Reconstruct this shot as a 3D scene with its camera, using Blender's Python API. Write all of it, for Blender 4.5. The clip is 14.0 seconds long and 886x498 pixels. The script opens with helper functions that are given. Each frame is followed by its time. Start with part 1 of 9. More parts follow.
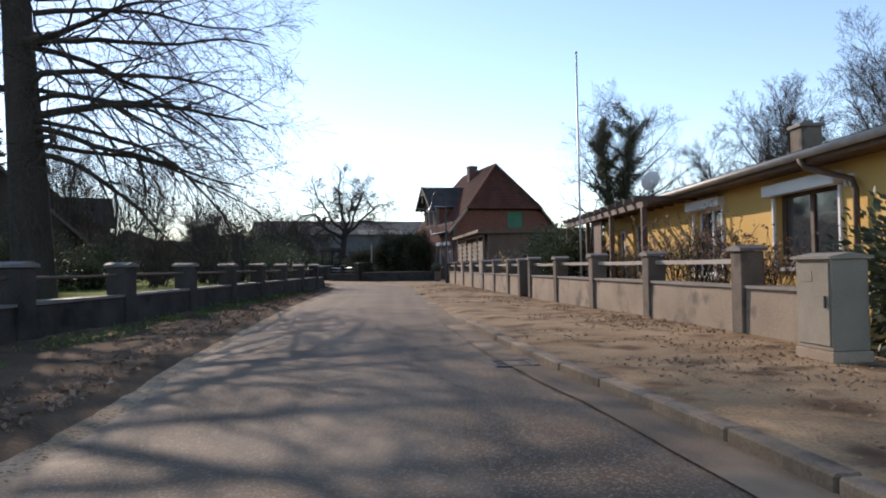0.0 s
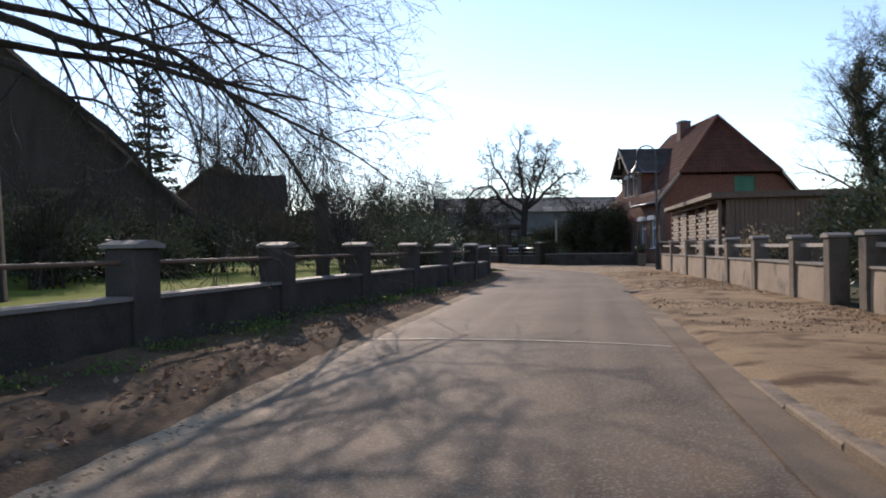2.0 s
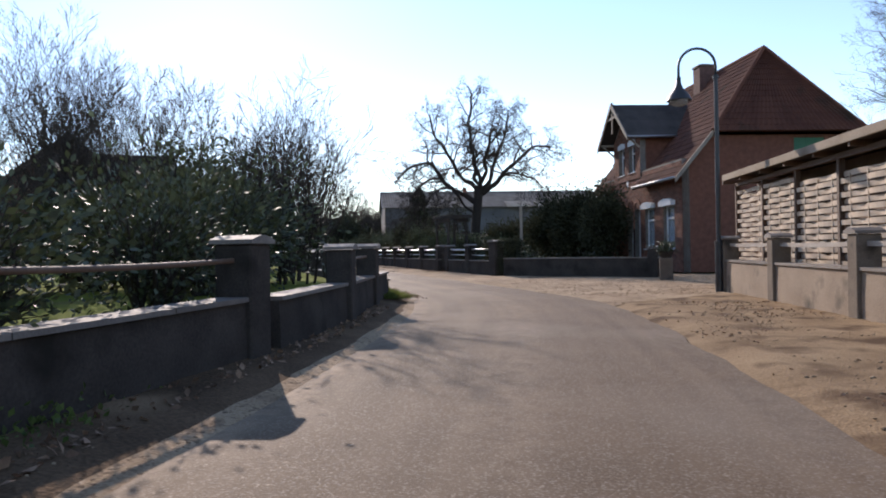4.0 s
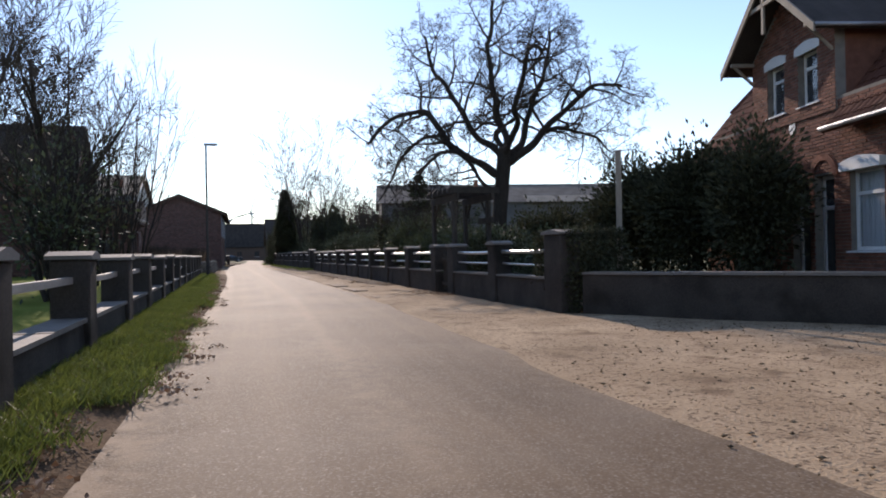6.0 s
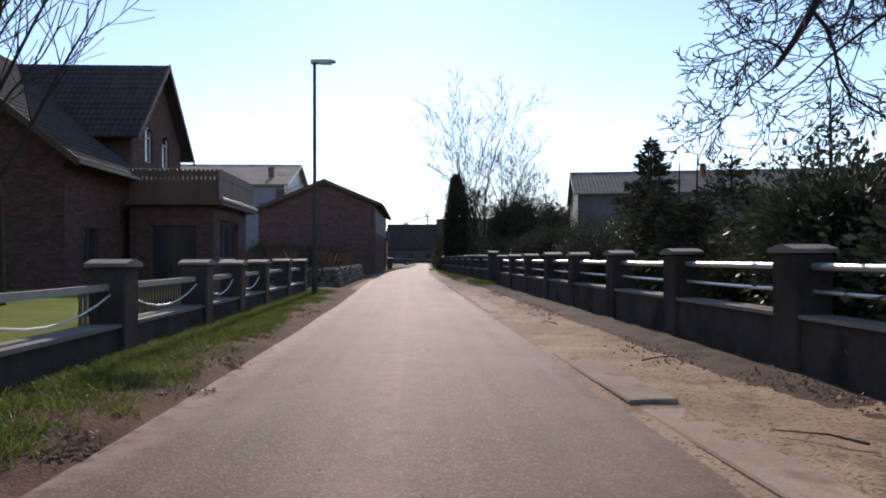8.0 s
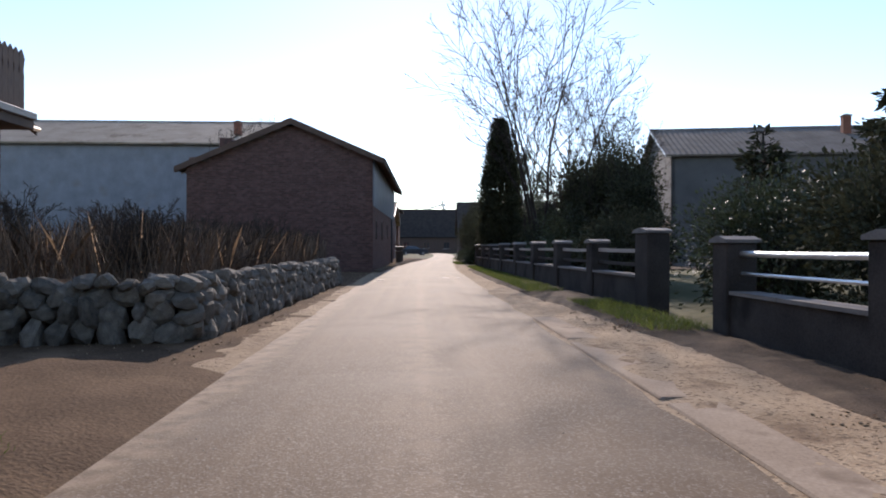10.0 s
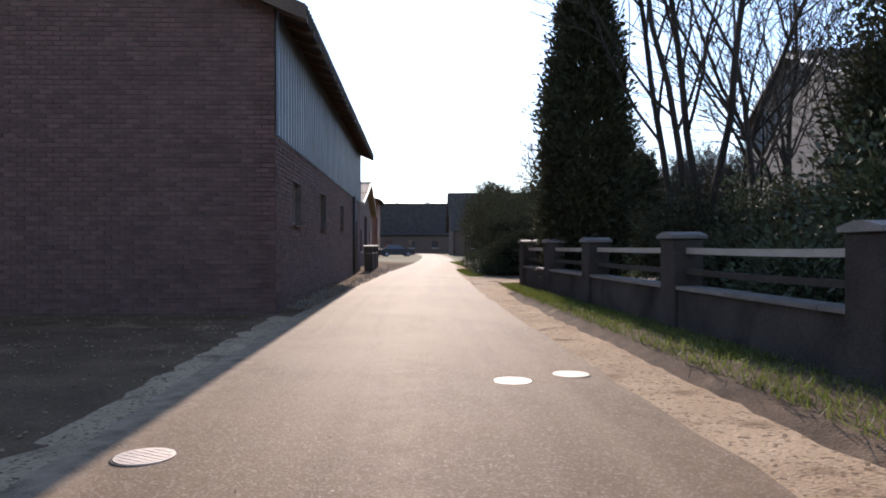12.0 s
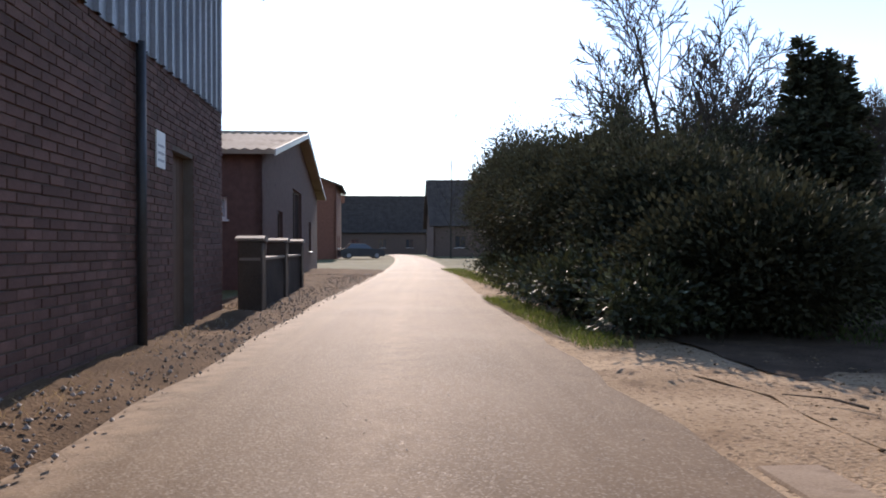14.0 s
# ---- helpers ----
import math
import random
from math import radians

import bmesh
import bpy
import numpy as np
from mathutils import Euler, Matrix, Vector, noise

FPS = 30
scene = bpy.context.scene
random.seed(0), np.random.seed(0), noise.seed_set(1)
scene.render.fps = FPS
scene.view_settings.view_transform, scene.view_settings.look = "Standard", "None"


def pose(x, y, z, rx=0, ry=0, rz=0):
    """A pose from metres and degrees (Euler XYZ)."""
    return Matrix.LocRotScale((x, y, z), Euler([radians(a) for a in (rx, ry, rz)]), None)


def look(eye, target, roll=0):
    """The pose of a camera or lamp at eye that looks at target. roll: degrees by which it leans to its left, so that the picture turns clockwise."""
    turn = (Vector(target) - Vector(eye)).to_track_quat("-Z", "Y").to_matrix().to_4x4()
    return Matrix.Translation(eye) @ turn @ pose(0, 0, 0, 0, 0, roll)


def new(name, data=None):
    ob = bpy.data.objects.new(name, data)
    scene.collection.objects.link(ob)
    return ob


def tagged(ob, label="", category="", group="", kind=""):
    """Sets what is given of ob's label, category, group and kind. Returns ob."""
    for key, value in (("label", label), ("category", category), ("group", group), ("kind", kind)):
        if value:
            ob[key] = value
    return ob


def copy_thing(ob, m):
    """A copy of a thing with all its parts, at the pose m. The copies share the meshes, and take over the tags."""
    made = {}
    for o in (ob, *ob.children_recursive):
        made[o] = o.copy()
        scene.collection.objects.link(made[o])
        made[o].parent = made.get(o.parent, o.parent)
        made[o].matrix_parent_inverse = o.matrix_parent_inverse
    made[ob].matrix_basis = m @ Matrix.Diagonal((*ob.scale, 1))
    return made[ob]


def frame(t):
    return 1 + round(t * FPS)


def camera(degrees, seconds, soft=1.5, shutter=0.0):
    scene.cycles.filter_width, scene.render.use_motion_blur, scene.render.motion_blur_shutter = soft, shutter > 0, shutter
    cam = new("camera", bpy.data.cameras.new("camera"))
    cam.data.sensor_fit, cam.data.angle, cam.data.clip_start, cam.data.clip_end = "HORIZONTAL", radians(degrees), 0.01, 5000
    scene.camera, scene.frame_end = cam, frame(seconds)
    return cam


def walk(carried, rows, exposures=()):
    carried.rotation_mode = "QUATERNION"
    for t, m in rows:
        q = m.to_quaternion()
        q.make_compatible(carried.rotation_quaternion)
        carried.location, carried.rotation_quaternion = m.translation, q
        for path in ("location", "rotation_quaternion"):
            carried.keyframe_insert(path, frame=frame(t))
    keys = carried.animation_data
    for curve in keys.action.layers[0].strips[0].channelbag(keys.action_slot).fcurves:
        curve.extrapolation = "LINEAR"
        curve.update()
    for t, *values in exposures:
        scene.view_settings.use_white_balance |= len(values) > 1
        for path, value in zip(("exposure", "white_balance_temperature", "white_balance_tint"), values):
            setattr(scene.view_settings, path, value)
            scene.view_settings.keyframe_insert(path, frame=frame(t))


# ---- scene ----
cam = camera(63.3, 14.0, 1.9)
PATH = [
    (0, (4.681, 3.522, 1.098), (4.574, 5.518, 1.144), -1.1),
    (0.5, (4.541, 5.5, 1.114), (4.074, 7.444, 1.097), -1.1),
    (1, (4.213, 7.739, 1.083), (3.59, 9.639, 1.06), -1.0),
    (1.5, (3.774, 10.373, 1.107), (3.143, 12.271, 1.103), -1.0),
    (2, (3.375, 13.454, 1.129), (2.757, 15.356, 1.128), -1.0),
    (2.5, (2.674, 17.243, 1.131), (2.076, 19.152, 1.135), -1.1),
    (3, (2.024, 21.292, 1.143), (1.452, 23.208, 1.142), -1.2),
    (3.5, (1.385, 25.339, 1.129), (0.841, 27.263, 1.127), -1.2),
    (3.7, (1.14, 27.078, 1.124), (0.606, 29.005, 1.122), -1.1),
    (5.8, (-2.704, 43.945, 1.067), (-3.204, 45.882, 1.079), -1.2),
    (6, (-3.293, 45.379, 1.075), (-3.842, 47.303, 1.085), -1.1),
    (6.5, (-4.963, 49.411, 1.095), (-5.649, 51.29, 1.113), -1.1),
    (7, (-7.047, 53.548, 1.119), (-7.864, 55.374, 1.142), -0.8),
    (7.5, (-9.338, 57.619, 1.175), (-10.253, 59.397, 1.203), -0.4),
    (8, (-11.695, 61.578, 1.159), (-12.683, 63.317, 1.185), -0.2),
    (8.5, (-14.326, 65.825, 1.147), (-15.343, 67.547, 1.162), -0.0),
    (9, (-17.084, 70.169, 1.143), (-18.113, 71.884, 1.142), 0.1),
    (11.3, (-29.597, 89.504, 1.113), (-30.606, 91.231, 1.111), 0.1),
    (11.5, (-30.767, 91.408, 1.13), (-31.772, 93.137, 1.128), 0.0),
    (12, (-33.579, 95.779, 1.148), (-34.566, 97.518, 1.143), -0.1),
    (12.5, (-36.096, 99.771, 1.101), (-37.067, 101.52, 1.092), -0.1),
    (13, (-38.905, 104.44, 1.112), (-39.862, 106.196, 1.1), -0.1),
    (13.5, (-41.488, 108.686, 1.108), (-42.427, 110.452, 1.098), -0.1),
    (14, (-44.147, 113.008, 1.055), (-45.065, 114.785, 1.05), -0.2),
]
walk(cam, [(t, look(eye, target, roll)) for t, eye, target, roll in PATH],
     [(0.0, 0.57, 6600, 18), (2.5, 0.57, 6550, 18), (3.5, 0.67, 6450, 19), (6.5, 0.48, 6600, 20), (9.0, 0.4, 6350, 20), (11.3, 1.08, 6600, 21), (14.0, 0.98, 6650, 21)])

# ---------------------------------------------------------------- light
SUN_YAW, SUN_UP = 32.2, 24.6
sun_way = Vector((-math.sin(radians(SUN_YAW)) * math.cos(radians(SUN_UP)),
                  math.cos(radians(SUN_YAW)) * math.cos(radians(SUN_UP)), math.sin(radians(SUN_UP))))
world = bpy.data.worlds.new("sky")
scene.world = world
world.use_nodes = True
wn = world.node_tree.nodes
sky = wn.new("ShaderNodeTexSky")
sky.sky_type = 'NISHITA'
sky.sun_disc = False
sky.sun_elevation = radians(SUN_UP)
sky.sun_rotation = radians(-SUN_YAW)
sky.air_density, sky.dust_density, sky.ozone_density = 1.0, 0.05, 2.0
wn["Background"].inputs["Strength"].default_value = 0.15
world.node_tree.links.new(sky.outputs["Color"], wn["Background"].inputs["Color"])
sun = new("sun", bpy.data.lights.new("sun", 'SUN'))
sun.data.energy, sun.data.angle, sun.data.color = 3.25, radians(0.55), (1.0, 0.89, 0.75)
sun.matrix_world = look(sun_way * 300, (0, 0, 0))

# ---------------------------------------------------------------- materials
def shader(name, c1, c2, scale=3.0, fine=40.0, rough=0.85, bump=0.3, dist=0.02, metal=0.0, stain=None, spec=0.5, vary=0.0, stretch=(1, 1, 1), island=0.0):
    m = bpy.data.materials.new(name)
    m.use_nodes = True
    nt = m.node_tree
    N, L = nt.nodes, nt.links
    b = N["Principled BSDF"]
    tc = N.new("ShaderNodeTexCoord")
    mp = N.new("ShaderNodeMapping")
    mp.inputs["Scale"].default_value = stretch
    L.new(tc.outputs["Object"], mp.inputs["Vector"])
    n1 = N.new("ShaderNodeTexNoise")
    n1.inputs["Scale"].default_value, n1.inputs["Detail"].default_value = scale, 6
    n2 = N.new("ShaderNodeTexNoise")
    n2.inputs["Scale"].default_value, n2.inputs["Detail"].default_value = fine, 4
    for n in (n1, n2):
        L.new(mp.outputs["Vector"], n.inputs["Vector"])
    mixf = N.new("ShaderNodeMath")
    mixf.operation = 'MULTIPLY_ADD'
    mixf.inputs[1].default_value = 0.45
    sub = N.new("ShaderNodeMath")
    sub.operation = 'MULTIPLY'
    sub.inputs[1].default_value = 0.55
    L.new(n1.outputs["Fac"], sub.inputs[0])
    L.new(n2.outputs["Fac"], mixf.inputs[0])
    L.new(sub.outputs[0], mixf.inputs[2])
    ramp = N.new("ShaderNodeValToRGB")
    ramp.color_ramp.elements[0].position, ramp.color_ramp.elements[1].position = 0.32, 0.68
    ramp.color_ramp.elements[0].color, ramp.color_ramp.elements[1].color = (*c1, 1), (*c2, 1)
    L.new(mixf.outputs[0], ramp.inputs["Fac"])
    col = ramp.outputs["Color"]
    if stain:
        n3 = N.new("ShaderNodeTexNoise")
        n3.inputs["Scale"].default_value, n3.inputs["Detail"].default_value = stain[1], 8
        L.new(tc.outputs["Object"], n3.inputs["Vector"])
        r3 = N.new("ShaderNodeValToRGB")
        r3.color_ramp.elements[0].position, r3.color_ramp.elements[1].position = stain[2], stain[2] + 0.16
        L.new(n3.outputs["Fac"], r3.inputs["Fac"])
        mx = N.new("ShaderNodeMixRGB")
        mx.inputs["Color2"].default_value = (*stain[0], 1)
        L.new(r3.outputs["Color"], mx.inputs["Fac"])
        L.new(col, mx.inputs["Color1"])
        col = mx.outputs["Color"]
    if vary or island:
        src = N.new("ShaderNodeObjectInfo").outputs["Random"] if vary else N.new("ShaderNodeNewGeometry").outputs["Random Per Island"]
        hs = N.new("ShaderNodeHueSaturation")
        mr = N.new("ShaderNodeMapRange")
        k = vary or island
        mr.inputs["To Min"].default_value, mr.inputs["To Max"].default_value = 1 - k, 1 + k
        L.new(src, mr.inputs["Value"])
        L.new(mr.outputs["Result"], hs.inputs["Value"])
        L.new(col, hs.inputs["Color"])
        col = hs.outputs["Color"]
    L.new(col, b.inputs["Base Color"])
    b.inputs["Roughness"].default_value, b.inputs["Metallic"].default_value = rough, metal
    b.inputs["Specular IOR Level"].default_value = spec
    if bump:
        bp = N.new("ShaderNodeBump")
        bp.inputs["Strength"].default_value, bp.inputs["Distance"].default_value = bump, dist
        L.new(mixf.outputs[0], bp.inputs["Height"])
        L.new(bp.outputs["Normal"], b.inputs["Normal"])
    return m


def glass_shader(name, tint=(0.8, 0.85, 0.9)):
    m = bpy.data.materials.new(name)
    m.use_nodes = True
    b = m.node_tree.nodes["Principled BSDF"]
    b.inputs["Base Color"].default_value = (*tint, 1)
    b.inputs["Roughness"].default_value = 0.03
    b.inputs["Transmission Weight"].default_value = 0.85
    b.inputs["IOR"].default_value = 1.45
    return m


M = {}
def aggregate(m, scale, light, share):
    """Sets single pale and shiny stones into an asphalt surface."""
    nt = m.node_tree
    N, L = nt.nodes, nt.links
    b = N["Principled BSDF"]
    base = b.inputs["Base Color"].links[0].from_socket
    tc = N.new("ShaderNodeTexCoord")
    vo = N.new("ShaderNodeTexVoronoi")
    vo.inputs["Scale"].default_value = scale
    L.new(tc.outputs["Object"], vo.inputs["Vector"])
    sp = N.new("ShaderNodeSeparateColor")
    L.new(vo.outputs["Color"], sp.inputs["Color"])
    r1 = N.new("ShaderNodeValToRGB")
    r1.color_ramp.elements[0].position, r1.color_ramp.elements[1].position = 1 - share, 1.0
    L.new(sp.outputs["Red"], r1.inputs["Fac"])
    mx = N.new("ShaderNodeMixRGB")
    mx.inputs["Color2"].default_value = (*light, 1)
    L.new(r1.outputs["Color"], mx.inputs["Fac"])
    L.new(base, mx.inputs["Color1"])
    L.new(mx.outputs["Color"], b.inputs["Base Color"])
    r2 = N.new("ShaderNodeMapRange")
    r2.inputs["From Min"].default_value, r2.inputs["From Max"].default_value = 0.95, 1.0
    r2.inputs["To Min"].default_value, r2.inputs["To Max"].default_value = b.inputs["Roughness"].default_value, 0.6
    L.new(sp.outputs["Green"], r2.inputs["Value"])
    L.new(r2.outputs["Result"], b.inputs["Roughness"])


M["asphalt"] = shader("asphalt", (0.08, 0.0535, 0.0325), (0.177, 0.121, 0.074), 0.5, 60, 0.78, 0.9, 0.01, stain=((0.175, 0.131, 0.09), 0.4, 0.53), spec=0.12)
aggregate(M["asphalt"], 85, (0.25, 0.2, 0.15), 0.3)


def road_dust(m, colour):
    """Blown sand along both edges and, thinner, on the crown between the wheel tracks."""
    nt = m.node_tree
    N, L = nt.nodes, nt.links
    b = N["Principled BSDF"]
    base = b.inputs["Base Color"].links[0].from_socket
    at = N.new("ShaderNodeAttribute")
    at.attribute_name = "across"
    tc = N.new("ShaderNodeTexCoord")
    no = N.new("ShaderNodeTexNoise")
    no.inputs["Scale"].default_value, no.inputs["Detail"].default_value = 1.3, 7
    L.new(tc.outputs["Object"], no.inputs["Vector"])
    wob = N.new("ShaderNodeMath")
    wob.operation = 'MULTIPLY_ADD'
    wob.inputs[1].default_value = 0.12
    L.new(no.outputs["Fac"], wob.inputs[0])
    L.new(at.outputs["Fac"], wob.inputs[2])
    rp = N.new("ShaderNodeValToRGB")
    cr = rp.color_ramp
    for pos, v in ((0.0, 0.95), (0.09, 0.8), (0.17, 0.12), (0.3, 0.0), (0.46, 0.06), (0.56, 0.3), (0.66, 0.06), (0.8, 0.0), (0.93, 0.02)):
        e = cr.elements.new(pos) if pos else cr.elements[0]
        e.color = (v, v, v, 1)
    cr.elements[len(cr.elements) - 1].color = (0.16, 0.16, 0.16, 1)
    L.new(wob.outputs[0], rp.inputs["Fac"])
    n2 = N.new("ShaderNodeTexNoise")
    n2.inputs["Scale"].default_value, n2.inputs["Detail"].default_value = 5.0, 8
    L.new(tc.outputs["Object"], n2.inputs["Vector"])
    mr = N.new("ShaderNodeMapRange")
    mr.inputs["From Min"].default_value, mr.inputs["From Max"].default_value = 0.3, 0.6
    L.new(n2.outputs["Fac"], mr.inputs["Value"])
    mu = N.new("ShaderNodeMath")
    mu.operation = 'MULTIPLY'
    L.new(rp.outputs["Color"], mu.inputs[0])
    L.new(mr.outputs["Result"], mu.inputs[1])
    # faint lengthwise streaks left by wheels
    al = N.new("ShaderNodeAttribute")
    al.attribute_name = "lengthwise"
    cv = N.new("ShaderNodeCombineXYZ")
    sc = N.new("ShaderNodeVectorMath")
    sc.operation = 'MULTIPLY'
    sc.inputs[1].default_value = (11.0, 0.05, 1.0)
    L.new(at.outputs["Fac"], cv.inputs["X"])
    L.new(al.outputs["Fac"], cv.inputs["Y"])
    L.new(cv.outputs["Vector"], sc.inputs[0])
    ns = N.new("ShaderNodeTexNoise")
    ns.inputs["Scale"].default_value, ns.inputs["Detail"].default_value = 1.0, 5
    L.new(sc.outputs["Vector"], ns.inputs["Vector"])
    ms = N.new("ShaderNodeMapRange")
    ms.inputs["From Min"].default_value, ms.inputs["From Max"].default_value = 0.46, 0.72
    ms.inputs["To Max"].default_value = 0.2
    L.new(ns.outputs["Fac"], ms.inputs["Value"])
    ad = N.new("ShaderNodeMath")
    ad.operation, ad.use_clamp = 'ADD', True
    L.new(mu.outputs[0], ad.inputs[0])
    L.new(ms.outputs["Result"], ad.inputs[1])
    mu = ad
    mx = N.new("ShaderNodeMixRGB")
    mx.inputs["Color2"].default_value = (*colour, 1)
    L.new(mu.outputs[0], mx.inputs["Fac"])
    L.new(base, mx.inputs["Color1"])
    L.new(mx.outputs["Color"], b.inputs["Base Color"])


road_dust(M["asphalt"], (0.34, 0.25, 0.165))
M["asphalt"].node_tree.nodes["Principled BSDF"].inputs["Specular Tint"].default_value = (1.0, 0.84, 0.7, 1.0)
M["pavement"] = shader("trodden_sandy_soil", (0.16, 0.098, 0.05), (0.4, 0.28, 0.16), 0.9, 42, 0.95, 1.0, 0.03, stain=((0.11, 0.066, 0.036), 1.6, 0.5), spec=0.1)
M["sand"] = shader("sandy_dirt", (0.235, 0.158, 0.092), (0.52, 0.385, 0.245), 0.9, 42, 0.95, 1.0, 0.03, stain=((0.19, 0.125, 0.075), 2.3, 0.55), spec=0.1)
aggregate(M["sand"], 38, (0.12, 0.08, 0.05), 0.22)
M["clod"] = shader("earth_crumbs", (0.15, 0.102, 0.06), (0.38, 0.28, 0.175), 6, 40, 0.95, 0.4, 0.01, island=0.4, spec=0.1)
M["dirt"] = shader("dark_earth", (0.062, 0.04, 0.025), (0.19, 0.124, 0.074), 1.3, 34, 0.95, 1.0, 0.04, stain=((0.25, 0.168, 0.1), 0.9, 0.6), spec=0.05)
M["humus"] = shader("dark_leaf_soil", (0.045, 0.032, 0.022), (0.15, 0.105, 0.07), 2.2, 40, 0.95, 1.0, 0.03, stain=((0.2, 0.145, 0.095), 1.4, 0.58), spec=0.1)
M["lawn"] = shader("lawn", (0.1, 0.13, 0.02), (0.22, 0.24, 0.05), 0.8, 60, 1.0, 0.8, 0.03, stain=((0.17, 0.14, 0.06), 0.5, 0.6), spec=0.05)
M["grass"] = shader("grass_blades", (0.07, 0.1, 0.018), (0.17, 0.2, 0.045), 1.5, 20, 0.6, 0, island=0.35)
M["turf"] = shader("worn_turf", (0.085, 0.09, 0.025), (0.19, 0.175, 0.06), 1.5, 20, 0.7, 0, island=0.4)
M["weeds"] = shader("weed_leaves", (0.06, 0.1, 0.02), (0.15, 0.2, 0.05), 2, 20, 0.6, 0, island=0.35)
M["litter"] = shader("dry_leaves", (0.16, 0.09, 0.05), (0.34, 0.22, 0.14), 3, 30, 0.8, 0, island=0.4)
M["field"] = shader("garden_ground", (0.05, 0.055, 0.02), (0.13, 0.12, 0.05), 0.25, 6, 0.95, 0.5, 0.05, spec=0.2)
M["plaster"] = shader("weathered_render", (0.22, 0.165, 0.115), (0.39, 0.305, 0.22), 1.2, 45, 0.9, 0.45, 0.01, stain=((0.1, 0.085, 0.065), 1.6, 0.56), spec=0.3)
M["post"] = shader("dark_concrete", (0.1, 0.077, 0.057), (0.2, 0.16, 0.118), 2.5, 50, 0.9, 0.5, 0.01, stain=((0.05, 0.043, 0.035), 2.2, 0.55), spec=0.3, vary=0.2)
# darker than mossy concrete is: shade of the backlit walls is painted in
M["darkwall"] = shader("shaded_mossy_concrete", (0.036, 0.03, 0.025), (0.088, 0.072, 0.059), 1.6, 45, 0.95, 0.5, 0.012, stain=((0.028, 0.024, 0.019), 1.3, 0.55), spec=0.12)
M["cap"] = shader("concrete_cap", (0.13, 0.11, 0.09), (0.24, 0.205, 0.17), 3, 50, 0.75, 0.4, 0.008, vary=0.15)
M["rail"] = shader("weathered_rail", (0.3, 0.25, 0.2), (0.46, 0.4, 0.33), 4, 60, 0.5, 0.3, 0.004, stretch=(1, 1, 1))
M["railmetal"] = shader("galvanised_rail", (0.6, 0.59, 0.57), (0.74, 0.73, 0.71), 4, 60, 0.42, 0.15, 0.002, metal=0.85)
M["kerb"] = shader("kerb_stone", (0.15, 0.107, 0.068), (0.32, 0.24, 0.158), 3, 60, 0.9, 0.5, 0.008, stain=((0.075, 0.055, 0.038), 2.2, 0.52), vary=0.16, spec=0.2)
M["gutter"] = shader("dusty_gutter", (0.12, 0.086, 0.056), (0.245, 0.18, 0.118), 0.9, 55, 0.92, 0.7, 0.01, stain=((0.3, 0.22, 0.14), 0.8, 0.5), spec=0.1)
M["slab"] = shader("concrete_edging", (0.25, 0.18, 0.12), (0.47, 0.36, 0.255), 1.2, 50, 0.92, 0.6, 0.01, stain=((0.2, 0.142, 0.094), 2.1, 0.54), vary=0.12, spec=0.1)
M["iron"] = shader("cast_iron", (0.04, 0.035, 0.03), (0.09, 0.08, 0.07), 8, 60, 0.75, 0.4, 0.004, metal=0.2, spec=0.3)
M["lid"] = shader("worn_steel_lid", (0.26, 0.24, 0.22), (0.42, 0.39, 0.36), 8, 60, 0.6, 0.5, 0.003, metal=0.8)
M["bark"] = shader("bark", (0.026, 0.021, 0.017), (0.068, 0.055, 0.044), 3, 30, 0.95, 0.9, 0.03, stretch=(1, 1, 0.25), spec=0.2)
M["twig"] = shader("twig_bark", (0.042, 0.033, 0.026), (0.09, 0.073, 0.058), 3, 30, 0.9, 0, spec=0.2)
M["conifer"] = shader("conifer_needles", (0.034, 0.037, 0.022), (0.082, 0.083, 0.046), 1.5, 12, 0.9, 0, island=0.4, spec=0.1)
M["evergreen"] = shader("glossy_evergreen_leaves", (0.036, 0.046, 0.022), (0.085, 0.1, 0.044), 1.5, 12, 0.57, 0, island=0.4)
M["ivy"] = shader("ivy_leaves", (0.04, 0.052, 0.024), (0.098, 0.115, 0.05), 1.5, 12, 0.65, 0, island=0.4)
M["drystalk"] = shader("brown_dead_stalks", (0.1, 0.068, 0.045), (0.24, 0.17, 0.11), 3, 30, 0.85, 0, island=0.4, spec=0.2)
M["straw"] = shader("dry_stalks", (0.2, 0.145, 0.08), (0.4, 0.31, 0.19), 3, 30, 0.8, 0, island=0.35, spec=0.3)
M["brick"] = shader("red_brick", (0.13, 0.054, 0.036), (0.26, 0.11, 0.07), 6, 60, 0.9, 0.5, 0.006, island=0.3, spec=0.3)
M["brickpart"] = shader("red_brick_single", (0.13, 0.054, 0.036), (0.26, 0.11, 0.07), 6, 60, 0.9, 0.5, 0.006, vary=0.3, spec=0.3)
M["mortar"] = shader("mortar", (0.16, 0.14, 0.12), (0.28, 0.25, 0.21), 4, 60, 0.95, 0.5, 0.006, spec=0.2)
M["darkbrick"] = shader("dark_brick", (0.09, 0.05, 0.042), (0.175, 0.098, 0.078), 6, 60, 0.9, 0.5, 0.006, island=0.25, spec=0.3)
M["darkbrickpart"] = shader("dark_brick_single", (0.09, 0.05, 0.042), (0.175, 0.098, 0.078), 6, 60, 0.9, 0.5, 0.006, vary=0.25, spec=0.3)
M["tile"] = shader("clay_roof_tiles", (0.09, 0.036, 0.025), (0.19, 0.078, 0.05), 1.5, 40, 0.85, 0.4, 0.008, stain=((0.07, 0.042, 0.028), 0.8, 0.56), island=0.25, spec=0.15)
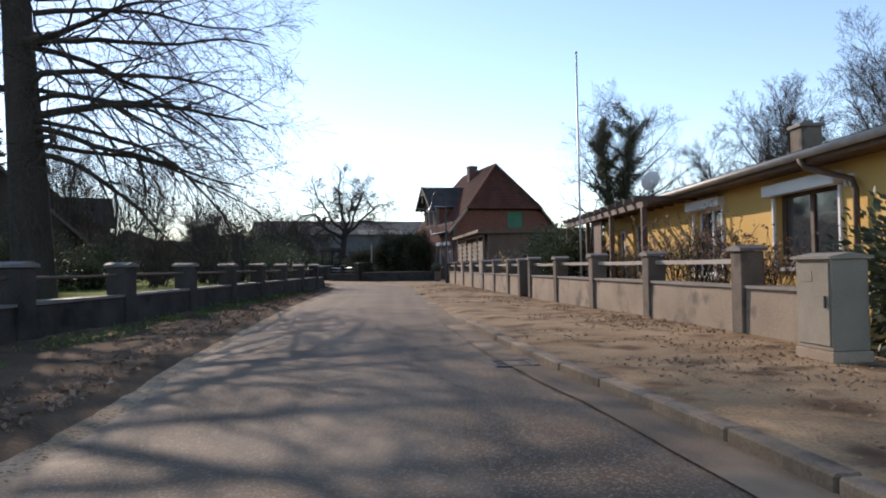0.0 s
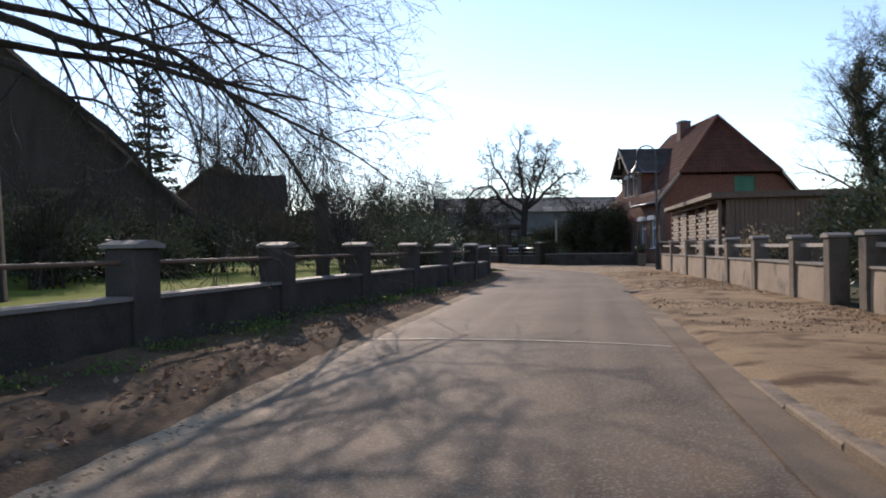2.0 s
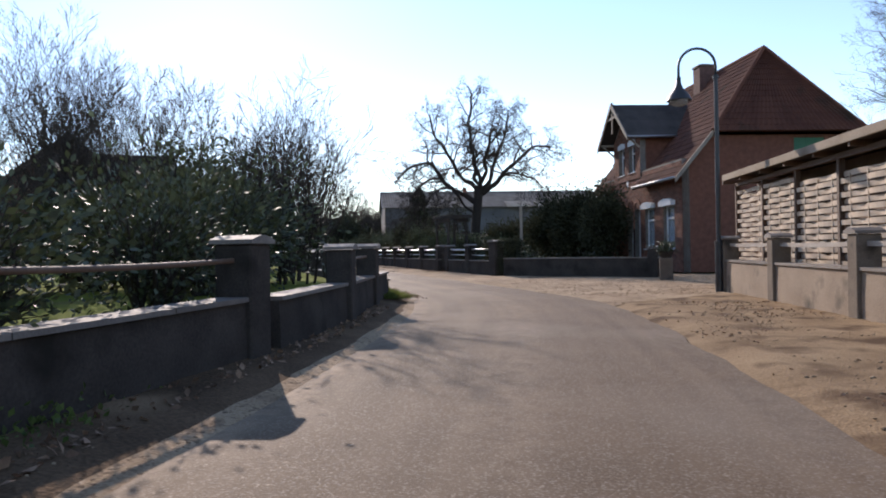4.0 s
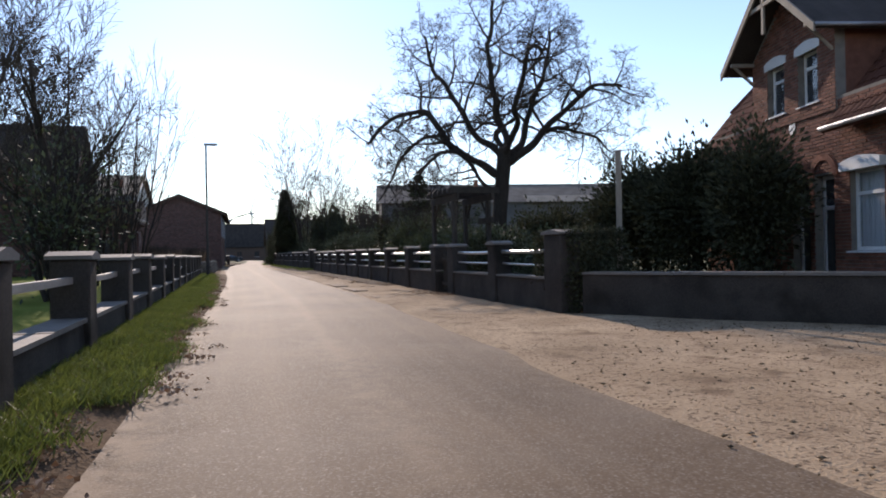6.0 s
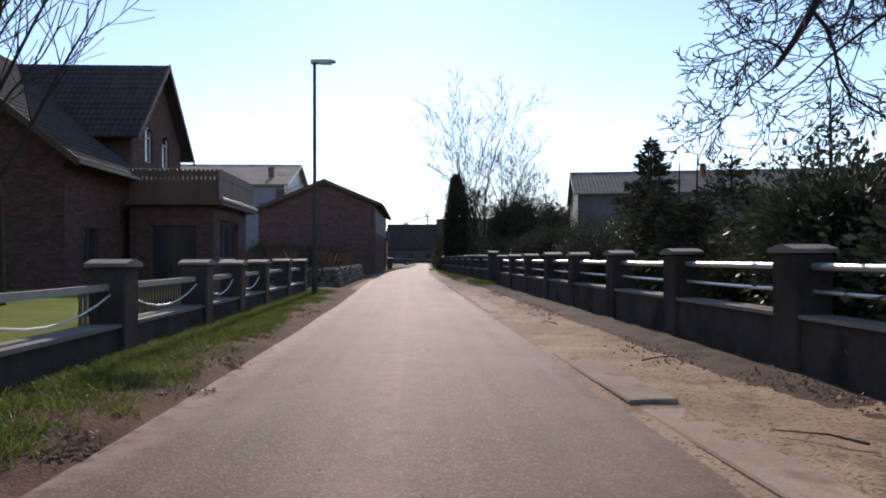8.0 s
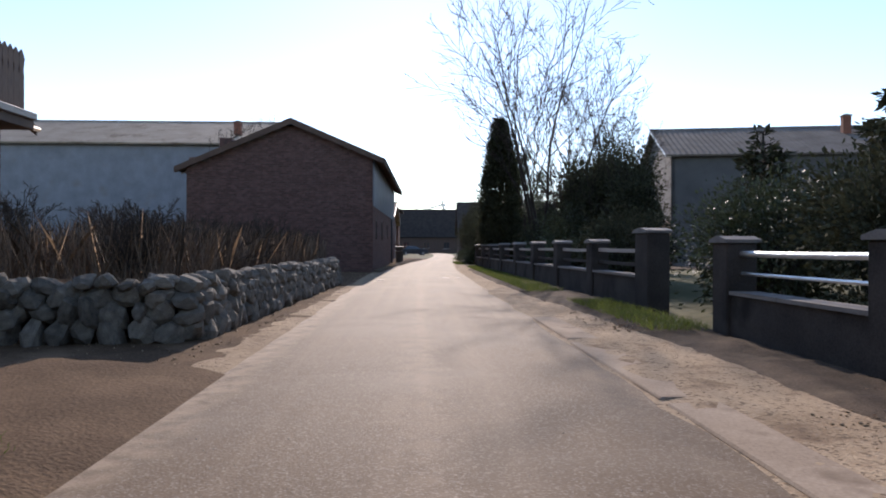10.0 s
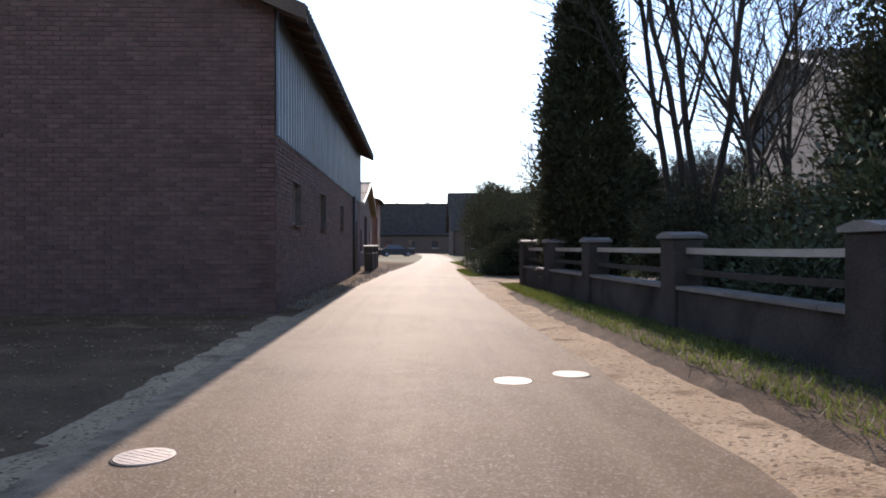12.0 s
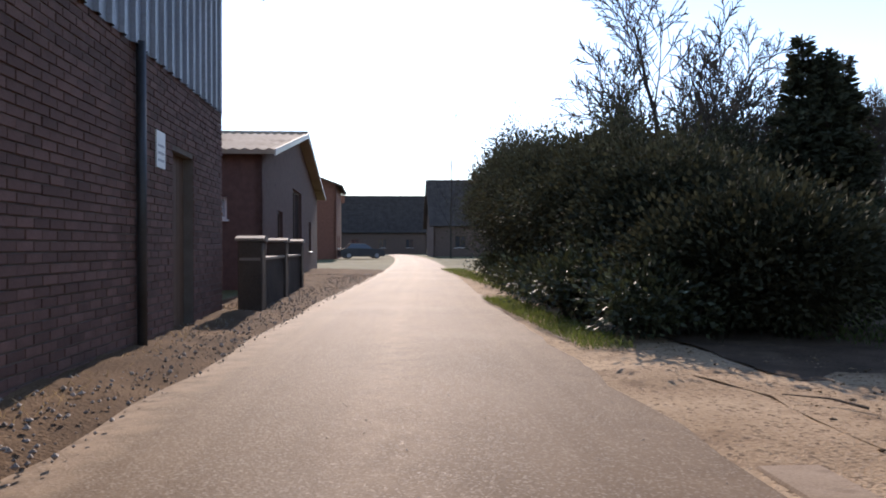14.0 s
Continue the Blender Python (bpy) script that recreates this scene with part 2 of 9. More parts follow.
M["slate"] = shader("dark_roofing", (0.04, 0.034, 0.03), (0.09, 0.076, 0.066), 1.5, 40, 0.85, 0.4, 0.008, island=0.2, spec=0.12)
M["oldsheet"] = shader("old_dull_sheet", (0.13, 0.11, 0.09), (0.25, 0.215, 0.18), 0.8, 30, 0.95, 0.3, 0.006, stain=((0.3, 0.27, 0.23), 0.3, 0.64), spec=0.05)
M["oldmortar"] = shader("sooty_mortar", (0.1, 0.082, 0.068), (0.19, 0.16, 0.135), 4, 60, 0.95, 0.5, 0.006, spec=0.2)
M["oldwood"] = shader("blackened_wood", (0.03, 0.024, 0.019), (0.075, 0.06, 0.045), 2, 40, 0.85, 0.4, 0.006, stretch=(1, 1, 0.2), spec=0.2)
M["fibre"] = shader("fibre_cement_sheet", (0.26, 0.21, 0.155), (0.42, 0.35, 0.27), 0.8, 30, 0.95, 0.3, 0.006, stain=((0.18, 0.135, 0.095), 0.7, 0.57), spec=0.08)
M["ochre"] = shader("yellow_ochre_render", (0.6, 0.37, 0.11), (0.72, 0.46, 0.15), 0.9, 60, 0.9, 0.3, 0.005, spec=0.25)
M["white"] = shader("white_paint", (0.68, 0.67, 0.64), (0.8, 0.79, 0.76), 2, 40, 0.5, 0.15, 0.003)
M["greywood"] = shader("weathered_wood", (0.2, 0.165, 0.125), (0.36, 0.305, 0.24), 2, 40, 0.85, 0.5, 0.006, stretch=(1, 1, 0.2), island=0.2)
M["brownwood"] = shader("brown_stained_wood", (0.07, 0.04, 0.025), (0.15, 0.09, 0.055), 2, 40, 0.7, 0.4, 0.006, stretch=(1, 1, 0.2), island=0.25)
M["lath"] = shader("pale_woven_lath", (0.4, 0.31, 0.22), (0.58, 0.47, 0.35), 2, 40, 0.75, 0.3, 0.004, island=0.18)
M["metalclad"] = shader("grey_blue_sheet", (0.13, 0.14, 0.16), (0.21, 0.225, 0.25), 1.5, 30, 0.5, 0.2, 0.004, stain=((0.16, 0.15, 0.15), 0.8, 0.6), metal=0.2)
M["blackmetal"] = shader("black_painted_steel", (0.02, 0.02, 0.02), (0.045, 0.045, 0.045), 4, 40, 0.45, 0.2, 0.003)
M["greymetal"] = shader("grey_galvanised_steel", (0.25, 0.25, 0.26), (0.38, 0.38, 0.39), 4, 40, 0.45, 0.2, 0.003, metal=0.6)
M["cabinet"] = shader("beige_plastic_shell", (0.22, 0.18, 0.125), (0.34, 0.285, 0.205), 2, 50, 0.7, 0.3, 0.004, stain=((0.25, 0.21, 0.16), 1.6, 0.57))
M["stone"] = shader("field_stone", (0.07, 0.06, 0.046), (0.23, 0.195, 0.145), 5, 40, 0.9, 0.6, 0.012, vary=0.3, spec=0.3)
M["gravel"] = shader("gravel_and_rubble", (0.14, 0.12, 0.1), (0.36, 0.31, 0.26), 6, 40, 0.9, 0.5, 0.01, island=0.35)
M["dullbrick"] = shader("sooty_brick", (0.08, 0.056, 0.045), (0.16, 0.112, 0.088), 6, 60, 0.9, 0.5, 0.006, spec=0.2)
M["darkrender"] = shader("grey_brown_render", (0.1, 0.09, 0.08), (0.18, 0.165, 0.15), 0.8, 40, 0.9, 0.3, 0.006)
M["greywall"] = shader("grey_render", (0.075, 0.073, 0.07), (0.14, 0.135, 0.128), 0.8, 40, 0.9, 0.3, 0.006)
# near-black colour stands in for the shade inside a room
M["darkroom"] = shader("room_shade", (0.02, 0.02, 0.02), (0.05, 0.048, 0.045), 1, 10, 0.9, 0)
M["curtain"] = shader("white_curtain", (0.55, 0.54, 0.52), (0.72, 0.71, 0.68), 6, 30, 0.9, 0.4, 0.02, stretch=(6, 6, 0.2))
M["greenpaint"] = shader("green_painted_board", (0.03, 0.13, 0.07), (0.05, 0.19, 0.1), 2, 40, 0.6, 0.3, 0.004)
M["carpaint"] = shader("dark_car_paint", (0.03, 0.032, 0.036), (0.05, 0.052, 0.056), 1, 20, 0.2, 0)
M["rubber"] = shader("black_rubber", (0.02, 0.02, 0.02), (0.04, 0.04, 0.04), 4, 30, 0.8, 0.2, 0.003)
def leafy(m, share=0.4):
    """Lets part of the light through thin leaves."""
    nt = m.node_tree
    b = nt.nodes["Principled BSDF"]
    tr = nt.nodes.new("ShaderNodeBsdfTranslucent")
    nt.links.new(b.inputs["Base Color"].links[0].from_socket, tr.inputs["Color"])
    mx = nt.nodes.new("ShaderNodeMixShader")
    mx.inputs["Fac"].default_value = share
    nt.links.new(b.outputs["BSDF"], mx.inputs[1])
    nt.links.new(tr.outputs["BSDF"], mx.inputs[2])
    nt.links.new(mx.outputs["Shader"], nt.nodes["Material Output"].inputs["Surface"])


for key in ("grass", "turf", "weeds", "litter", "conifer", "evergreen", "ivy", "straw"):
    leafy(M[key], 0.45 if key in ("grass", "turf", "weeds", "straw") else 0.14)
M["glass"] = glass_shader("window_glass")
# opaque dark pane: the unlit inside is put into its colour
M["mirrorpane"] = shader("unlit_inside_pane", (0.03, 0.035, 0.04), (0.05, 0.055, 0.06), 0.5, 5, 0.04, 0, spec=0.9)

# ---------------------------------------------------------------- small builders
RS = random.Random(7)
AX, AY = math.sin(radians(32.6)), math.cos(radians(32.6))


def st(s, n, z=0.0):
    """Along the straight street by s metres, n metres across it."""
    return Vector((-AX * s + AY * n, AY * s + AX * n, z))


def street(s, n, z=0.0):
    """The pose whose x runs across the street and y along it."""
    return Matrix.Translation(st(s, n, z)) @ Matrix.Rotation(radians(32.6), 4, 'Z')


def mesh_of(name, verts, faces, mats, smooth=False, index=None):
    me = bpy.data.meshes.new(name)
    me.from_pydata([tuple(v) for v in verts], [], faces)
    for m in (mats if isinstance(mats, (list, tuple)) else [mats]):
        me.materials.append(m)
    if index is not None:
        me.polygons.foreach_set("material_index", index)
    if smooth:
        me.polygons.foreach_set("use_smooth", [True] * len(me.polygons))
    me.update()
    return me


def part(name, bm, mat, parent=None, label="", smooth=False):
    """Links a bmesh as one mesh object under a thing or a part."""
    me = bpy.data.meshes.new(name)
    bmesh.ops.recalc_face_normals(bm, faces=bm.faces)
    bm.to_mesh(me)
    bm.free()
    for m in (mat if isinstance(mat, (list, tuple)) else [mat]):
        me.materials.append(m)
    if smooth:
        me.polygons.foreach_set("use_smooth", [True] * len(me.polygons))
    ob = new(name, me)
    ob.parent = parent
    if label:
        tagged(ob, label)
    return ob


def empty(name, m, label, category, group="", kind=""):
    ob = new(name)
    ob.matrix_world = m
    return tagged(ob, label, category, group, kind)


def box(bm, lo, hi, m=None, bevel=0.0):
    """A box from corner lo to corner hi, turned by m, with softened edges."""
    r = bmesh.ops.create_cube(bm, size=1.0)
    lo, hi = Vector(lo), Vector(hi)
    vs = r["verts"]
    for v in vs:
        v.co = Vector((lo[i] + (v.co[i] + 0.5) * (hi[i] - lo[i]) for i in range(3)))
    if bevel:
        es = list({e for v in vs for e in v.link_edges})
        out = bmesh.ops.bevel(bm, geom=es, offset=bevel, segments=1, affect='EDGES')
        vs = list({v for f in out["faces"] for v in f.verts} | {v for v in vs if v.is_valid})
    if m is not None:
        for v in vs:
            v.co = m @ v.co
    return vs


def tube(bm, pts, r, sides=8, r2=None):
    """A round bar along points."""
    rings = []
    n = len(pts)
    pts = [Vector(p) for p in pts]
    for i, p in enumerate(pts):
        d = (pts[min(i + 1, n - 1)] - pts[max(i - 1, 0)]).normalized()
        a = d.orthogonal().normalized() if i == 0 else (rings_a - d * rings_a.dot(d)).normalized()
        rings_a = a
        b = d.cross(a)
        rr = r if r2 is None else r + (r2 - r) * i / (n - 1)
        rings.append([bm.verts.new(p + (a * math.cos(t) + b * math.sin(t)) * rr) for t in [2 * math.pi * k / sides for k in range(sides)]])
    for u, v in zip(rings, rings[1:]):
        for k in range(sides):
            bm.faces.new((u[k], u[(k + 1) % sides], v[(k + 1) % sides], v[k]))
    bm.faces.new(rings[0][::-1])
    bm.faces.new(rings[-1])


def prism(bm, poly, a, b, m=None, axis=1):
    """A solid from a polygon in the plane across the axis (1: x-z pairs, 0: y-z pairs, 2: x-y pairs), from a to b along it."""
    def put(p, t):
        q = {0: (t, p[0], p[1]), 1: (p[0], t, p[1]), 2: (p[0], p[1], t)}[axis]
        q = Vector(q)
        return bm.verts.new(m @ q if m is not None else q)
    u, v = [put(p, a) for p in poly], [put(p, b) for p in poly]
    n = len(poly)
    bm.faces.new(u)
    bm.faces.new(v[::-1])
    for k in range(n):
        bm.faces.new((u[k], v[k], v[(k + 1) % n], u[(k + 1) % n]))


def along(line, step):
    """Even points along a polyline."""
    pts = [Vector(p) for p in line]
    out, left = [pts[0].copy()], step
    for a, b in zip(pts, pts[1:]):
        L = (b - a).length
        at = left
        while at < L:
            out.append(a.lerp(b, at / L))
            at += step
        left = at - L
    out.append(pts[-1])
    return out


def smooth_line(line, rounds=2):
    """A polyline with its corners cut round."""
    pts = [Vector(p) for p in line]
    for _ in range(rounds):
        new_pts = [pts[0]]
        for a, b in zip(pts, pts[1:]):
            new_pts += [a.lerp(b, 0.25), a.lerp(b, 0.75)]
        pts = new_pts + [pts[-1]]
    return pts


def spread(line, count):
    """A polyline cut into count even steps."""
    pts = [Vector(p) for p in line]
    acc = [0.0]
    for a, b in zip(pts, pts[1:]):
        acc.append(acc[-1] + (b - a).length)
    out, k = [], 0
    for i in range(count + 1):
        t = acc[-1] * i / count
        while k < len(pts) - 2 and acc[k + 1] < t:
            k += 1
        out.append(pts[k].lerp(pts[k + 1], (t - acc[k]) / max(1e-9, acc[k + 1] - acc[k])))
    return out


def sheet(name, left, right, step, across, mat, height, label, category, ragged=0.0, kind="structure", tuck="", store=False):
    """A ground sheet between two lines, with relief from height(x, y, u) and uneven edges."""
    L = sum((Vector(b) - Vector(a)).length for a, b in zip(left, left[1:]))
    cnt = max(2, int(L / step))
    A, B = spread(left, cnt), spread(right, cnt)
    vs, fs = [], []
    for i in range(cnt + 1):
        for j in range(across + 1):
            u = j / across
            p = A[i].lerp(B[i], u)
            if ragged and (j == 0 or j == across):
                k = noise.noise((p.x * 0.9, p.y * 0.9, j)) + 0.6 * noise.noise((p.x * 3.7, p.y * 3.7, j))
                p = p + (B[i] - A[i]).normalized() * k * ragged
            z = height(p.x, p.y, u)
            wide = (B[i] - A[i]).length
            for side, far in (("l", u * wide), ("r", (1 - u) * wide)):
                if side in tuck and far < 0.55:
                    k = far / 0.55
                    z = z * k * k * (3 - 2 * k) - 0.03 * (1 - k) ** 2
            vs.append((p.x, p.y, z))
    w = across + 1
    for i in range(cnt):
        for j in range(across):
            fs.append((i * w + j, i * w + j + 1, (i + 1) * w + j + 1, (i + 1) * w + j))
    ob = new(name, mesh_of(name, vs, fs, mat, True))
    if store:
        a = ob.data.attributes.new("across", 'FLOAT', 'POINT')
        a.data.foreach_set("value", [j / across for i in range(cnt + 1) for j in range(across + 1)])
        a = ob.data.attributes.new("lengthwise", 'FLOAT', 'POINT')
        a.data.foreach_set("value", [L * i / cnt for i in range(cnt + 1) for j in range(across + 1)])
    return tagged(ob, label, category, kind=kind)

# ---------------------------------------------------------------- ground and road
def flat(p):
    return (p[0], p[1], 0.0)


ROAD_L = [(4.2, -40), (2.9, 0), (2.0, 8), (1.1, 12), (0.45, 16.5), (0.0, 19.2), (-0.4, 21.9), (-0.95, 26), (-1.45, 30.4), (-1.85, 33), (-2.2, 36), (-3.25, 42.4), (-5.0, 46.6)]
ROAD_R = [(9.3, -40), (7.1, 0), (5.95, 7.9), (4.98, 11.7), (4.25, 16), (3.7, 19.4), (2.95, 25.7), (2.45, 29.8), (1.6, 37), (0.45, 43.4), (-1.1, 46.8), (-3.2, 50.1), (-5.7, 54.5)]
road_left = smooth_line([Vector((*p, 0)) for p in ROAD_L] + [st(*q) for q in ((47.5, 20.98), (54, 21.2), (62, 21.42), (70, 21.57), (80, 21.6), (92, 21.48), (105, 21.42), (113, 21.45), (118, 21.72), (124, 22.1), (133, 22.55), (142, 23.3), (152, 24.1), (175, 25.2), (200, 25.6), (232, 25))])
road_right = smooth_line([Vector((*p, 0)) for p in ROAD_R] + [st(*q) for q in ((56.5, 24.95), (64, 25.0), (80, 25.06), (100, 25.06), (112, 25.2), (120, 25.33), (128, 25.6), (137, 26.1), (152, 27.1), (175, 28.2), (200, 28.7), (232, 28.2))])


def crown(x, y, u):
    return 0.035 * (1 - (2 * u - 1) ** 2) + 0.006 * noise.noise((x * 0.35, y * 0.35, 0))


def bumpy(base, big, small):
    def f(x, y, u):
        return base + big * noise.noise((x * 0.6, y * 0.6, 3)) + small * noise.noise((x * 3.3, y * 3.3, 9)) + small * 0.6 * noise.noise((x * 9, y * 9, 4))
    return f


gv, gf = [], []
XS = [-900, -400, -200, -120, -80, -50, -30, -10, 10, 30, 60, 120, 300, 900]
YS = [-600, -200, -60, -20, 0, 25, 50, 75, 100, 125, 150, 200, 300, 500, 900, 1500]
for y in YS:
    for x in XS:
        gv.append((x, y, -0.05))
for i in range(len(YS) - 1):
    for j in range(len(XS) - 1):
        k = i * len(XS) + j
        gf.append((k, k + 1, k + len(XS) + 1, k + len(XS)))
tagged(new("ground", mesh_of("ground", gv, gf, M["field"])), "dull winter grass and earth round the village", "ground", kind="structure")
sheet("road", road_left, road_right, 0.6, 20, M["asphalt"], crown, "narrow worn grey-brown asphalt village road", "road", ragged=0.1, store=True)

WALL_A, WALL_B = Vector((8.5, 12.4, 0)), Vector((2.8, 46.5, 0))
wall_way = (WALL_B - WALL_A).normalized()
wall_side = Vector((wall_way.y, -wall_way.x, 0))


def wl(u, v=0.0, z=0.0):
    """A point u along the front garden wall and v behind its street face."""
    return WALL_A + wall_way * u + wall_side * v + Vector((0, 0, z))


def cut(line, y0, y1):
    return [p for p in line if y0 <= p.y <= y1]


# sandy pavement behind the kerb
right_part = cut(road_right, -20, 44.5)
kerb_line = [p + Vector((0.36 - 0.38 * max(0.0, min(1.0, (p.y - 17) / 6)), 0.03, 0)) for p in right_part]
wall_line = [Vector((14.5, -20, 0)), Vector((10.2, 2, 0)), wl(0, 0.05), wl(20, 0.05), wl(34.6, 0.05)]
def pavement_height(x, y, u):
    z = bumpy(0.03 + 0.055 * max(0.0, min(1.0, (25 - y) / 8)), 0.02, 0.014)(x, y, u)
    k = min(1.0, u * 8)
    low = max(0.0, min(1.0, (y - 15.5) / 6)) * (1 - k)
    return z * (1 - low) - 0.03 * low


sheet("pavement", kerb_line, wall_line, 0.25, 26, M["pavement"], pavement_height, "sandy trodden pavement with dry leaves beside the kerb", "pavement", ragged=0.02)
sheet("forecourt", [Vector(p) for p in ((0.1, 43.3, 0), (-1.9, 47.2, 0), (-4.5, 52.1, 0), (-7.7, 57.6, 0), tuple(st(60.4, 24.9)))],
      [Vector(p) for p in ((3.0, 45.5, 0), (9.5, 50, 0), (7.5, 56, 0), (-2.5, 59.5, 0), tuple(st(60, 27.25)))], 0.25, 34, M["sand"], bumpy(0.012, 0.02, 0.012), "sandy unpaved forecourt at the bend", "ground", tuck="l")
sheet("verge_right", [st(s, 24.85 if s < 117 else 24.85 + (s - 117) * 0.058) for s in range(60, 151, 3)], [st(s, 27.3 if s < 117 else 28.6) for s in range(60, 151, 3)], 0.25, 14, M["sand"], bumpy(0.012, 0.025, 0.016), "sandy verge with leaf crumbs beside the road", "verge", tuck="l")
left_part = cut(road_left, -20, 47)
sheet("verge_left", [Vector((p.x - (3.0 if p.y < 12 else 2.7 if p.y < 30 else 1.9), p.y, 0)) for p in left_part], [p + Vector((0.22, 0, 0)) for p in left_part], 0.2, 18, M["dirt"],
      lambda x, y, u: bumpy(0.17, 0.05, 0.035)(x, y, u) * (1 - u) ** 0.8 + 0.02, "earthy verge with fallen leaves below the garden wall", "verge", tuck="r")
sheet("sand_rim", [p + Vector((-0.06, 0, 0)) for p in cut(road_left, 4, 46)], [p + Vector((0.36, 0, 0)) for p in cut(road_left, 4, 46)], 0.2, 6, M["sand"],
      lambda x, y, u: 0.034 + 0.02 * math.sin(3.14 * u) - 0.03 * u + 0.008 * noise.noise((x * 4, y * 4, 2)), "rim of washed sand between verge and asphalt", "sand", ragged=0.07, tuck="r")
sheet("verge_grass", [p + Vector((-1.5, -0.75, 0)) for p in cut(road_left, 40, 85) if p.x > -30], [p + Vector((0.2, 0.12, 0)) for p in cut(road_left, 40, 85) if p.x > -30], 0.25, 10, M["dirt"],
      lambda x, y, u: (bumpy(0.1, 0.03, 0.02)(x, y, u) * (1 - u * u) + 0.03) * min(1.0, max(0.0, (y - 41) / 3)) - 0.02 * max(0.0, 1 - (y - 40) / 3), "earthy grass verge below the garden fence", "verge", tuck="r")
# sandy ground given dark earth colour to paint in the barn's shade
sheet("yard_entry", [st(s, 11.0) for s in (82, 90, 98, 106, 111.4)], [st(s, 21.75 if s < 105 else 21.6) for s in (82, 90, 98, 106, 111.4)], 0.3, 20, M["dirt"], bumpy(0.01, 0.025, 0.018), "sandy yard entry beside the road, coloured as dark earth for its shade", "ground", tuck="r")
# pale sheet paints the strip of the yard that the sun reaches
sheet("sand_rim", [st(s, 20.75) for s in (82.5, 90, 98, 106, 110.8)], [st(s, 21.72) for s in (82.5, 90, 98, 106, 110.8)], 0.25, 8, M["sand"],
      lambda x, y, u: bumpy(0.01, 0.025, 0.018)(x, y, u) + 0.016 * math.sin(3.14 * u) - 0.012, "strip of sand between yard and asphalt, kept pale as the sunlit edge", "sand", ragged=0.1, tuck="lr")
sheet("barn_verge", [st(s, 20.9) for s in (111, 120, 130, 140, 152)], [st(s, n) for s, n in ((111, 21.65), (120, 22.0), (130, 22.55), (140, 23.3), (152, 24.4))], 0.2, 10, M["dirt"],
      lambda x, y, u: (bumpy(0.1, 0.05, 0.05)(x, y, u) * (1 - u * u) + 0.004) * min(1.0, max(0.0, (AY * y - AX * x - 111.3) / 2)) - 0.02 * max(0.0, 1 - (AY * y - AX * x - 111) / 2), "earthy verge with dry rubble at the barn wall", "verge", tuck="r")
sheet("garden_lawn", [Vector(p) for p in ((-16, 14, 0), (-19, 26, 0), (-24, 40, 0))], [Vector(p) for p in ((-2.2, 12, 0), (-2.9, 26, 0), (-3.6, 36, 0))], 0.6, 16, M["lawn"], bumpy(0.42, 0.06, 0.02), "sunlit mown lawn in winter green", "lawn")
sheet("garden_lawn", [st(s, 6) for s in (44, 60, 82)], [st(s, 19.9) for s in (44, 60, 82)], 0.6, 16, M["lawn"], bumpy(0.25, 0.05, 0.02), "mown lawn behind the garden fence", "lawn")
sheet("side_grass", [st(s, n) for s, n in ((61, 26.15), (70, 26.15), (86, 26.1), (95, 25.75), (105, 25.5), (117.5, 25.6))], [st(s, 27.12) for s in (61, 70, 86, 95, 105, 117.5)], 0.2, 14, M["humus"],
      lambda x, y, u: (bumpy(0.06 + 0.06 * max(0.0, min(1.0, (AY * y - AX * x - 86) / 10)), 0.035, 0.03)(x, y, u) + 0.03) * max(0.0, min(1.0, (AY * y - AX * x - 61) / 5, (117.5 - AY * y + AX * x) / 2.5)) - 0.03, "rough earth strip with grass below the fence", "verge", tuck="l")
sheet("yard_grass", [st(s, 26.05) for s in (117.0, 118.5, 120.6)], [st(s, 44) for s in (117.0, 119, 121.6)], 0.25, 60, M["humus"], bumpy(0.02, 0.02, 0.012), "worn brown grass in the yard before the track", "grass", ragged=0.05, tuck="l")
# dark soil colour here stands for the shade of the bushes and trees
sheet("yard_ground", [st(s, 26.9) for s in (124.2, 127, 131)], [st(s, 50) for s in (125.4, 134, 146)], 0.4, 40, M["humus"], bumpy(0.03, 0.06, 0.03), "rough ground behind the yard track, coloured dark for the shade on it", "ground", ragged=0.1)
sheet("yard_track", [st(s, 26.3) for s in (120.6, 122, 123.4, 124.6)], [st(s, 44) for s in (121.5, 123, 124.5, 126)], 0.3, 40, M["sand"], bumpy(0.02, 0.03, 0.02), "sandy yard track leading off the road", "track", ragged=0.1)

# kerb stones beside the first stretch
kerb = empty("kerb", Matrix(), "row of worn concrete kerb stones", "kerb", kind="structure")
kpts = along([p + Vector((0.3, 0.05, 0)) for p in right_part], 1.0)
kbm = bmesh.new()
box(kbm, (-0.075, -0.492, -0.3), (0.075, 0.492, 0.095), None, 0.014)
kme = part("kerb_stone", kbm, M["kerb"], kerb)
kme_free = True
for i, (a, b) in enumerate(zip(kpts, kpts[1:])):
    if b.y < -6:
        continue
    o = kme if kme_free else new("kerb_stone", kme.data)
    kme_free = False
    d = b - a
    o.parent = kerb
    o.matrix_world = Matrix.Translation((a + b) / 2 + Vector((RS.uniform(-0.008, 0.008), 0, RS.uniform(-0.008, 0.01) - 0.13 * max(0.0, min(1.0, (b.y - 17) / 6))))) @ Matrix.Rotation(math.atan2(-d.x, d.y) + RS.uniform(-0.012, 0.012), 4, 'Z') @ Matrix.Diagonal((1, d.length, 1, 1))

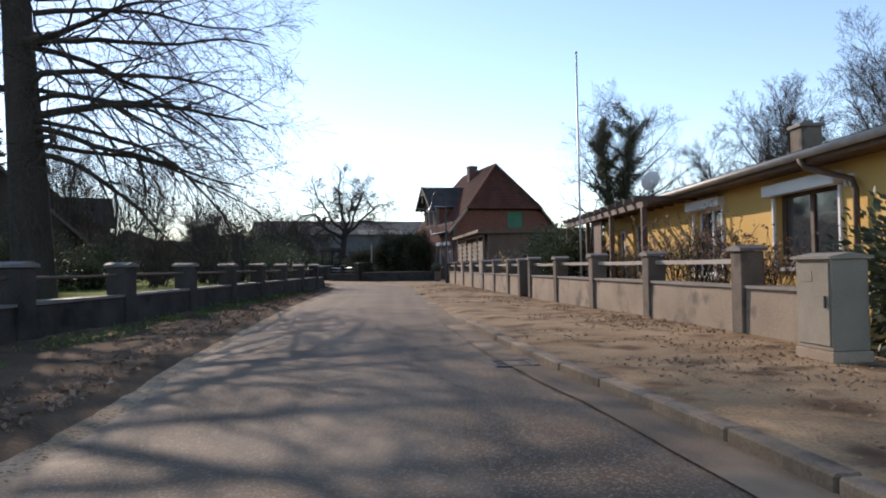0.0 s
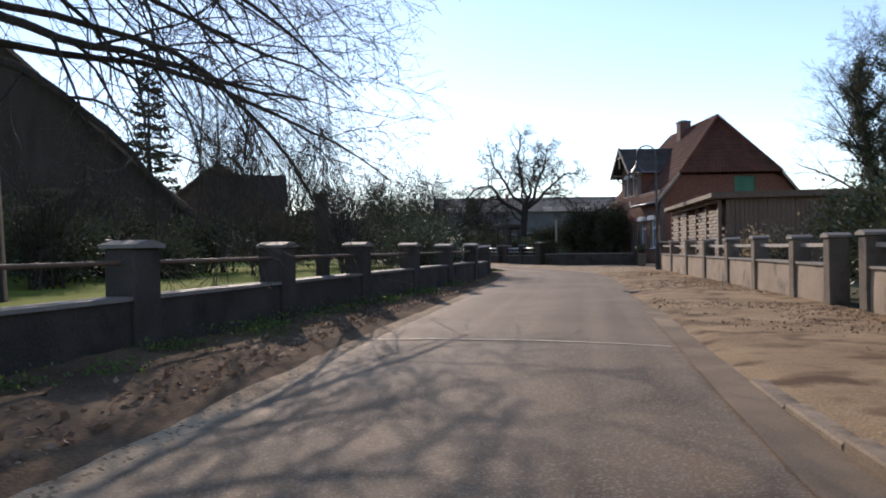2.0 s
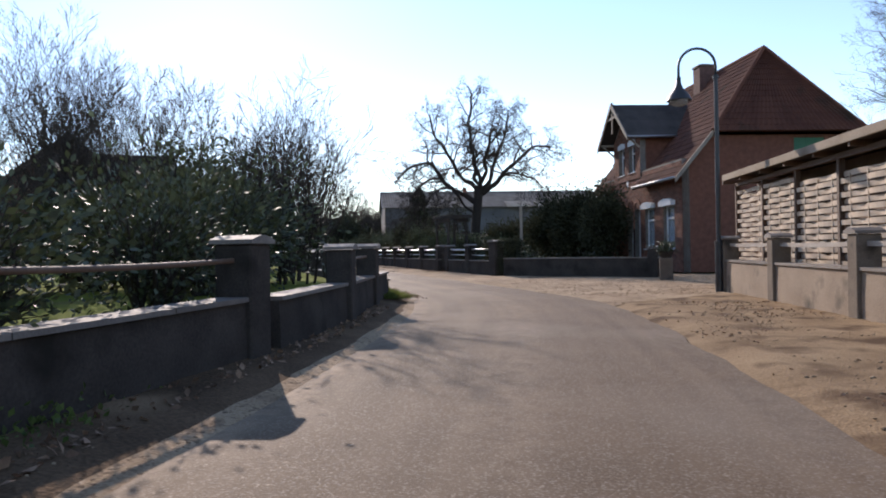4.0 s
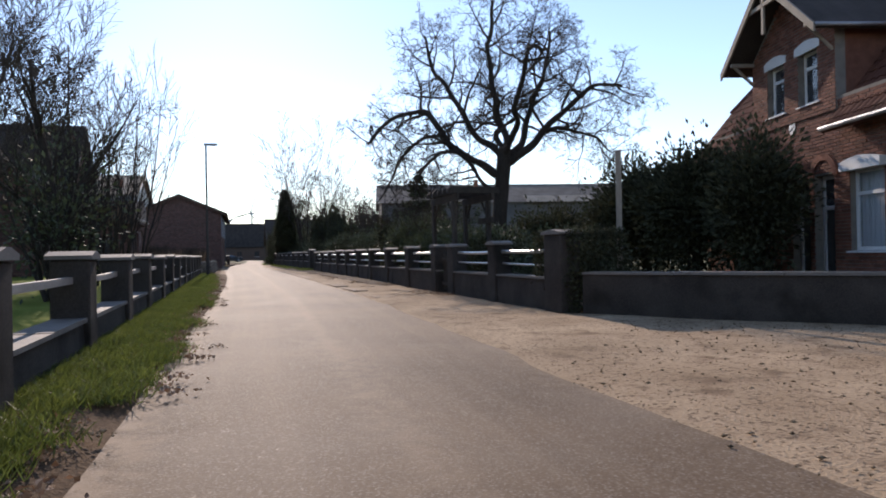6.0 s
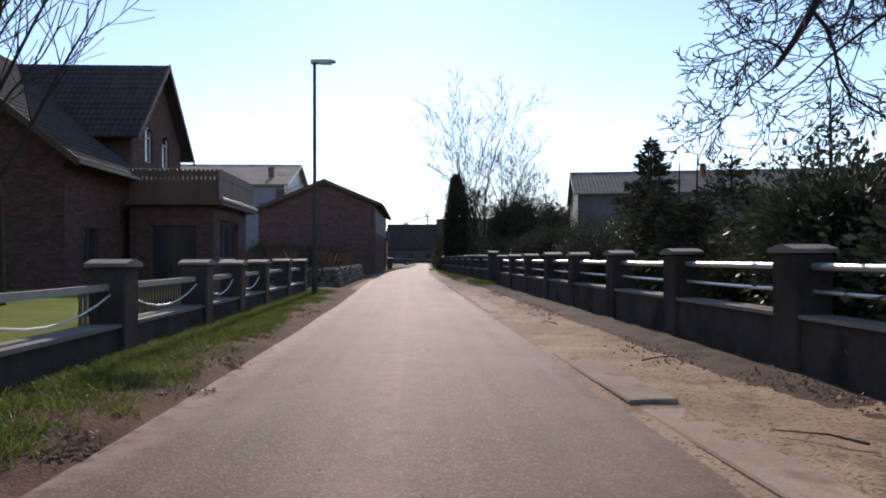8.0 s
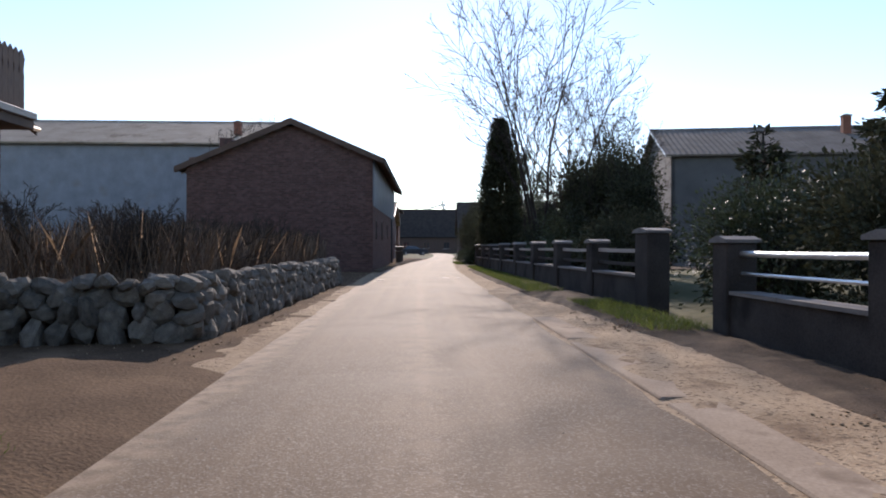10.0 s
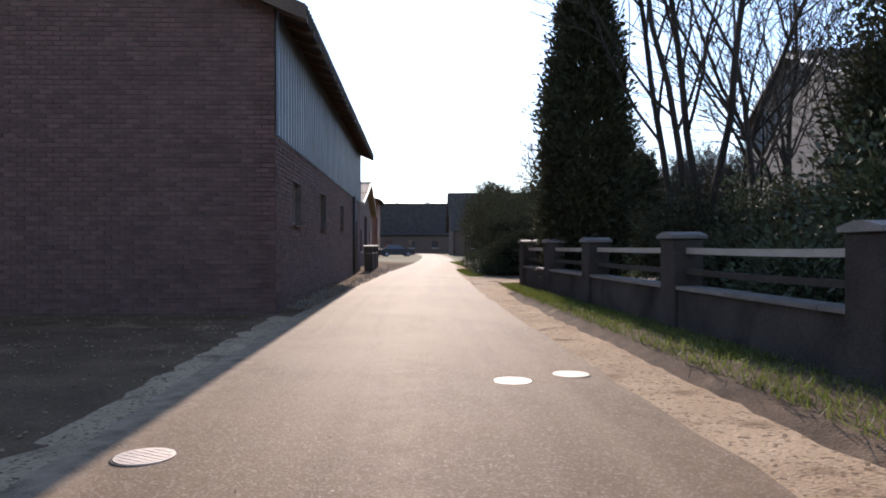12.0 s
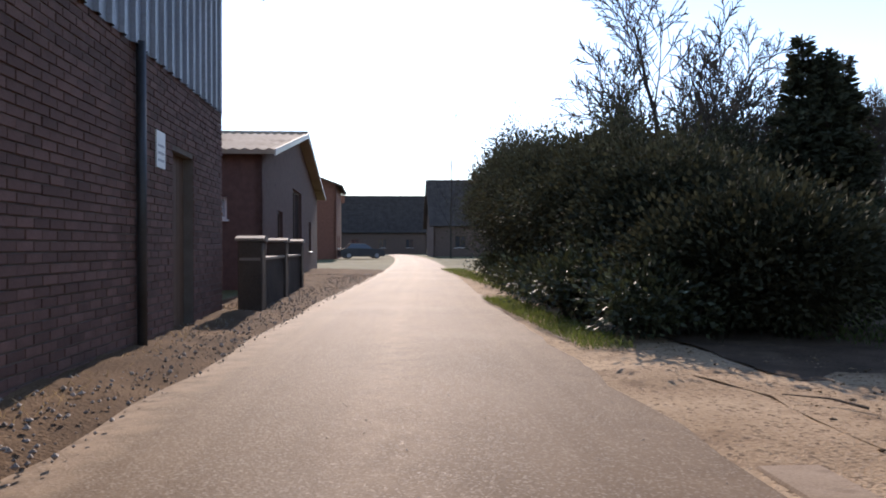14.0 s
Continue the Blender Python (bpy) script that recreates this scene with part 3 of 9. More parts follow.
# concrete edging along the straight street
edging = empty("edging", Matrix(), "broken concrete edging slabs between asphalt and sand", "kerb", kind="structure")
ebm = bmesh.new()
box(ebm, (-0.2, -1.62, -0.1), (0.2, 1.62, 0.03), None, 0.014)
eme = part("edging_slab", ebm, M["slab"], edging)
for k in (0, 1, 2, 5, 6, 7, 8, 9):
    o = eme if k == 0 else new("edging_slab", eme.data)
    o.parent = edging
    short = Matrix.Diagonal((1, (1, 1, 0.93, 1, 0.86)[k % 5], 1, 1))
    tip = (-0.011, -0.013, -0.008, -0.004)[k % 4] if k < 5 else RS.uniform(-0.003, 0.003)
    o.matrix_world = street(58.72 + 3.29 * k, 25.3 + RS.uniform(-0.02, 0.02), -0.022 if k == 0 else -0.008 if k < 5 else RS.uniform(-0.02, -0.014)) @ Matrix.Rotation(RS.uniform(-0.006, 0.006), 4, 'Z') @ Matrix.Rotation(tip, 4, 'X') @ Matrix.Rotation(RS.uniform(-0.02, 0.01), 4, 'Y') @ short
for s_, n_ in ((121.6, 25.62), (127.4, 25.95)):
    o = new("edging_slab", eme.data)
    o.parent = edging
    o.matrix_world = street(s_, n_, -0.018) @ Matrix.Rotation(RS.uniform(-0.05, 0.02), 4, 'Z') @ Matrix.Diagonal((0.8, 0.4, 1, 1))

# concrete gutter strip in front of the kerb
sheet("gutter_strip", [p + Vector((-0.16 + 0.12 * max(0.0, min(1.0, (p.y - 16) / 6)), -0.03, 0)) for p in cut(road_right, -20, 30)], [p + Vector((0.24, 0.04, 0)) for p in cut(road_right, -20, 30)], 0.4, 6, M["gutter"],
      lambda x, y, u: (0.02 - 0.008 * u + 0.005 * noise.noise((x * 2, y * 2, 1))) * max(0.0, min(1.0, (29 - y) / 6)) - 0.012 * max(0.0, min(1.0, (y - 24) / 5)), "dusty concrete gutter strip beside the asphalt", "gutter", ragged=0.02)

# pale filled joint across the carriageway
bm = bmesh.new()
for i in range(18):
    u0, u1 = i / 18, (i + 1) / 18
    q = []
    for u in (u0, u1):
        p = Vector((-0.35, 21.7, 0)).lerp(Vector((3.3, 21.74, 0)), u)
        w = 0.028 + 0.012 * noise.noise((u * 9, 0, 3))
        q.append([Vector((p.x, p.y + s * w + 0.02 * noise.noise((u * 6, 4, 1)), 0.035 * (1 - (2 * u - 1) ** 2) + 0.012)) for s in (-1, 1)])
    bm.faces.new([bm.verts.new(v) for v in (q[0][0], q[1][0], q[1][1], q[0][1])])
bmesh.ops.remove_doubles(bm, verts=bm.verts, dist=0.001)
tagged(part("road_joint", bm, M["lath"]), "thin pale filled joint across the asphalt", "joint", kind="structure")

# manhole lids, gully grate
def lid(m, r, label):
    t = empty("manhole_lid", m, label, "manhole lid", "round lids in the road")
    bm = bmesh.new()
    bmesh.ops.create_cone(bm, cap_ends=True, segments=32, radius1=r, radius2=r - 0.005, depth=0.03)
    part("cover", bm, M["lid"], t)
    bm = bmesh.new()
    for k in range(-3, 4):
        w = math.sqrt(max(0.0, (r * 0.85) ** 2 - (k * r * 0.24) ** 2))
        box(bm, (-w, k * r * 0.24 - 0.008, 0.012), (w, k * r * 0.24 + 0.008, 0.0165))
    part("tread", bm, M["lid"], t)
    bm = bmesh.new()
    tube(bm, [(math.cos(a) * (r + 0.006), math.sin(a) * (r + 0.006), 0.006) for a in [2 * math.pi * k / 32 for k in range(33)]], 0.006, 6)
    part("rim", bm, M["iron"], t)


for x, y, z in ((-36.9, 98.36, 0.008), (-36.05, 101.31, 0.013), (-35.75, 101.91, 0.002)):
    lid(Matrix.Translation((x, y, z)), 0.165, "bright worn steel lid set in the asphalt")
g = empty("gully_grate", Matrix.Translation((2.33, 31.45, -0.002)) @ Matrix.Rotation(radians(7), 4, 'Z'), "cast-iron gully grate at the road edge", "drain")
bm = bmesh.new()
for a, b in (((-0.24, -0.24), (0.24, -0.19)), ((-0.24, 0.19), (0.24, 0.24)), ((-0.24, -0.19), (-0.19, 0.19)), ((0.19, -0.19), (0.24, 0.19))):
    box(bm, (*a, -0.03), (*b, 0.015), None, 0.004)
part("frame", bm, M["iron"], g)
for k in range(6):
    bm = bmesh.new()
    box(bm, (-0.19, -0.165 + k * 0.06, -0.03), (0.19, -0.135 + k * 0.06, 0.01))
    part("bar", bm, M["iron"], g)
for x, y in ((5.0, 11.45),):
    copy_thing(g, Matrix.Translation((x, y, 0.006)) @ Matrix.Rotation(radians(12), 4, 'Z'))

# ---------------------------------------------------------------- garden walls with posts and rails
def garden_fence(name, place, posts, wall_h, post_h, width, rails, depth, wallmat, label, gate=(), ends=None, postmat=None, big=(), base=0.0, pm=0.2):
    """A low wall with square posts on it and rails between; place(u, v, z) gives the point u along and v behind."""
    th = empty(name, Matrix(), label, "garden wall", kind="")
    lo, hi = ends or (posts[0] - 0.2, posts[-1] + 0.2)
    runs, at = [], lo
    for a, b in gate:
        runs.append((at, a))
        at = b
    runs.append((at, hi))
    pt = lambda u, v, z: place(u, v, z + base)
    for a, b in runs:
        n = max(1, int((b - a) / 0.6))
        vs, fs = [], []
        for i in range(n + 1):
            u = a + (b - a) * i / n
            j = 0.012 * noise.noise((u * 0.8, 1.7, 5))
            for v, z in ((0 + j, -0.25 - base), (0.0 + j, wall_h * 0.5), (0.012 + j, wall_h + j), (depth, wall_h + 0.004), (depth, -0.25 - base)):
                vs.append(pt(u, v, z))
        for i in range(n):
            for k in range(4):
                p = i * 5 + k
                fs.append((p, p + 5, p + 6, p + 1))
        fs += [(0, 1, 2, 3, 4), tuple(n * 5 + k for k in (4, 3, 2, 1, 0))]
        o = new("wall", mesh_of("wall", vs, fs, wallmat))
        o.parent = th
        n2 = max(1, int((b - a) / 1.55))
        for i in range(n2):
            u0, u1 = a + (b - a) * i / n2 + 0.006, a + (b - a) * (i + 1) / n2 - 0.006
            bm = bmesh.new()
            q = [pt(u0, -0.025, wall_h), pt(u1, -0.025, wall_h), pt(u1, depth + 0.025, wall_h), pt(u0, depth + 0.025, wall_h)]
            jz = RS.uniform(0, 0.008)
            up = [v + Vector((0, 0, 0.045 + jz)) for v in q]
            a4, b4 = [bm.verts.new(v + Vector((0, 0, 0.006))) for v in q], [bm.verts.new(v) for v in up]
            bm.faces.new(a4[::-1]); bm.faces.new(b4)
            for k in range(4):
                bm.faces.new((a4[k], a4[(k + 1) % 4], b4[(k + 1) % 4], b4[k]))
            # lighter concrete, which also paints the sunlit ledge on the dark walls
            part("coping", bm, M["cap"], th)
    for u in posts:
        w = width * (1.5 if u in big else 1.0)
        ph = post_h + (0.14 if u in big else 0.0) + RS.uniform(-0.015, 0.015)
        lean = RS.uniform(-0.008, 0.008)
        bm = bmesh.new()
        m = Matrix.Translation(pt(u, depth / 2, 0)) @ Matrix.Rotation(math.atan2((pt(u + 1, 0, 0) - pt(u, 0, 0)).y, (pt(u + 1, 0, 0) - pt(u, 0, 0)).x), 4, 'Z') @ Matrix.Rotation(lean, 4, 'Y')
        box(bm, (-w / 2, -depth / 2 - 0.05, -0.25 - base), (w / 2, depth / 2 + 0.05, ph - 0.06), m, 0.018)
        o = part("post", bm, postmat or M["post"], th)
        bm = bmesh.new()
        h2 = w / 2 + 0.035
        d2 = depth / 2 + 0.085
        prism(bm, [(-h2, ph - 0.055), (h2, ph - 0.055), (h2, ph - 0.015), (h2 * 0.2, ph + 0.03), (-h2 * 0.2, ph + 0.03), (-h2, ph - 0.015)], -d2, d2, m)
        part("cap", bm, M["cap"], o)
    for u0, u1 in zip(posts, posts[1:]):
        if any(a - 0.3 <= u0 and u1 <= b + 0.3 for a, b in gate):
            continue
        for z, r, mat in rails:
            bm = bmesh.new()
            sag = RS.uniform(0.0, 0.02)
            a, b = u0 + width / 2 - 0.03, u1 - width / 2 + 0.03
            pts = [pt(a + (b - a) * k / 4, depth / 2, z - sag * (1 - (k / 2 - 1) ** 2)) for k in range(5)]
            if r > 0.03 and mat is not M["railmetal"]:
                for p, q in zip(pts, pts[1:]):
                    d = (q - p).normalized()
                    sd = Vector((-d.y, d.x, 0)) * 0.035
                    vv = [bm.verts.new(c + o2) for c in (p, q) for o2 in (sd + Vector((0, 0, r)), -sd + Vector((0, 0, r)), -sd - Vector((0, 0, r)), sd - Vector((0, 0, r)))]
                    for k in range(4):
                        bm.faces.new((vv[k], vv[(k + 1) % 4], vv[4 + (k + 1) % 4], vv[4 + k]))
            else:
                tube(bm, pts, r, 16)
            part("rail", bm, mat, th)
    return th


RAIL1 = ((1.08, 0.035, M["rail"]),)
garden_fence("garden_wall", lambda u, v, z: wl(u, v, z), [1.4, 4.65, 7.85, 10.95, 14.0, 15.5, 17.4, 20.2, 22.9, 25.9, 29.0, 32.3, 35.4], 0.70, 1.27, 0.3, RAIL1, 0.24, M["plaster"],
             "low rendered garden wall with concrete posts and one rail", gate=((14.05, 15.45),), ends=(-0.4, 35.6))
LW_A, LW_B = Vector((-1.55, 12.0, 0)), Vector((-2.85, 36.2, 0))
lw_way = (LW_B - LW_A).normalized()
lw_side = Vector((-lw_way.y, lw_way.x, 0))
LP = lambda u, v, z: LW_A + lw_way * u + lw_side * v + Vector((0, 0, z))
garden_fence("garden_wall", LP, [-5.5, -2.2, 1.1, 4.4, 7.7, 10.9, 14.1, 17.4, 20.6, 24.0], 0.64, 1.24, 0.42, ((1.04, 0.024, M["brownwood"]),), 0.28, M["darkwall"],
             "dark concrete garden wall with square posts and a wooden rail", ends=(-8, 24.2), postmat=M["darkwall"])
F2 = lambda u, v, z: st(u, 20.25 - v, z)
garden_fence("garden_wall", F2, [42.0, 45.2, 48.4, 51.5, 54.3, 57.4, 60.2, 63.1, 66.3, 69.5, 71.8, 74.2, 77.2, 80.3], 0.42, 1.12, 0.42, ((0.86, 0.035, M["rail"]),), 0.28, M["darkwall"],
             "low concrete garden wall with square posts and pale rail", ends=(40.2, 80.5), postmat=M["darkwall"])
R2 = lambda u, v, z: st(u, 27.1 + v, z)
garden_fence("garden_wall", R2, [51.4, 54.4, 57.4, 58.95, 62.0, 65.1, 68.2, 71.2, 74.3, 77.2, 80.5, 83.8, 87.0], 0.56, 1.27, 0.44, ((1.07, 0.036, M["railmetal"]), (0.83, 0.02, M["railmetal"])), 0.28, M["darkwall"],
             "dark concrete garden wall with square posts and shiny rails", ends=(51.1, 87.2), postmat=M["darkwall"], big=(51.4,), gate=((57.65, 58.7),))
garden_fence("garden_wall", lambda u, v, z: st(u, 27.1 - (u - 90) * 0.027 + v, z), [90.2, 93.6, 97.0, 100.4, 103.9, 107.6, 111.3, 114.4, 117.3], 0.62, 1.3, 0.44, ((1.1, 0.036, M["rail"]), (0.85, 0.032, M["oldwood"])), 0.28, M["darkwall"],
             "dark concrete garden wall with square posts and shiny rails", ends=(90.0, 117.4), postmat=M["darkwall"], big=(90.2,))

FW_A, FW_B = st(50.95, 27.25), Vector((1.3, 55.2, 0))
fw_way = (FW_B - FW_A).normalized()
fw_side = Vector((-fw_way.y, fw_way.x, 0))
garden_fence("garden_wall", lambda u, v, z: FW_A + fw_way * u + fw_side * v + Vector((0, 0, z)), [6.2], 0.66, 1.05, 0.36, (), 0.26, M["darkwall"],
             "low dark garden wall along the forecourt", ends=(0.15, 6.4), postmat=M["darkwall"])

LINK = [Vector((-2.87, 36.5, 0)), Vector((-3.35, 39.6, 0)), Vector((-4.55, 44.6, 0))]


def link_place(u, v, z):
    a, b, t = (LINK[0], LINK[1], u / 3.14) if u < 3.14 else (LINK[1], LINK[2], (u - 3.14) / 5.14)
    d = (b - a).normalized()
    return a.lerp(b, t) + Vector((-d.y, d.x, 0)) * v + Vector((0, 0, z))


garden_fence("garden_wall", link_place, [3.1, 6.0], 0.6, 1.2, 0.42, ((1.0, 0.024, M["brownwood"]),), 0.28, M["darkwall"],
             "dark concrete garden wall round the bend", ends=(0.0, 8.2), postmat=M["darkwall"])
sheet("garden_ground", [Vector((-24, 36, 0)), Vector((-22, 46, 0))], [Vector((-3.3, 36, 0)), Vector((-5.0, 45.5, 0))], 0.6, 16, M["lawn"], bumpy(0.4, 0.06, 0.03), "garden grass behind the wall at the bend", "lawn")

# garden gate under the pergola
gg = empty("garden_gate", street(58.17, 27.24) @ Matrix.Diagonal((1, 0.9, 1, 1)), "dark closed wooden garden gate between two piers", "gate")
for z in (0.2, 0.85):
    bm = bmesh.new()
    box(bm, (-0.02, -0.56, z), (0.02, 0.56, z + 0.1), None, 0.006)
    part("cross_rail", bm, M["oldwood"], gg)
for k in range(9):
    bm = bmesh.new()
    y = -0.55 + k * 0.125
    prism(bm, [(y, 0.08), (y + 0.095, 0.08), (y + 0.095, 1.02), (y + 0.047, 1.08), (y, 1.02)], 0.022, 0.045, None, 0)
    part("gate_slat", bm, M["oldwood"], gg)

# ---------------------------------------------------------------- building pieces
def bricks(name, m, width, height, holes, mat, partmat, parent, near=None, proud=0.012, bl=0.24, bh=0.071, gap=0.011, skip_above=None):
    """Bricks in half bond on the x-z face of m (x along, y outward negative); holes are (x0, z0, x1, z1). near: the x range whose bricks are parts of their own."""
    vs, fs = [], []
    count = 0
    shared = {}
    rows = int(height / (bh + gap))
    for r in range(rows):
        z0 = r * (bh + gap) + gap / 2
        z1 = z0 + bh
        x = -(bl / 2 if r % 2 else 0)
        while x < width:
            a, b = max(0.002, x + gap / 2), min(width - 0.002, x + bl - gap / 2)
            x += bl
            if b - a < 0.03:
                continue
            if skip_above and not skip_above((a + b) / 2, z1):
                continue
            segs = [(a, b)]
            for hx0, hz0, hx1, hz1 in holes:
                if z1 > hz0 and z0 < hz1:
                    out = []
                    for p, q in segs:
                        if q <= hx0 or p >= hx1:
                            out.append((p, q))
                        else:
                            if hx0 - p > 0.03:
                                out.append((p, hx0))
                            if q - hx1 > 0.03:
                                out.append((hx1, q))
                    segs = out
            for p, q in segs:
                d = proud + RS.uniform(-0.004, 0.004)
                if near and near[0] <= p <= near[1] and near[2] <= z0 <= near[3] and count < 300:
                    key = round(q - p, 2)
                    if key not in shared:
                        bm = bmesh.new()
                        box(bm, (-key / 2, -0.02, -bh / 2), (key / 2, 0.0, bh / 2), None, 0.004)
                        o = part("brick", bm, partmat, parent)
                        shared[key] = o.data
                    else:
                        o = new("brick", shared[key])
                        o.parent = parent
                    o.matrix_world = m @ Matrix.Translation(((p + q) / 2, 0.006 - d + 0.008, (z0 + z1) / 2))
                    count += 1
                    continue
                k = len(vs)
                e = 0.004
                vs += [m @ Vector(v) for v in ((p, 0, z0), (q, 0, z0), (q, 0, z1), (p, 0, z1), (p + e, -d, z0 + e), (q - e, -d, z0 + e), (q - e, -d, z1 - e), (p + e, -d, z1 - e))]
                fs += [(k + 4, k + 5, k + 6, k + 7), (k, k + 1, k + 5, k + 4), (k + 1, k + 2, k + 6, k + 5), (k + 2, k + 3, k + 7, k + 6), (k + 3, k, k + 4, k + 7)]
    if vs:
        o = new(name, mesh_of(name, vs, fs, mat))
        o.parent = parent
        inv = parent.matrix_world.inverted() if parent else Matrix()
        o.matrix_parent_inverse = inv
        tagged(o, kind="stuff")
    return count


def wall_face(bm, width, height, holes, thick, m, top=None):
    """A wall on the x-z face of m, thick towards +y, with openings through it and an optional roof-line top(x)."""
    xs = sorted({0.0, width, *[h[0] for h in holes], *[h[2] for h in holes]} | ({i * width / 12 for i in range(13)} if top else set()))
    zs = sorted({0.0, height, *[h[1] for h in holes], *[h[3] for h in holes]})

    def hole(x, z):
        return any(h[0] < x < h[2] and h[1] < z < h[3] for h in holes)
    verts = {}

    def v(x, y, z):
        if top:
            z = min(z, top(x))
        key = (round(x, 4), round(y, 4), round(z, 4))
        if key not in verts:
            verts[key] = bm.verts.new(m @ Vector(key))
        return verts[key]

    def quad(*q):
        q = [v(*c) for c in q]
        u = []
        for c in q:
            if c not in u:
                u.append(c)
        if len(u) > 2:
            try:
                bm.faces.new(u)
            except ValueError:
                pass
    for x0, x1 in zip(xs, xs[1:]):
        for z0, z1 in zip(zs, zs[1:]):
            mx, mz = (x0 + x1) / 2, (z0 + z1) / 2
            if hole(mx, mz):
                for hx0, hz0, hx1, hz1 in holes:
                    if hx0 < mx < hx1 and hz0 < mz < hz1:
                        if x0 == hx0: quad((x0, 0, z0), (x0, thick, z0), (x0, thick, z1), (x0, 0, z1))
                        if x1 == hx1: quad((x1, 0, z0), (x1, 0, z1), (x1, thick, z1), (x1, thick, z0))
                        if z0 == hz0: quad((x0, 0, z0), (x1, 0, z0), (x1, thick, z0), (x0, thick, z0))
                        if z1 == hz1: quad((x0, 0, z1), (x0, thick, z1), (x1, thick, z1), (x1, 0, z1))
                continue
            quad((x0, 0, z0), (x1, 0, z0), (x1, 0, z1), (x0, 0, z1))
            quad((x0, thick, z0), (x0, thick, z1), (x1, thick, z1), (x1, thick, z0))
    quad((0, 0, 0), (0, 0, height), (0, thick, height), (0, thick, 0))
    quad((width, 0, 0), (width, thick, 0), (width, thick, height), (width, 0, height))
    for x0, x1 in zip(xs, xs[1:]):
        quad((x0, 0, height), (x1, 0, height), (x1, thick, height), (x0, thick, height))


def window(parent, m, x0, z0, x1, z1, deep=0.1, framemat="white", cross=(1, 0), sill=True, fw=0.06, back="curtain", sillmat="white", arch=0.0):
    """A window set into the x-z face of m: frame, bars, panes, sill and what hangs behind."""
    w = empty("window", m, "", "")
    w.parent = parent
    w.matrix_parent_inverse = parent.matrix_world.inverted()
    bm = bmesh.new()
    for lo, hi in (((x0, deep, z0), (x0 + fw, deep + 0.07, z1)), ((x1 - fw, deep, z0), (x1, deep + 0.07, z1)), ((x0 + fw, deep, z0), (x1 - fw, deep + 0.07, z0 + fw)), ((x0 + fw, deep, z1 - fw), (x1 - fw, deep + 0.07, z1))):
        box(bm, lo, hi, None, 0.006)
    for k in range(cross[0]):
        x = x0 + (x1 - x0) * (k + 1) / (cross[0] + 1)
        box(bm, (x - fw * 0.6, deep - 0.003, z0 + fw), (x + fw * 0.6, deep + 0.06, z1 - fw), None, 0.005)
    for k in range(cross[1]):
        z = z0 + (z1 - z0) * (1 - 0.3 * (k + 1))
        box(bm, (x0 + fw, deep - 0.002, z - fw * 0.5), (x1 - fw, deep + 0.055, z + fw * 0.5), None, 0.005)
    part("window_frame", bm, M[framemat], w)
    bm = bmesh.new()
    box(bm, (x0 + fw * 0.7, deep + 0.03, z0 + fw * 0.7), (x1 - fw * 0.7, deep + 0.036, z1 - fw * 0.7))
    # back "dark" paints the room's shade into the pane instead of clear glass
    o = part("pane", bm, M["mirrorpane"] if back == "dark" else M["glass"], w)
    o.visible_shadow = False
    if back == "curtain":
        bm = bmesh.new()
        n = 24
        row = [(x0 + 0.02 + (x1 - x0 - 0.04) * i / n, deep + 0.14 + 0.025 * math.sin(i * 1.7)) for i in range(n + 1)]
        for (a, ya), (b, yb) in zip(row, row[1:]):
            bm.faces.new([bm.verts.new(c) for c in ((a, ya, z0 + 0.03), (b, yb, z0 + 0.03), (b, yb, z1 - 0.03), (a, ya, z1 - 0.03))])
        part("curtain", bm, M["curtain"], w)
    if sill:
        bm = bmesh.new()
        prism(bm, [(-0.09, z0 - 0.05), (deep + 0.02, z0 - 0.02), (deep + 0.02, z0 + 0.012), (-0.09, z0 - 0.018)], x0 - 0.06, x1 + 0.06, None, 0)
        part("window_sill", bm, M[sillmat], w)
    if arch:
        # brick spandrels that round off the head of the opening
        bm = bmesh.new()
        cx, hw = (x0 + x1) / 2, (x1 - x0) / 2
        rise = [(cx - hw + 2 * hw * i / 16, z1 - arch + arch * math.sqrt(max(0.0, 1 - (i / 8 - 1) ** 2))) for i in range(17)]
        for (xa, za), (xb, zb) in zip(rise, rise[1:]):
            prism(bm, [(xa, za), (xb, zb), (xb, z1 + 0.004), (xa, z1 + 0.004)], 0.004, deep + 0.06)
        part("arch", bm, M[sillmat], w)
    return w


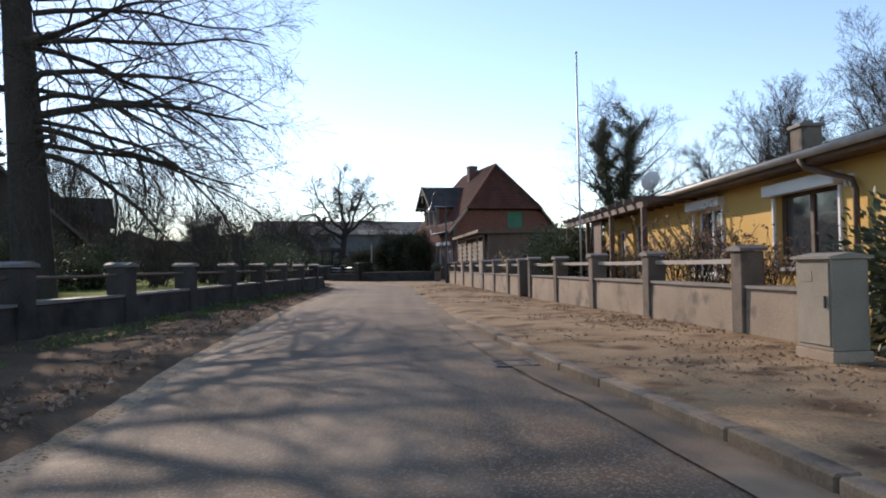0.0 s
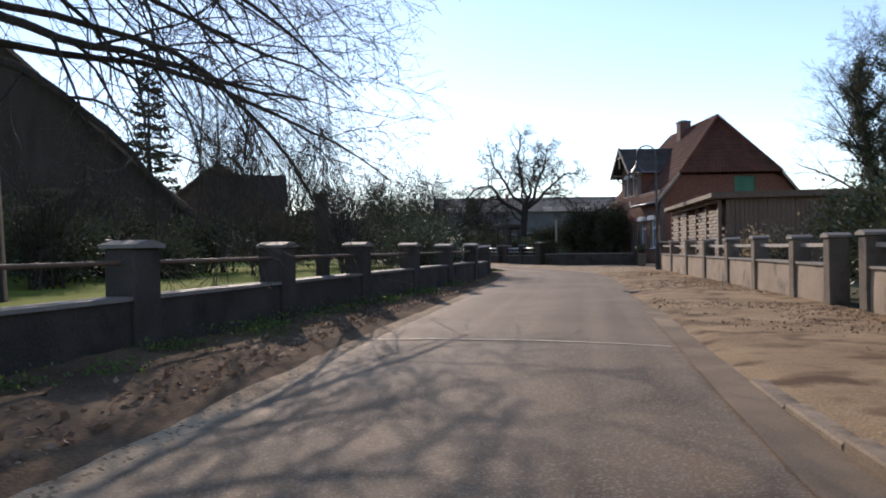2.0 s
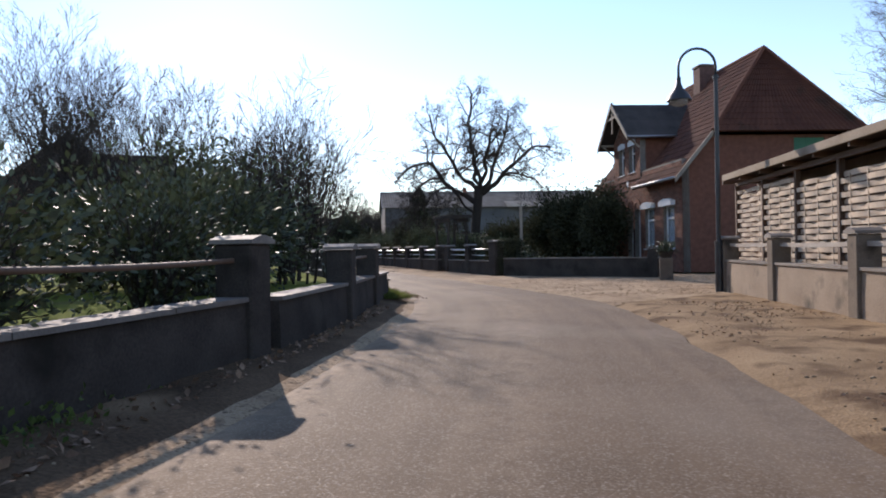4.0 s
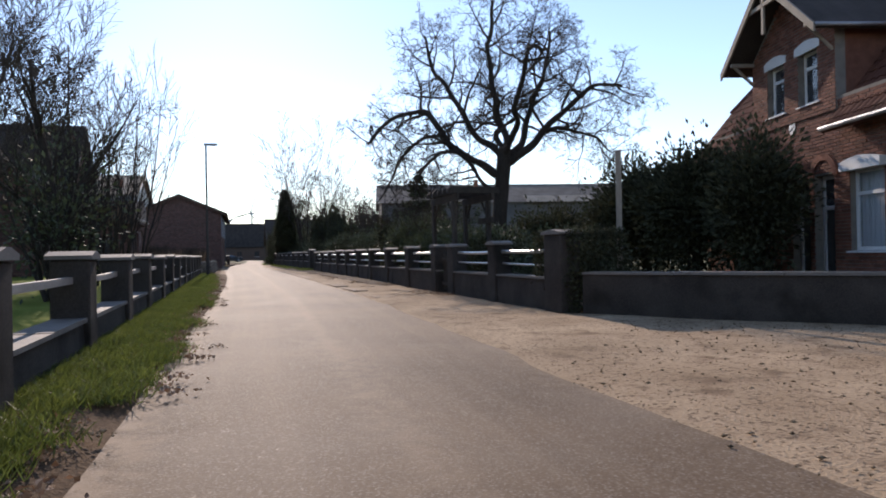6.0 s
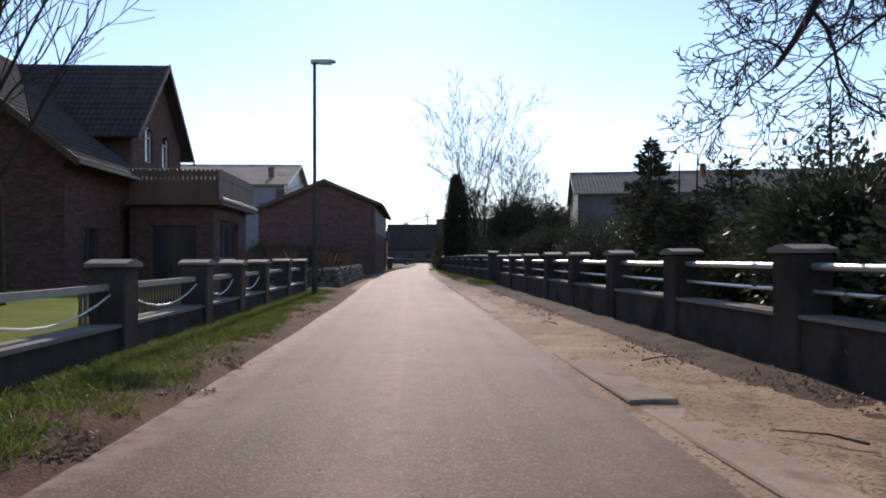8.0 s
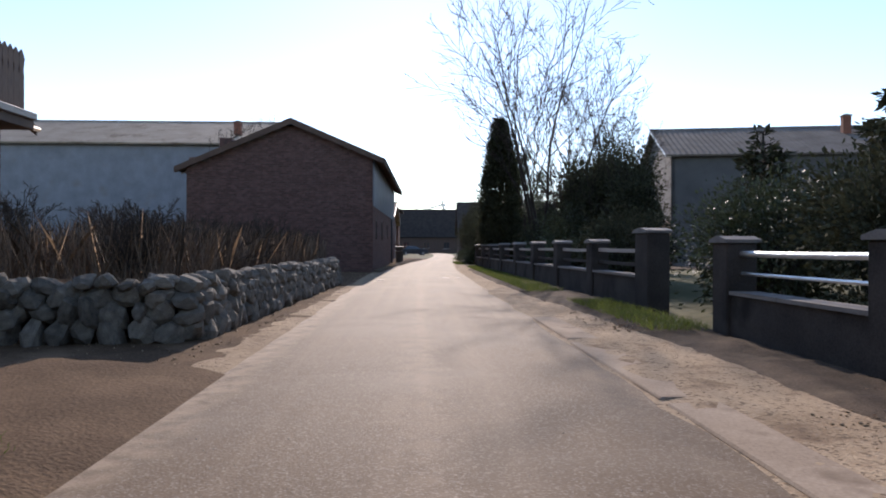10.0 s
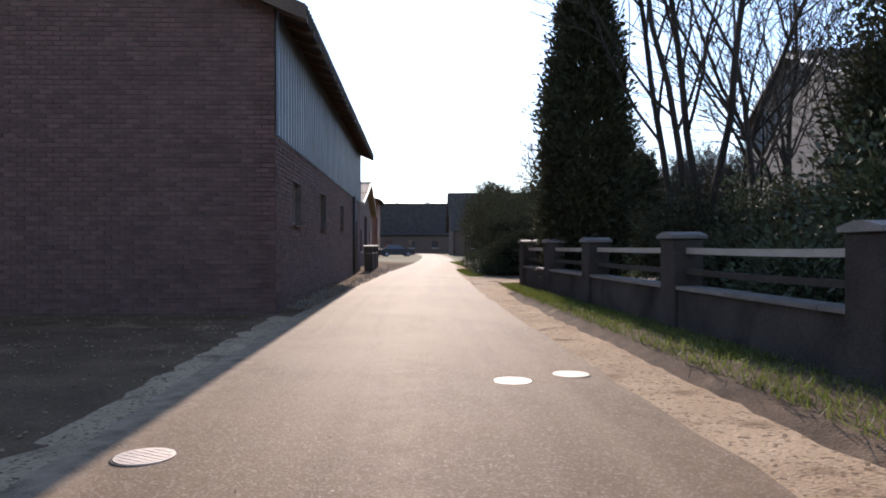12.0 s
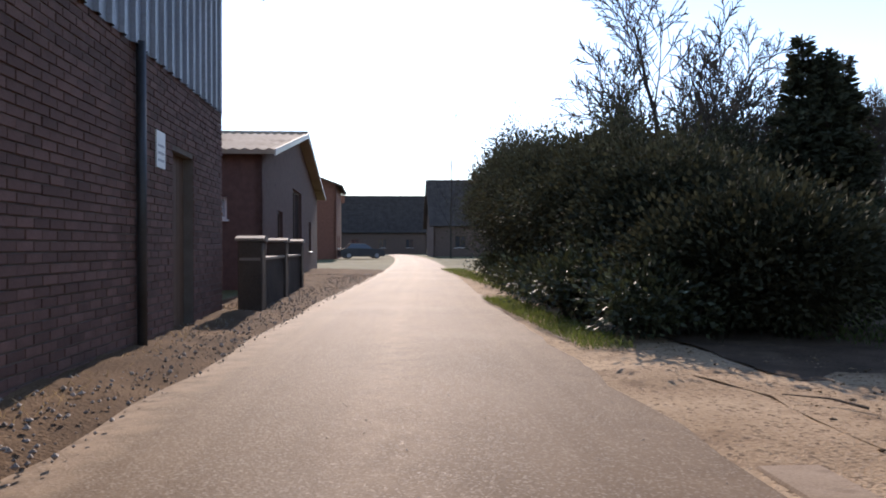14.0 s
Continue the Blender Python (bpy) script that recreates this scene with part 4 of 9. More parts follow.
def roof_plane(bm, a, b, c, d, pitch=0.23, row=0.34, wave=0.035, thick=0.06, kind="tile"):
    """A tiled or corrugated roof plane: eave from a to b, ridge from d to c."""
    a, b, c, d = (Vector(p) for p in (a, b, c, d))
    nrm = (b - a).cross(d - a).normalized()
    if nrm.z < 0:
        nrm = -nrm
    L = max((b - a).length, (c - d).length)
    H = (d - a).length
    nx = max(2, int(L / pitch)) * 4
    ny = max(1, int(H / row)) if kind == "tile" else 2
    nx = min(nx, 420)
    prof = [0.0, 0.7, 1.0, 0.35] if kind == "tile" else [0.0, 0.5, 1.0, 0.5]

    def at(u, v, o):
        return a.lerp(b, u).lerp(d.lerp(c, u), v) + nrm * o
    for j in range(ny):
        v0, v1 = j / ny, (j + 1) / ny
        step = 0.022 if kind == "tile" else 0.0
        lo = [bm.verts.new(at(i / nx, v0, prof[i % 4] * wave + step + RS.uniform(0, 0.004))) for i in range(nx + 1)]
        hi = [bm.verts.new(at(i / nx, v1, prof[i % 4] * wave)) for i in range(nx + 1)]
        for i in range(nx):
            bm.faces.new((lo[i], lo[i + 1], hi[i + 1], hi[i]))
        if j == 0 or kind == "tile":
            mid = below if j else [bm.verts.new(at(i / nx, v0, -thick)) for i in range(nx + 1)]
            for i in range(nx):
                bm.faces.new((mid[i], mid[i + 1], lo[i + 1], lo[i]))
        below = hi
    q = [bm.verts.new(at(u, v, -thick)) for u, v in ((0, 0), (1, 0), (1, 1), (0, 1))]
    bm.faces.new(q[::-1])
    t = [bm.verts.new(at(u, v, wave * 0.5)) for u, v in ((0, 0), (1, 0), (1, 1), (0, 1))]
    bm.faces.new((q[0], q[3], t[3], t[0]))
    bm.faces.new((q[1], t[1], t[2], q[2]))
    bm.faces.new((q[2], t[2], t[3], q[3]))


def gutter(parent, pts, r=0.06, mat="greymetal", name="gutter"):
    bm = bmesh.new()
    tube(bm, pts, r, 8)
    return part(name, bm, M[mat], parent, smooth=True)


def chimney(parent, x, y, z0, z1, w=0.5, d=0.5, mat="brick"):
    bm = bmesh.new()
    box(bm, (x - w / 2, y - d / 2, z0), (x + w / 2, y + d / 2, z1), None, 0.01)
    c = part("chimney", bm, M[mat], parent)
    bm = bmesh.new()
    box(bm, (x - w / 2 - 0.05, y - d / 2 - 0.05, z1), (x + w / 2 + 0.05, y + d / 2 + 0.05, z1 + 0.08), None, 0.01)
    box(bm, (x - w / 4, y - d / 4, z1 + 0.08), (x + w / 4, y + d / 4, z1 + 0.16), None, 0.01)
    part("chimney_cap", bm, M["cap"], c)
    return c


def plain_house(name, m, w, l, eave, ridge, wallmat, roofmat, label, over=0.4, roofkind="tile", windows=(), chim=None, category="house", verge="brownwood", wave=0.035, pitch=0.25, row=0.36):
    """A gabled building: x across (ridge along y), from -w/2 to w/2 and 0 to l; windows are (face, x0, z0, x1, z1, framemat, back)."""
    h = empty(name, m, label, category)
    slope = (ridge - eave) / (w / 2)
    for face in ("south", "north", "east", "west"):
        width = w if face in ("south", "north") else l
        turn = {"south": Matrix.Translation((-w / 2, 0, -0.2)), "north": Matrix.Translation((w / 2, l, -0.2)) @ Matrix.Rotation(math.pi, 4, 'Z'),
                "east": Matrix.Translation((w / 2, 0, -0.2)) @ Matrix.Rotation(math.pi / 2, 4, 'Z'), "west": Matrix.Translation((-w / 2, l, -0.2)) @ Matrix.Rotation(-math.pi / 2, 4, 'Z')}[face]
        holes = [(x0, z0 + 0.2, x1, z1 + 0.2) for f, x0, z0, x1, z1, *_ in windows if f == face]
        bm = bmesh.new()
        gable = face in ("south", "north")
        wall_face(bm, width, (ridge if gable else eave) + 0.2, holes, 0.25, turn, (lambda x: eave + 0.2 + slope * (w / 2 - abs(x - w / 2)) - 0.02) if gable else None)
        part("wall", bm, M[wallmat], h)
        for f, x0, z0, x1, z1, fm, back in windows:
            if f == face:
                window(h, m @ turn, x0, z0 + 0.2, x1, z1 + 0.2, 0.1, fm, (1 if x1 - x0 > 0.7 else 0, 0), True, 0.07, back)
    for sgn in (-1, 1):
        bm = bmesh.new()
        e = w / 2 + over
        ez = eave - slope * over
        roof_plane(bm, (sgn * e, -over, ez), (sgn * e, l + over, ez), (0, l + over, ridge), (0, -over, ridge), pitch, row, wave, 0.1, roofkind)
        part("roof", bm, M[roofmat], h)
        for y in (-over - 0.02, l + over - 0.02):
            bm = bmesh.new()
            prism(bm, [(sgn * e, ez - 0.14), (sgn * e, ez + 0.03), (0.0, ridge + 0.05), (0.0, ridge - 0.14)], y, y + 0.04)
            part("bargeboard", bm, M[verge], h)
    bm = bmesh.new()
    tube(bm, [(0, -over, ridge + 0.03), (0, l + over, ridge + 0.03)], 0.1, 8)
    part("ridge", bm, M[roofmat], h)
    if chim:
        chimney(h, chim[0], chim[1], ridge - 2, chim[2])
    return h


# ---------------------------------------------------------------- yellow bungalow
def bungalow():
    a, b = Vector((10.15, 11.6, 0)), Vector((8.95, 28.6, 0))
    way = (b - a).normalized()
    ang = math.atan2(-way.x, way.y)
    m = Matrix.Translation(a) @ Matrix.Rotation(ang, 4, 'Z')       # y along the front, x to the back
    h = empty("bungalow", m, "flat-fronted yellow ochre bungalow with a low dark roof", "house")
    L, D, E = 17.0, 9.0, 2.55
    face = Matrix(((0, 1, 0, 0), (-1, 0, 0, L), (0, 0, 1, -0.2), (0, 0, 0, 1)))   # x of the face runs back along -y
    holes = [(L - 4.72, 0.95 + 0.2, L - 2.75, 2.22 + 0.2), (L - 8.55, 0.75 + 0.2, L - 7.0, 2.25 + 0.2), (1.6, 0.2, 2.6, 2.3), (3.4, 0.9, 4.8, 2.4)]
    bm = bmesh.new()
    wall_face(bm, L, E + 0.3, holes, 0.28, face)
    part("wall", bm, M["ochre"], h)
    bm = bmesh.new()
    for lo, hi in (((0.28, 0, -0.2), (D, 0.28, E + 0.1)), ((0.28, L - 0.28, -0.2), (D, L, E + 0.1)), ((D - 0.28, 0.28, -0.2), (D, L - 0.28, E + 0.1))):
        bm = bmesh.new()
        box(bm, lo, hi)
        part("wall", bm, M["ochre"], h)
    # slab behind the windows; the unlit room's darkness is in its colour
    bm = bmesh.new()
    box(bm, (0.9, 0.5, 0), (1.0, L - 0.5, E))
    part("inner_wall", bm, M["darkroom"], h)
    for k, (x0, z0, x1, z1) in enumerate(holes):
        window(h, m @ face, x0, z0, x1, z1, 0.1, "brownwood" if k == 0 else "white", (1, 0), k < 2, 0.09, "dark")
        if k < 2:
            bm = bmesh.new()
            box(bm, (x0 - 0.2, -0.17, z1 - 0.04), (x1 + 0.12, -0.002, z1 + 0.16), face, 0.015)
            part("shutter_box", bm, M["white"], h, "white roller shutter box")
            for x in (x0 - 0.07, x1):
                bm = bmesh.new()
                box(bm, (x, -0.05, z0), (x + 0.06, -0.002, z1 - 0.05), face, 0.005)
                part("shutter_guide", bm, M["white"], h)
    # roof: low slope rising to the back, dark fascia, pale gutter
    bm = bmesh.new()
    roof_plane(bm, (-0.55, -0.6, E + 0.12), (-0.55, L + 0.6, E + 0.12), (D / 2, L + 0.6, E + 1.15), (D / 2, -0.6, E + 1.15), 0.2, 3, 0.03, 0.08, "sheet")
    part("roof", bm, M["slate"], h)
    bm = bmesh.new()
    roof_plane(bm, (D + 0.5, -0.6, E + 0.12), (D + 0.5, L + 0.6, E + 0.12), (D / 2, L + 0.6, E + 1.15), (D / 2, -0.6, E + 1.15), 0.2, 3, 0.03, 0.08, "sheet")
    part("roof", bm, M["slate"], h)
    bm = bmesh.new()
    box(bm, (-0.53, -0.58, E - 0.06), (-0.49, L + 0.58, E + 0.1), None, 0.004)
    part("fascia", bm, M["brownwood"], h)
    bm = bmesh.new()
    box(bm, (-0.5, -0.58, E - 0.04), (0.0, L + 0.58, E + 0.0))
    part("soffit", bm, M["brownwood"], h)
    for y in (0.0, L - 0.28):
        bm = bmesh.new()
        prism(bm, [(0, E), (D, E), (D / 2, E + 1.02)], y, y + 0.28)
        part("gable", bm, M["ochre"], h)
    gutter(h, [(-0.6, -0.6, E + 0.06), (-0.6, L + 0.6, E + 0.06)], 0.06, "rail")
    gutter(h, [(-0.6, 2.75, E + 0.02), (-0.55, 2.7, E - 0.12), (-0.12, 2.25, E - 0.35), (-0.1, 2.2, E - 0.5), (-0.1, 2.2, 0)], 0.045, "brownwood", "downpipe")
    chimney(h, 2.3, 8.0, E + 0.3, E + 1.42, 0.45, 0.5, "post")
    # terrace roof
    bm = bmesh.new()
    box(bm, (-1.25, 8.3, 2.32), (-1.15, L + 0.5, 2.46), None, 0.01)
    for k in range(12):
        y = 8.4 + k * 0.78
        box(bm, (-1.45, y, 2.46), (0.0, y + 0.07, 2.58), None, 0.006)
    part("terrace_beam", bm, M["brownwood"], h)
    for y in (8.4, 11.3, 14.2, L + 0.35):
        bm = bmesh.new()
        box(bm, (-1.26, y, 0), (-1.14, y + 0.12, 2.33), None, 0.01)
        part("terrace_post", bm, M["brownwood"], h)
    bm = bmesh.new()
    box(bm, (-1.1, 13.0, 0.0), (-1.06, 14.2, 2.3))
    part("terrace_screen", bm, M["brownwood"], h)
    # small sign plate by the corner
    bm = bmesh.new()
    box(bm, (-0.03, 2.35, 2.13), (-0.002, 2.62, 2.3), None, 0.004)
    pl = part("name_plate", bm, M["white"], h)
    bm = bmesh.new()
    box(bm, (-0.036, 2.4, 2.19), (-0.031, 2.57, 2.22))
    part("plate_bar", bm, M["blackmetal"], pl)
    # dish
    d = empty("satellite_dish", m @ Matrix.Translation((0.4, 13.2, E + 0.3)), "white satellite dish on the bungalow roof", "satellite dish")
    bm = bmesh.new()
    tube(bm, [(0, 0, -0.1), (0, 0, 0.75)], 0.025, 8)
    part("mast", bm, M["greymetal"], d)
    bm = bmesh.new()
    rings = [[bm.verts.new(Matrix.Rotation(radians(-70), 4, 'X') @ Matrix.Rotation(0.5, 4, 'Z') @ Vector((math.cos(t) * r * 0.26, math.sin(t) * r * 0.3, 0.08 * r * r - 0.08)) + Vector((0, -0.12, 0.6))) for t in [2 * math.pi * k / 20 for k in range(20)]] for r in (0.05, 0.4, 0.75, 1.0)]
    for u, v in zip(rings, rings[1:]):
        for k in range(20):
            bm.faces.new((u[k], u[(k + 1) % 20], v[(k + 1) % 20], v[k]))
    part("reflector", bm, M["white"], d, smooth=True)
    bm = bmesh.new()
    tube(bm, [(0, -0.1, 0.3), (0, -0.5, 0.45)], 0.012, 6)
    part("arm", bm, M["greymetal"], d)


bungalow()

# cable cabinet in front of the wall
def cable_cabinet():
    c = empty("cable_cabinet", Matrix.Translation((8.08, 10.72, 0.07)) @ Matrix.Rotation(radians(11), 4, 'Z') @ Matrix.Diagonal((1, 0.8, 0.865, 1)), "weathered beige street cable cabinet beside the garden wall", "utility cabinet")
    bm = bmesh.new()
    box(bm, (-0.02, -0.02, 0), (0.42, 0.72, 0.13), None, 0.01)
    part("plinth", bm, M["slab"], c)
    bm = bmesh.new()
    box(bm, (0.0, 0.0, 0.13), (0.4, 0.7, 1.18), None, 0.012)
    part("body", bm, M["cabinet"], c)
    bm = bmesh.new()
    prism(bm, [(-0.04, 1.18), (0.44, 1.18), (0.44, 1.21), (0.2, 1.255), (-0.04, 1.21)], -0.04, 0.74)
    part("lid", bm, M["cabinet"], c)
    bm = bmesh.new()
    box(bm, (-0.014, 0.04, 0.19), (-0.001, 0.66, 1.13), None, 0.005)
    dr = part("door", bm, M["cabinet"], c)
    bm = bmesh.new()
    box(bm, (-0.03, 0.09, 0.62), (-0.014, 0.12, 0.76), None, 0.004)
    part("handle", bm, M["blackmetal"], dr)
    bm = bmesh.new()
    box(bm, (-0.018, 0.35, 0.92), (-0.0145, 0.55, 1.04))
    part("sticker", bm, M["fibre"], dr)


cable_cabinet()

# flagpole
fp = empty("flagpole", Matrix.Translation((7.22, 22.1, 0)), "slim grey metal flagpole behind the wall", "flagpole")
bm = bmesh.new()
tube(bm, [(0, 0, -0.2), (0, 0, 2), (0, 0, 6.5)], 0.035, 10, 0.022)
part("pole", bm, M["greymetal"], fp, smooth=True)
bm = bmesh.new()
bmesh.ops.create_uvsphere(bm, u_segments=10, v_segments=6, radius=0.035, matrix=Matrix.Translation((0, 0, 6.52)))
part("finial", bm, M["greymetal"], fp, smooth=True)


# ---------------------------------------------------------------- brick house at the bend
def brick_house():
    f = Vector((-0.33, 0.944, 0)).normalized()
    ang = math.atan2(-f.x, f.y)
    m = Matrix.Translation((2.2, 60.2, 0)) @ Matrix.Rotation(ang, 4, 'Z')   # y along the street front to the north, x to the back
    h = empty("brick_house", m, "old red-brick house with a half-hipped tile roof and front gable", "house")
    W, L0, L1, E, R = 8.5, -0.8, 10.9, 4.2, 9.25
    fm = Matrix(((0, 1, 0, 0), (-1, 0, 0, L1), (0, 0, 1, 0), (0, 0, 0, 1)))
    X = lambda y: L1 - y
    GN, GS = 7.6, 3.75   # the front gable's corners
    holes = [(X(3.35), 0.95, X(2.2), 2.75), (X(1.15), 0.95, X(0.0), 2.75), (X(5.75), 0.15, X(4.95), 2.75), (X(4.75), 0.15, X(3.95), 2.75), (X(9.3), 0.95, X(8.3), 2.75),
             (X(6.8), 4.55, X(5.95), 5.85), (X(5.3), 4.55, X(4.45), 5.85)]
    bm = bmesh.new()
    wall_face(bm, L1 - L0, E + 0.3, holes[:5], 0.3, fm)
    part("wall", bm, M["mortar"], h)
    bricks("brickwork", m @ fm, L1 - L0, E + 0.25, holes[:5], M["brick"], M["brickpart"], h, near=(X(3.6), X(0.9), 0.7, 2.9))
    # front gable (cross house)
    gm = Matrix(((0, 1, 0, 0), (-1, 0, 0, GN), (0, 0, 1, 0), (0, 0, 0, 1))) @ Matrix.Translation((0, -0.04, E))
    gw = GN - GS
    gh = [(a - (L1 - GN), b - E, c - (L1 - GN), d - E) for a, b, c, d in holes[5:]]
    bm = bmesh.new()
    top = lambda x: 2.1 + (gw / 2 - abs(x - gw / 2)) * 0.72
    wall_face(bm, gw, 3.6, gh, 0.3, gm, top)
    part("gable_wall", bm, M["mortar"], h)
    for y in (GN, GS + 0.15):
        bm = bmesh.new()
        prism(bm, [(0.2, E - 0.6), (4.0, E - 0.6), (4.0, 6.3), (0.2, 6.3)], y - 0.15, y)
        part("gable_cheek", bm, M["brick"], h)
    bricks("brickwork", m @ gm, gw, 3.5, gh, M["brick"], M["brickpart"], h, skip_above=lambda x, z: z < top(x) - 0.02)
    for k, (x0, z0, x1, z1) in enumerate(holes):
        fr = m @ fm
        if k in (2, 3):
            window(h, fr, x0, z0, x1, z1, 0.2, "white", (0, 1), False, 0.1, "dark")
        else:
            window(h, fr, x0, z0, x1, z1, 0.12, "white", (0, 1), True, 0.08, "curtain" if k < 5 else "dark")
            bm = bmesh.new()
            n = 9
            w2 = (x1 - x0) / 2 + 0.12
            arc = [(x0 + x1) / 2 + w2 * (2 * i / n - 1) for i in range(n + 1)]
            up = [(x, z1 + 0.16 + 0.1 * math.sin(math.pi * i / n)) for i, x in enumerate(arc)]
            prism(bm, [(x, z1 - 0.03) for x in (arc[0], arc[-1])] + up[::-1], -0.2 if k < 5 else -0.07, 0.0, fm)
            part("shutter_box" if k < 5 else "window_lintel", bm, M["white"], h, "pale arched shutter box over the window" if k < 5 else "pale arched lintel")
    for x0, x1 in ((holes[2][0], holes[2][2]), (holes[3][0], holes[3][2])):
        c, rr = (x0 + x1) / 2, (x1 - x0) / 2
        bm = bmesh.new()
        arc = [math.pi * k / 12 for k in range(13)]
        rings = [[bm.verts.new(fm @ Vector((c + r * math.cos(t), y, 2.7 + r * math.sin(t)))) for t in arc] for r, y in ((rr, 0.0), (rr, -0.045), (rr + 0.16, -0.045), (rr + 0.16, 0.0))]
        for a, b in zip(rings, rings[1:]):
            for k in range(12):
                bm.faces.new((a[k], a[k + 1], b[k + 1], b[k]))
        part("arch", bm, M["brick"], h)
    bm = bmesh.new()
    c = Vector((X(5.65), -0.03, 4.1))
    ring = [bm.verts.new(fm @ (c + Vector((0.14 * math.cos(t), 0, 0.2 * math.sin(t))))) for t in [2 * math.pi * k / 16 for k in range(16)]]
    bm.faces.new(ring)
    back = [bm.verts.new(v.co + Vector((0.04, 0, 0))) for v in ring]
    for k in range(16):
        bm.faces.new((ring[k], ring[(k + 1) % 16], back[(k + 1) % 16], back[k]))
    part("oval_plaque", bm, M["white"], h)
    # side and back walls
    bm = bmesh.new()
    sm = Matrix.Translation((0, L0, 0))
    gy = lambda x: E + 0.1 + (W / 2 - abs(x - W / 2)) * (R - E) / (W / 2) - 0.12
    wall_face(bm, W, R, [(4.6, 4.0, 5.9, 5.3)], 0.3, sm, lambda x: min(gy(x), 5.4))
    nm = Matrix.Translation((W, L1, 0)) @ Matrix.Rotation(math.pi, 4, 'Z')
    wall_face(bm, W, R, [], 0.3, nm, lambda x: min(gy(x), 5.4))
    box(bm, (W - 0.3, L0 + 0.3, 0), (W, L1 - 0.3, E))
    part("wall", bm, M["brick"], h)
    bm = bmesh.new()
    box(bm, (4.6, L0 + 0.08, 4.0), (5.9, L0 + 0.14, 5.3), None, 0.01)
    for k in range(5):
        box(bm, (4.65 + k * 0.25, L0 + 0.06, 4.03), (4.67 + k * 0.25, L0 + 0.079, 5.27))
    part("shutter_board", bm, M["greenpaint"], h, "green painted loft hatch")
    # main roof: two slopes with half hips at both ends
    o = 0.45
    s = (R - E) / (W / 2)
    hz = 5.5
    hx = (hz - E) / s
    hy = 1.5
    for sg in (0, 1):
        px = (lambda x: x) if sg == 0 else (lambda x: W - x)
        bm = bmesh.new()
        for y0, y1 in (((L0 - o, GS - 0.05), (GN + 0.05, L1 + o)) if sg == 0 else ((L0 - o, L1 + o),)):
            roof_plane(bm, (px(-o), y0, E - o * s), (px(-o), y1, E - o * s), (px(hx), y1, hz), (px(hx), y0, hz))
        roof_plane(bm, (px(hx), L0 - o, hz), (px(hx), L1 + o, hz), (px(W / 2), L1 - hy, R), (px(W / 2), L0 + hy, R))
        part("roof", bm, M["tile"], h, "weathered red clay pantiles")
    for y0, y1 in ((L0 - o, L0 + hy), (L1 + o, L1 - hy)):
        bm = bmesh.new()
        roof_plane(bm, (hx, y0, hz), (W - hx, y0, hz), (W / 2 + 0.05, y1, R), (W / 2 - 0.05, y1, R))
        part("hip", bm, M["tile"], h)
        for x in (hx, W - hx):
            bm = bmesh.new()
            tube(bm, [(x, y0, hz + 0.04), (W / 2, y1, R + 0.04)], 0.09, 8)
            part("hip_ridge", bm, M["tile"], h)
        d = 0.03 if y0 < 0 else -0.03
        for q in (lambda x: x, lambda x: W - x):
            bm = bmesh.new()
            prism(bm, [(q(-o), E - o * s - 0.16), (q(-o), E - o * s + 0.05), (q(hx), hz + 0.05), (q(hx), hz - 0.16)], y0 - d, y0 + d)
            part("bargeboard", bm, M["greywood"], h)
    bm = bmesh.new()
    tube(bm, [(W / 2, L0 + hy, R + 0.04), (W / 2, L1 - hy, R + 0.04)], 0.1, 8)
    part("ridge", bm, M["tile"], h)
    # cross roof with overhang and brackets
    yc, gz = 5.68, 7.9
    for sg in (-1, 1):
        bm = bmesh.new()
        roof_plane(bm, (-0.75, yc + sg * 2.32, 6.0), (4.0, yc + sg * 2.32, 6.0), (4.0, yc, gz), (-0.75, yc, gz), 0.3, 2, 0.012, 0.07, "sheet")
        part("cross_roof", bm, M["slate"], h, "dark roof of the front gable")
        bm = bmesh.new()
        prism(bm, [(yc + sg * 2.34, 5.86), (yc + sg * 2.34, 6.06), (yc, gz + 0.07), (yc, gz - 0.16)], -0.79, -0.74, None, 0)
        part("bargeboard", bm, M["greywood"], h)
        bm = bmesh.new()
        box(bm, (-0.7, yc + sg * 1.85 - 0.05, 6.12), (0.0, yc + sg * 1.85 + 0.05, 6.22))
        tube(bm, [(-0.6, yc + sg * 1.85, 6.12), (-0.04, yc + sg * 1.85, 5.6)], 0.045, 6)
        part("bracket", bm, M["greywood"], h)
        gutter(h, [(-0.75, yc + sg * 2.38, 6.02), (1.6, yc + sg * 2.38, 6.02)], 0.05)
    bm = bmesh.new()
    box(bm, (-0.74, yc - 0.85, 7.2), (-0.68, yc + 0.85, 7.3))
    box(bm, (-0.74, yc - 0.05, 6.5), (-0.68, yc + 0.05, 8.0))
    part("gable_tie", bm, M["greywood"], h)
    for y0, y1 in ((L0 - o, GS - 0.1), (GN + 0.1, L1 + o)):
        gutter(h, [(-o - 0.06, y0, E - o * s + 0.05), (-o - 0.06, y1, E - o * s + 0.05)], 0.055)
    chimney(h, W / 2 - 0.4, 5.6, R - 1.6, R + 0.42, 0.75, 0.75, "darkbrick")


brick_house()


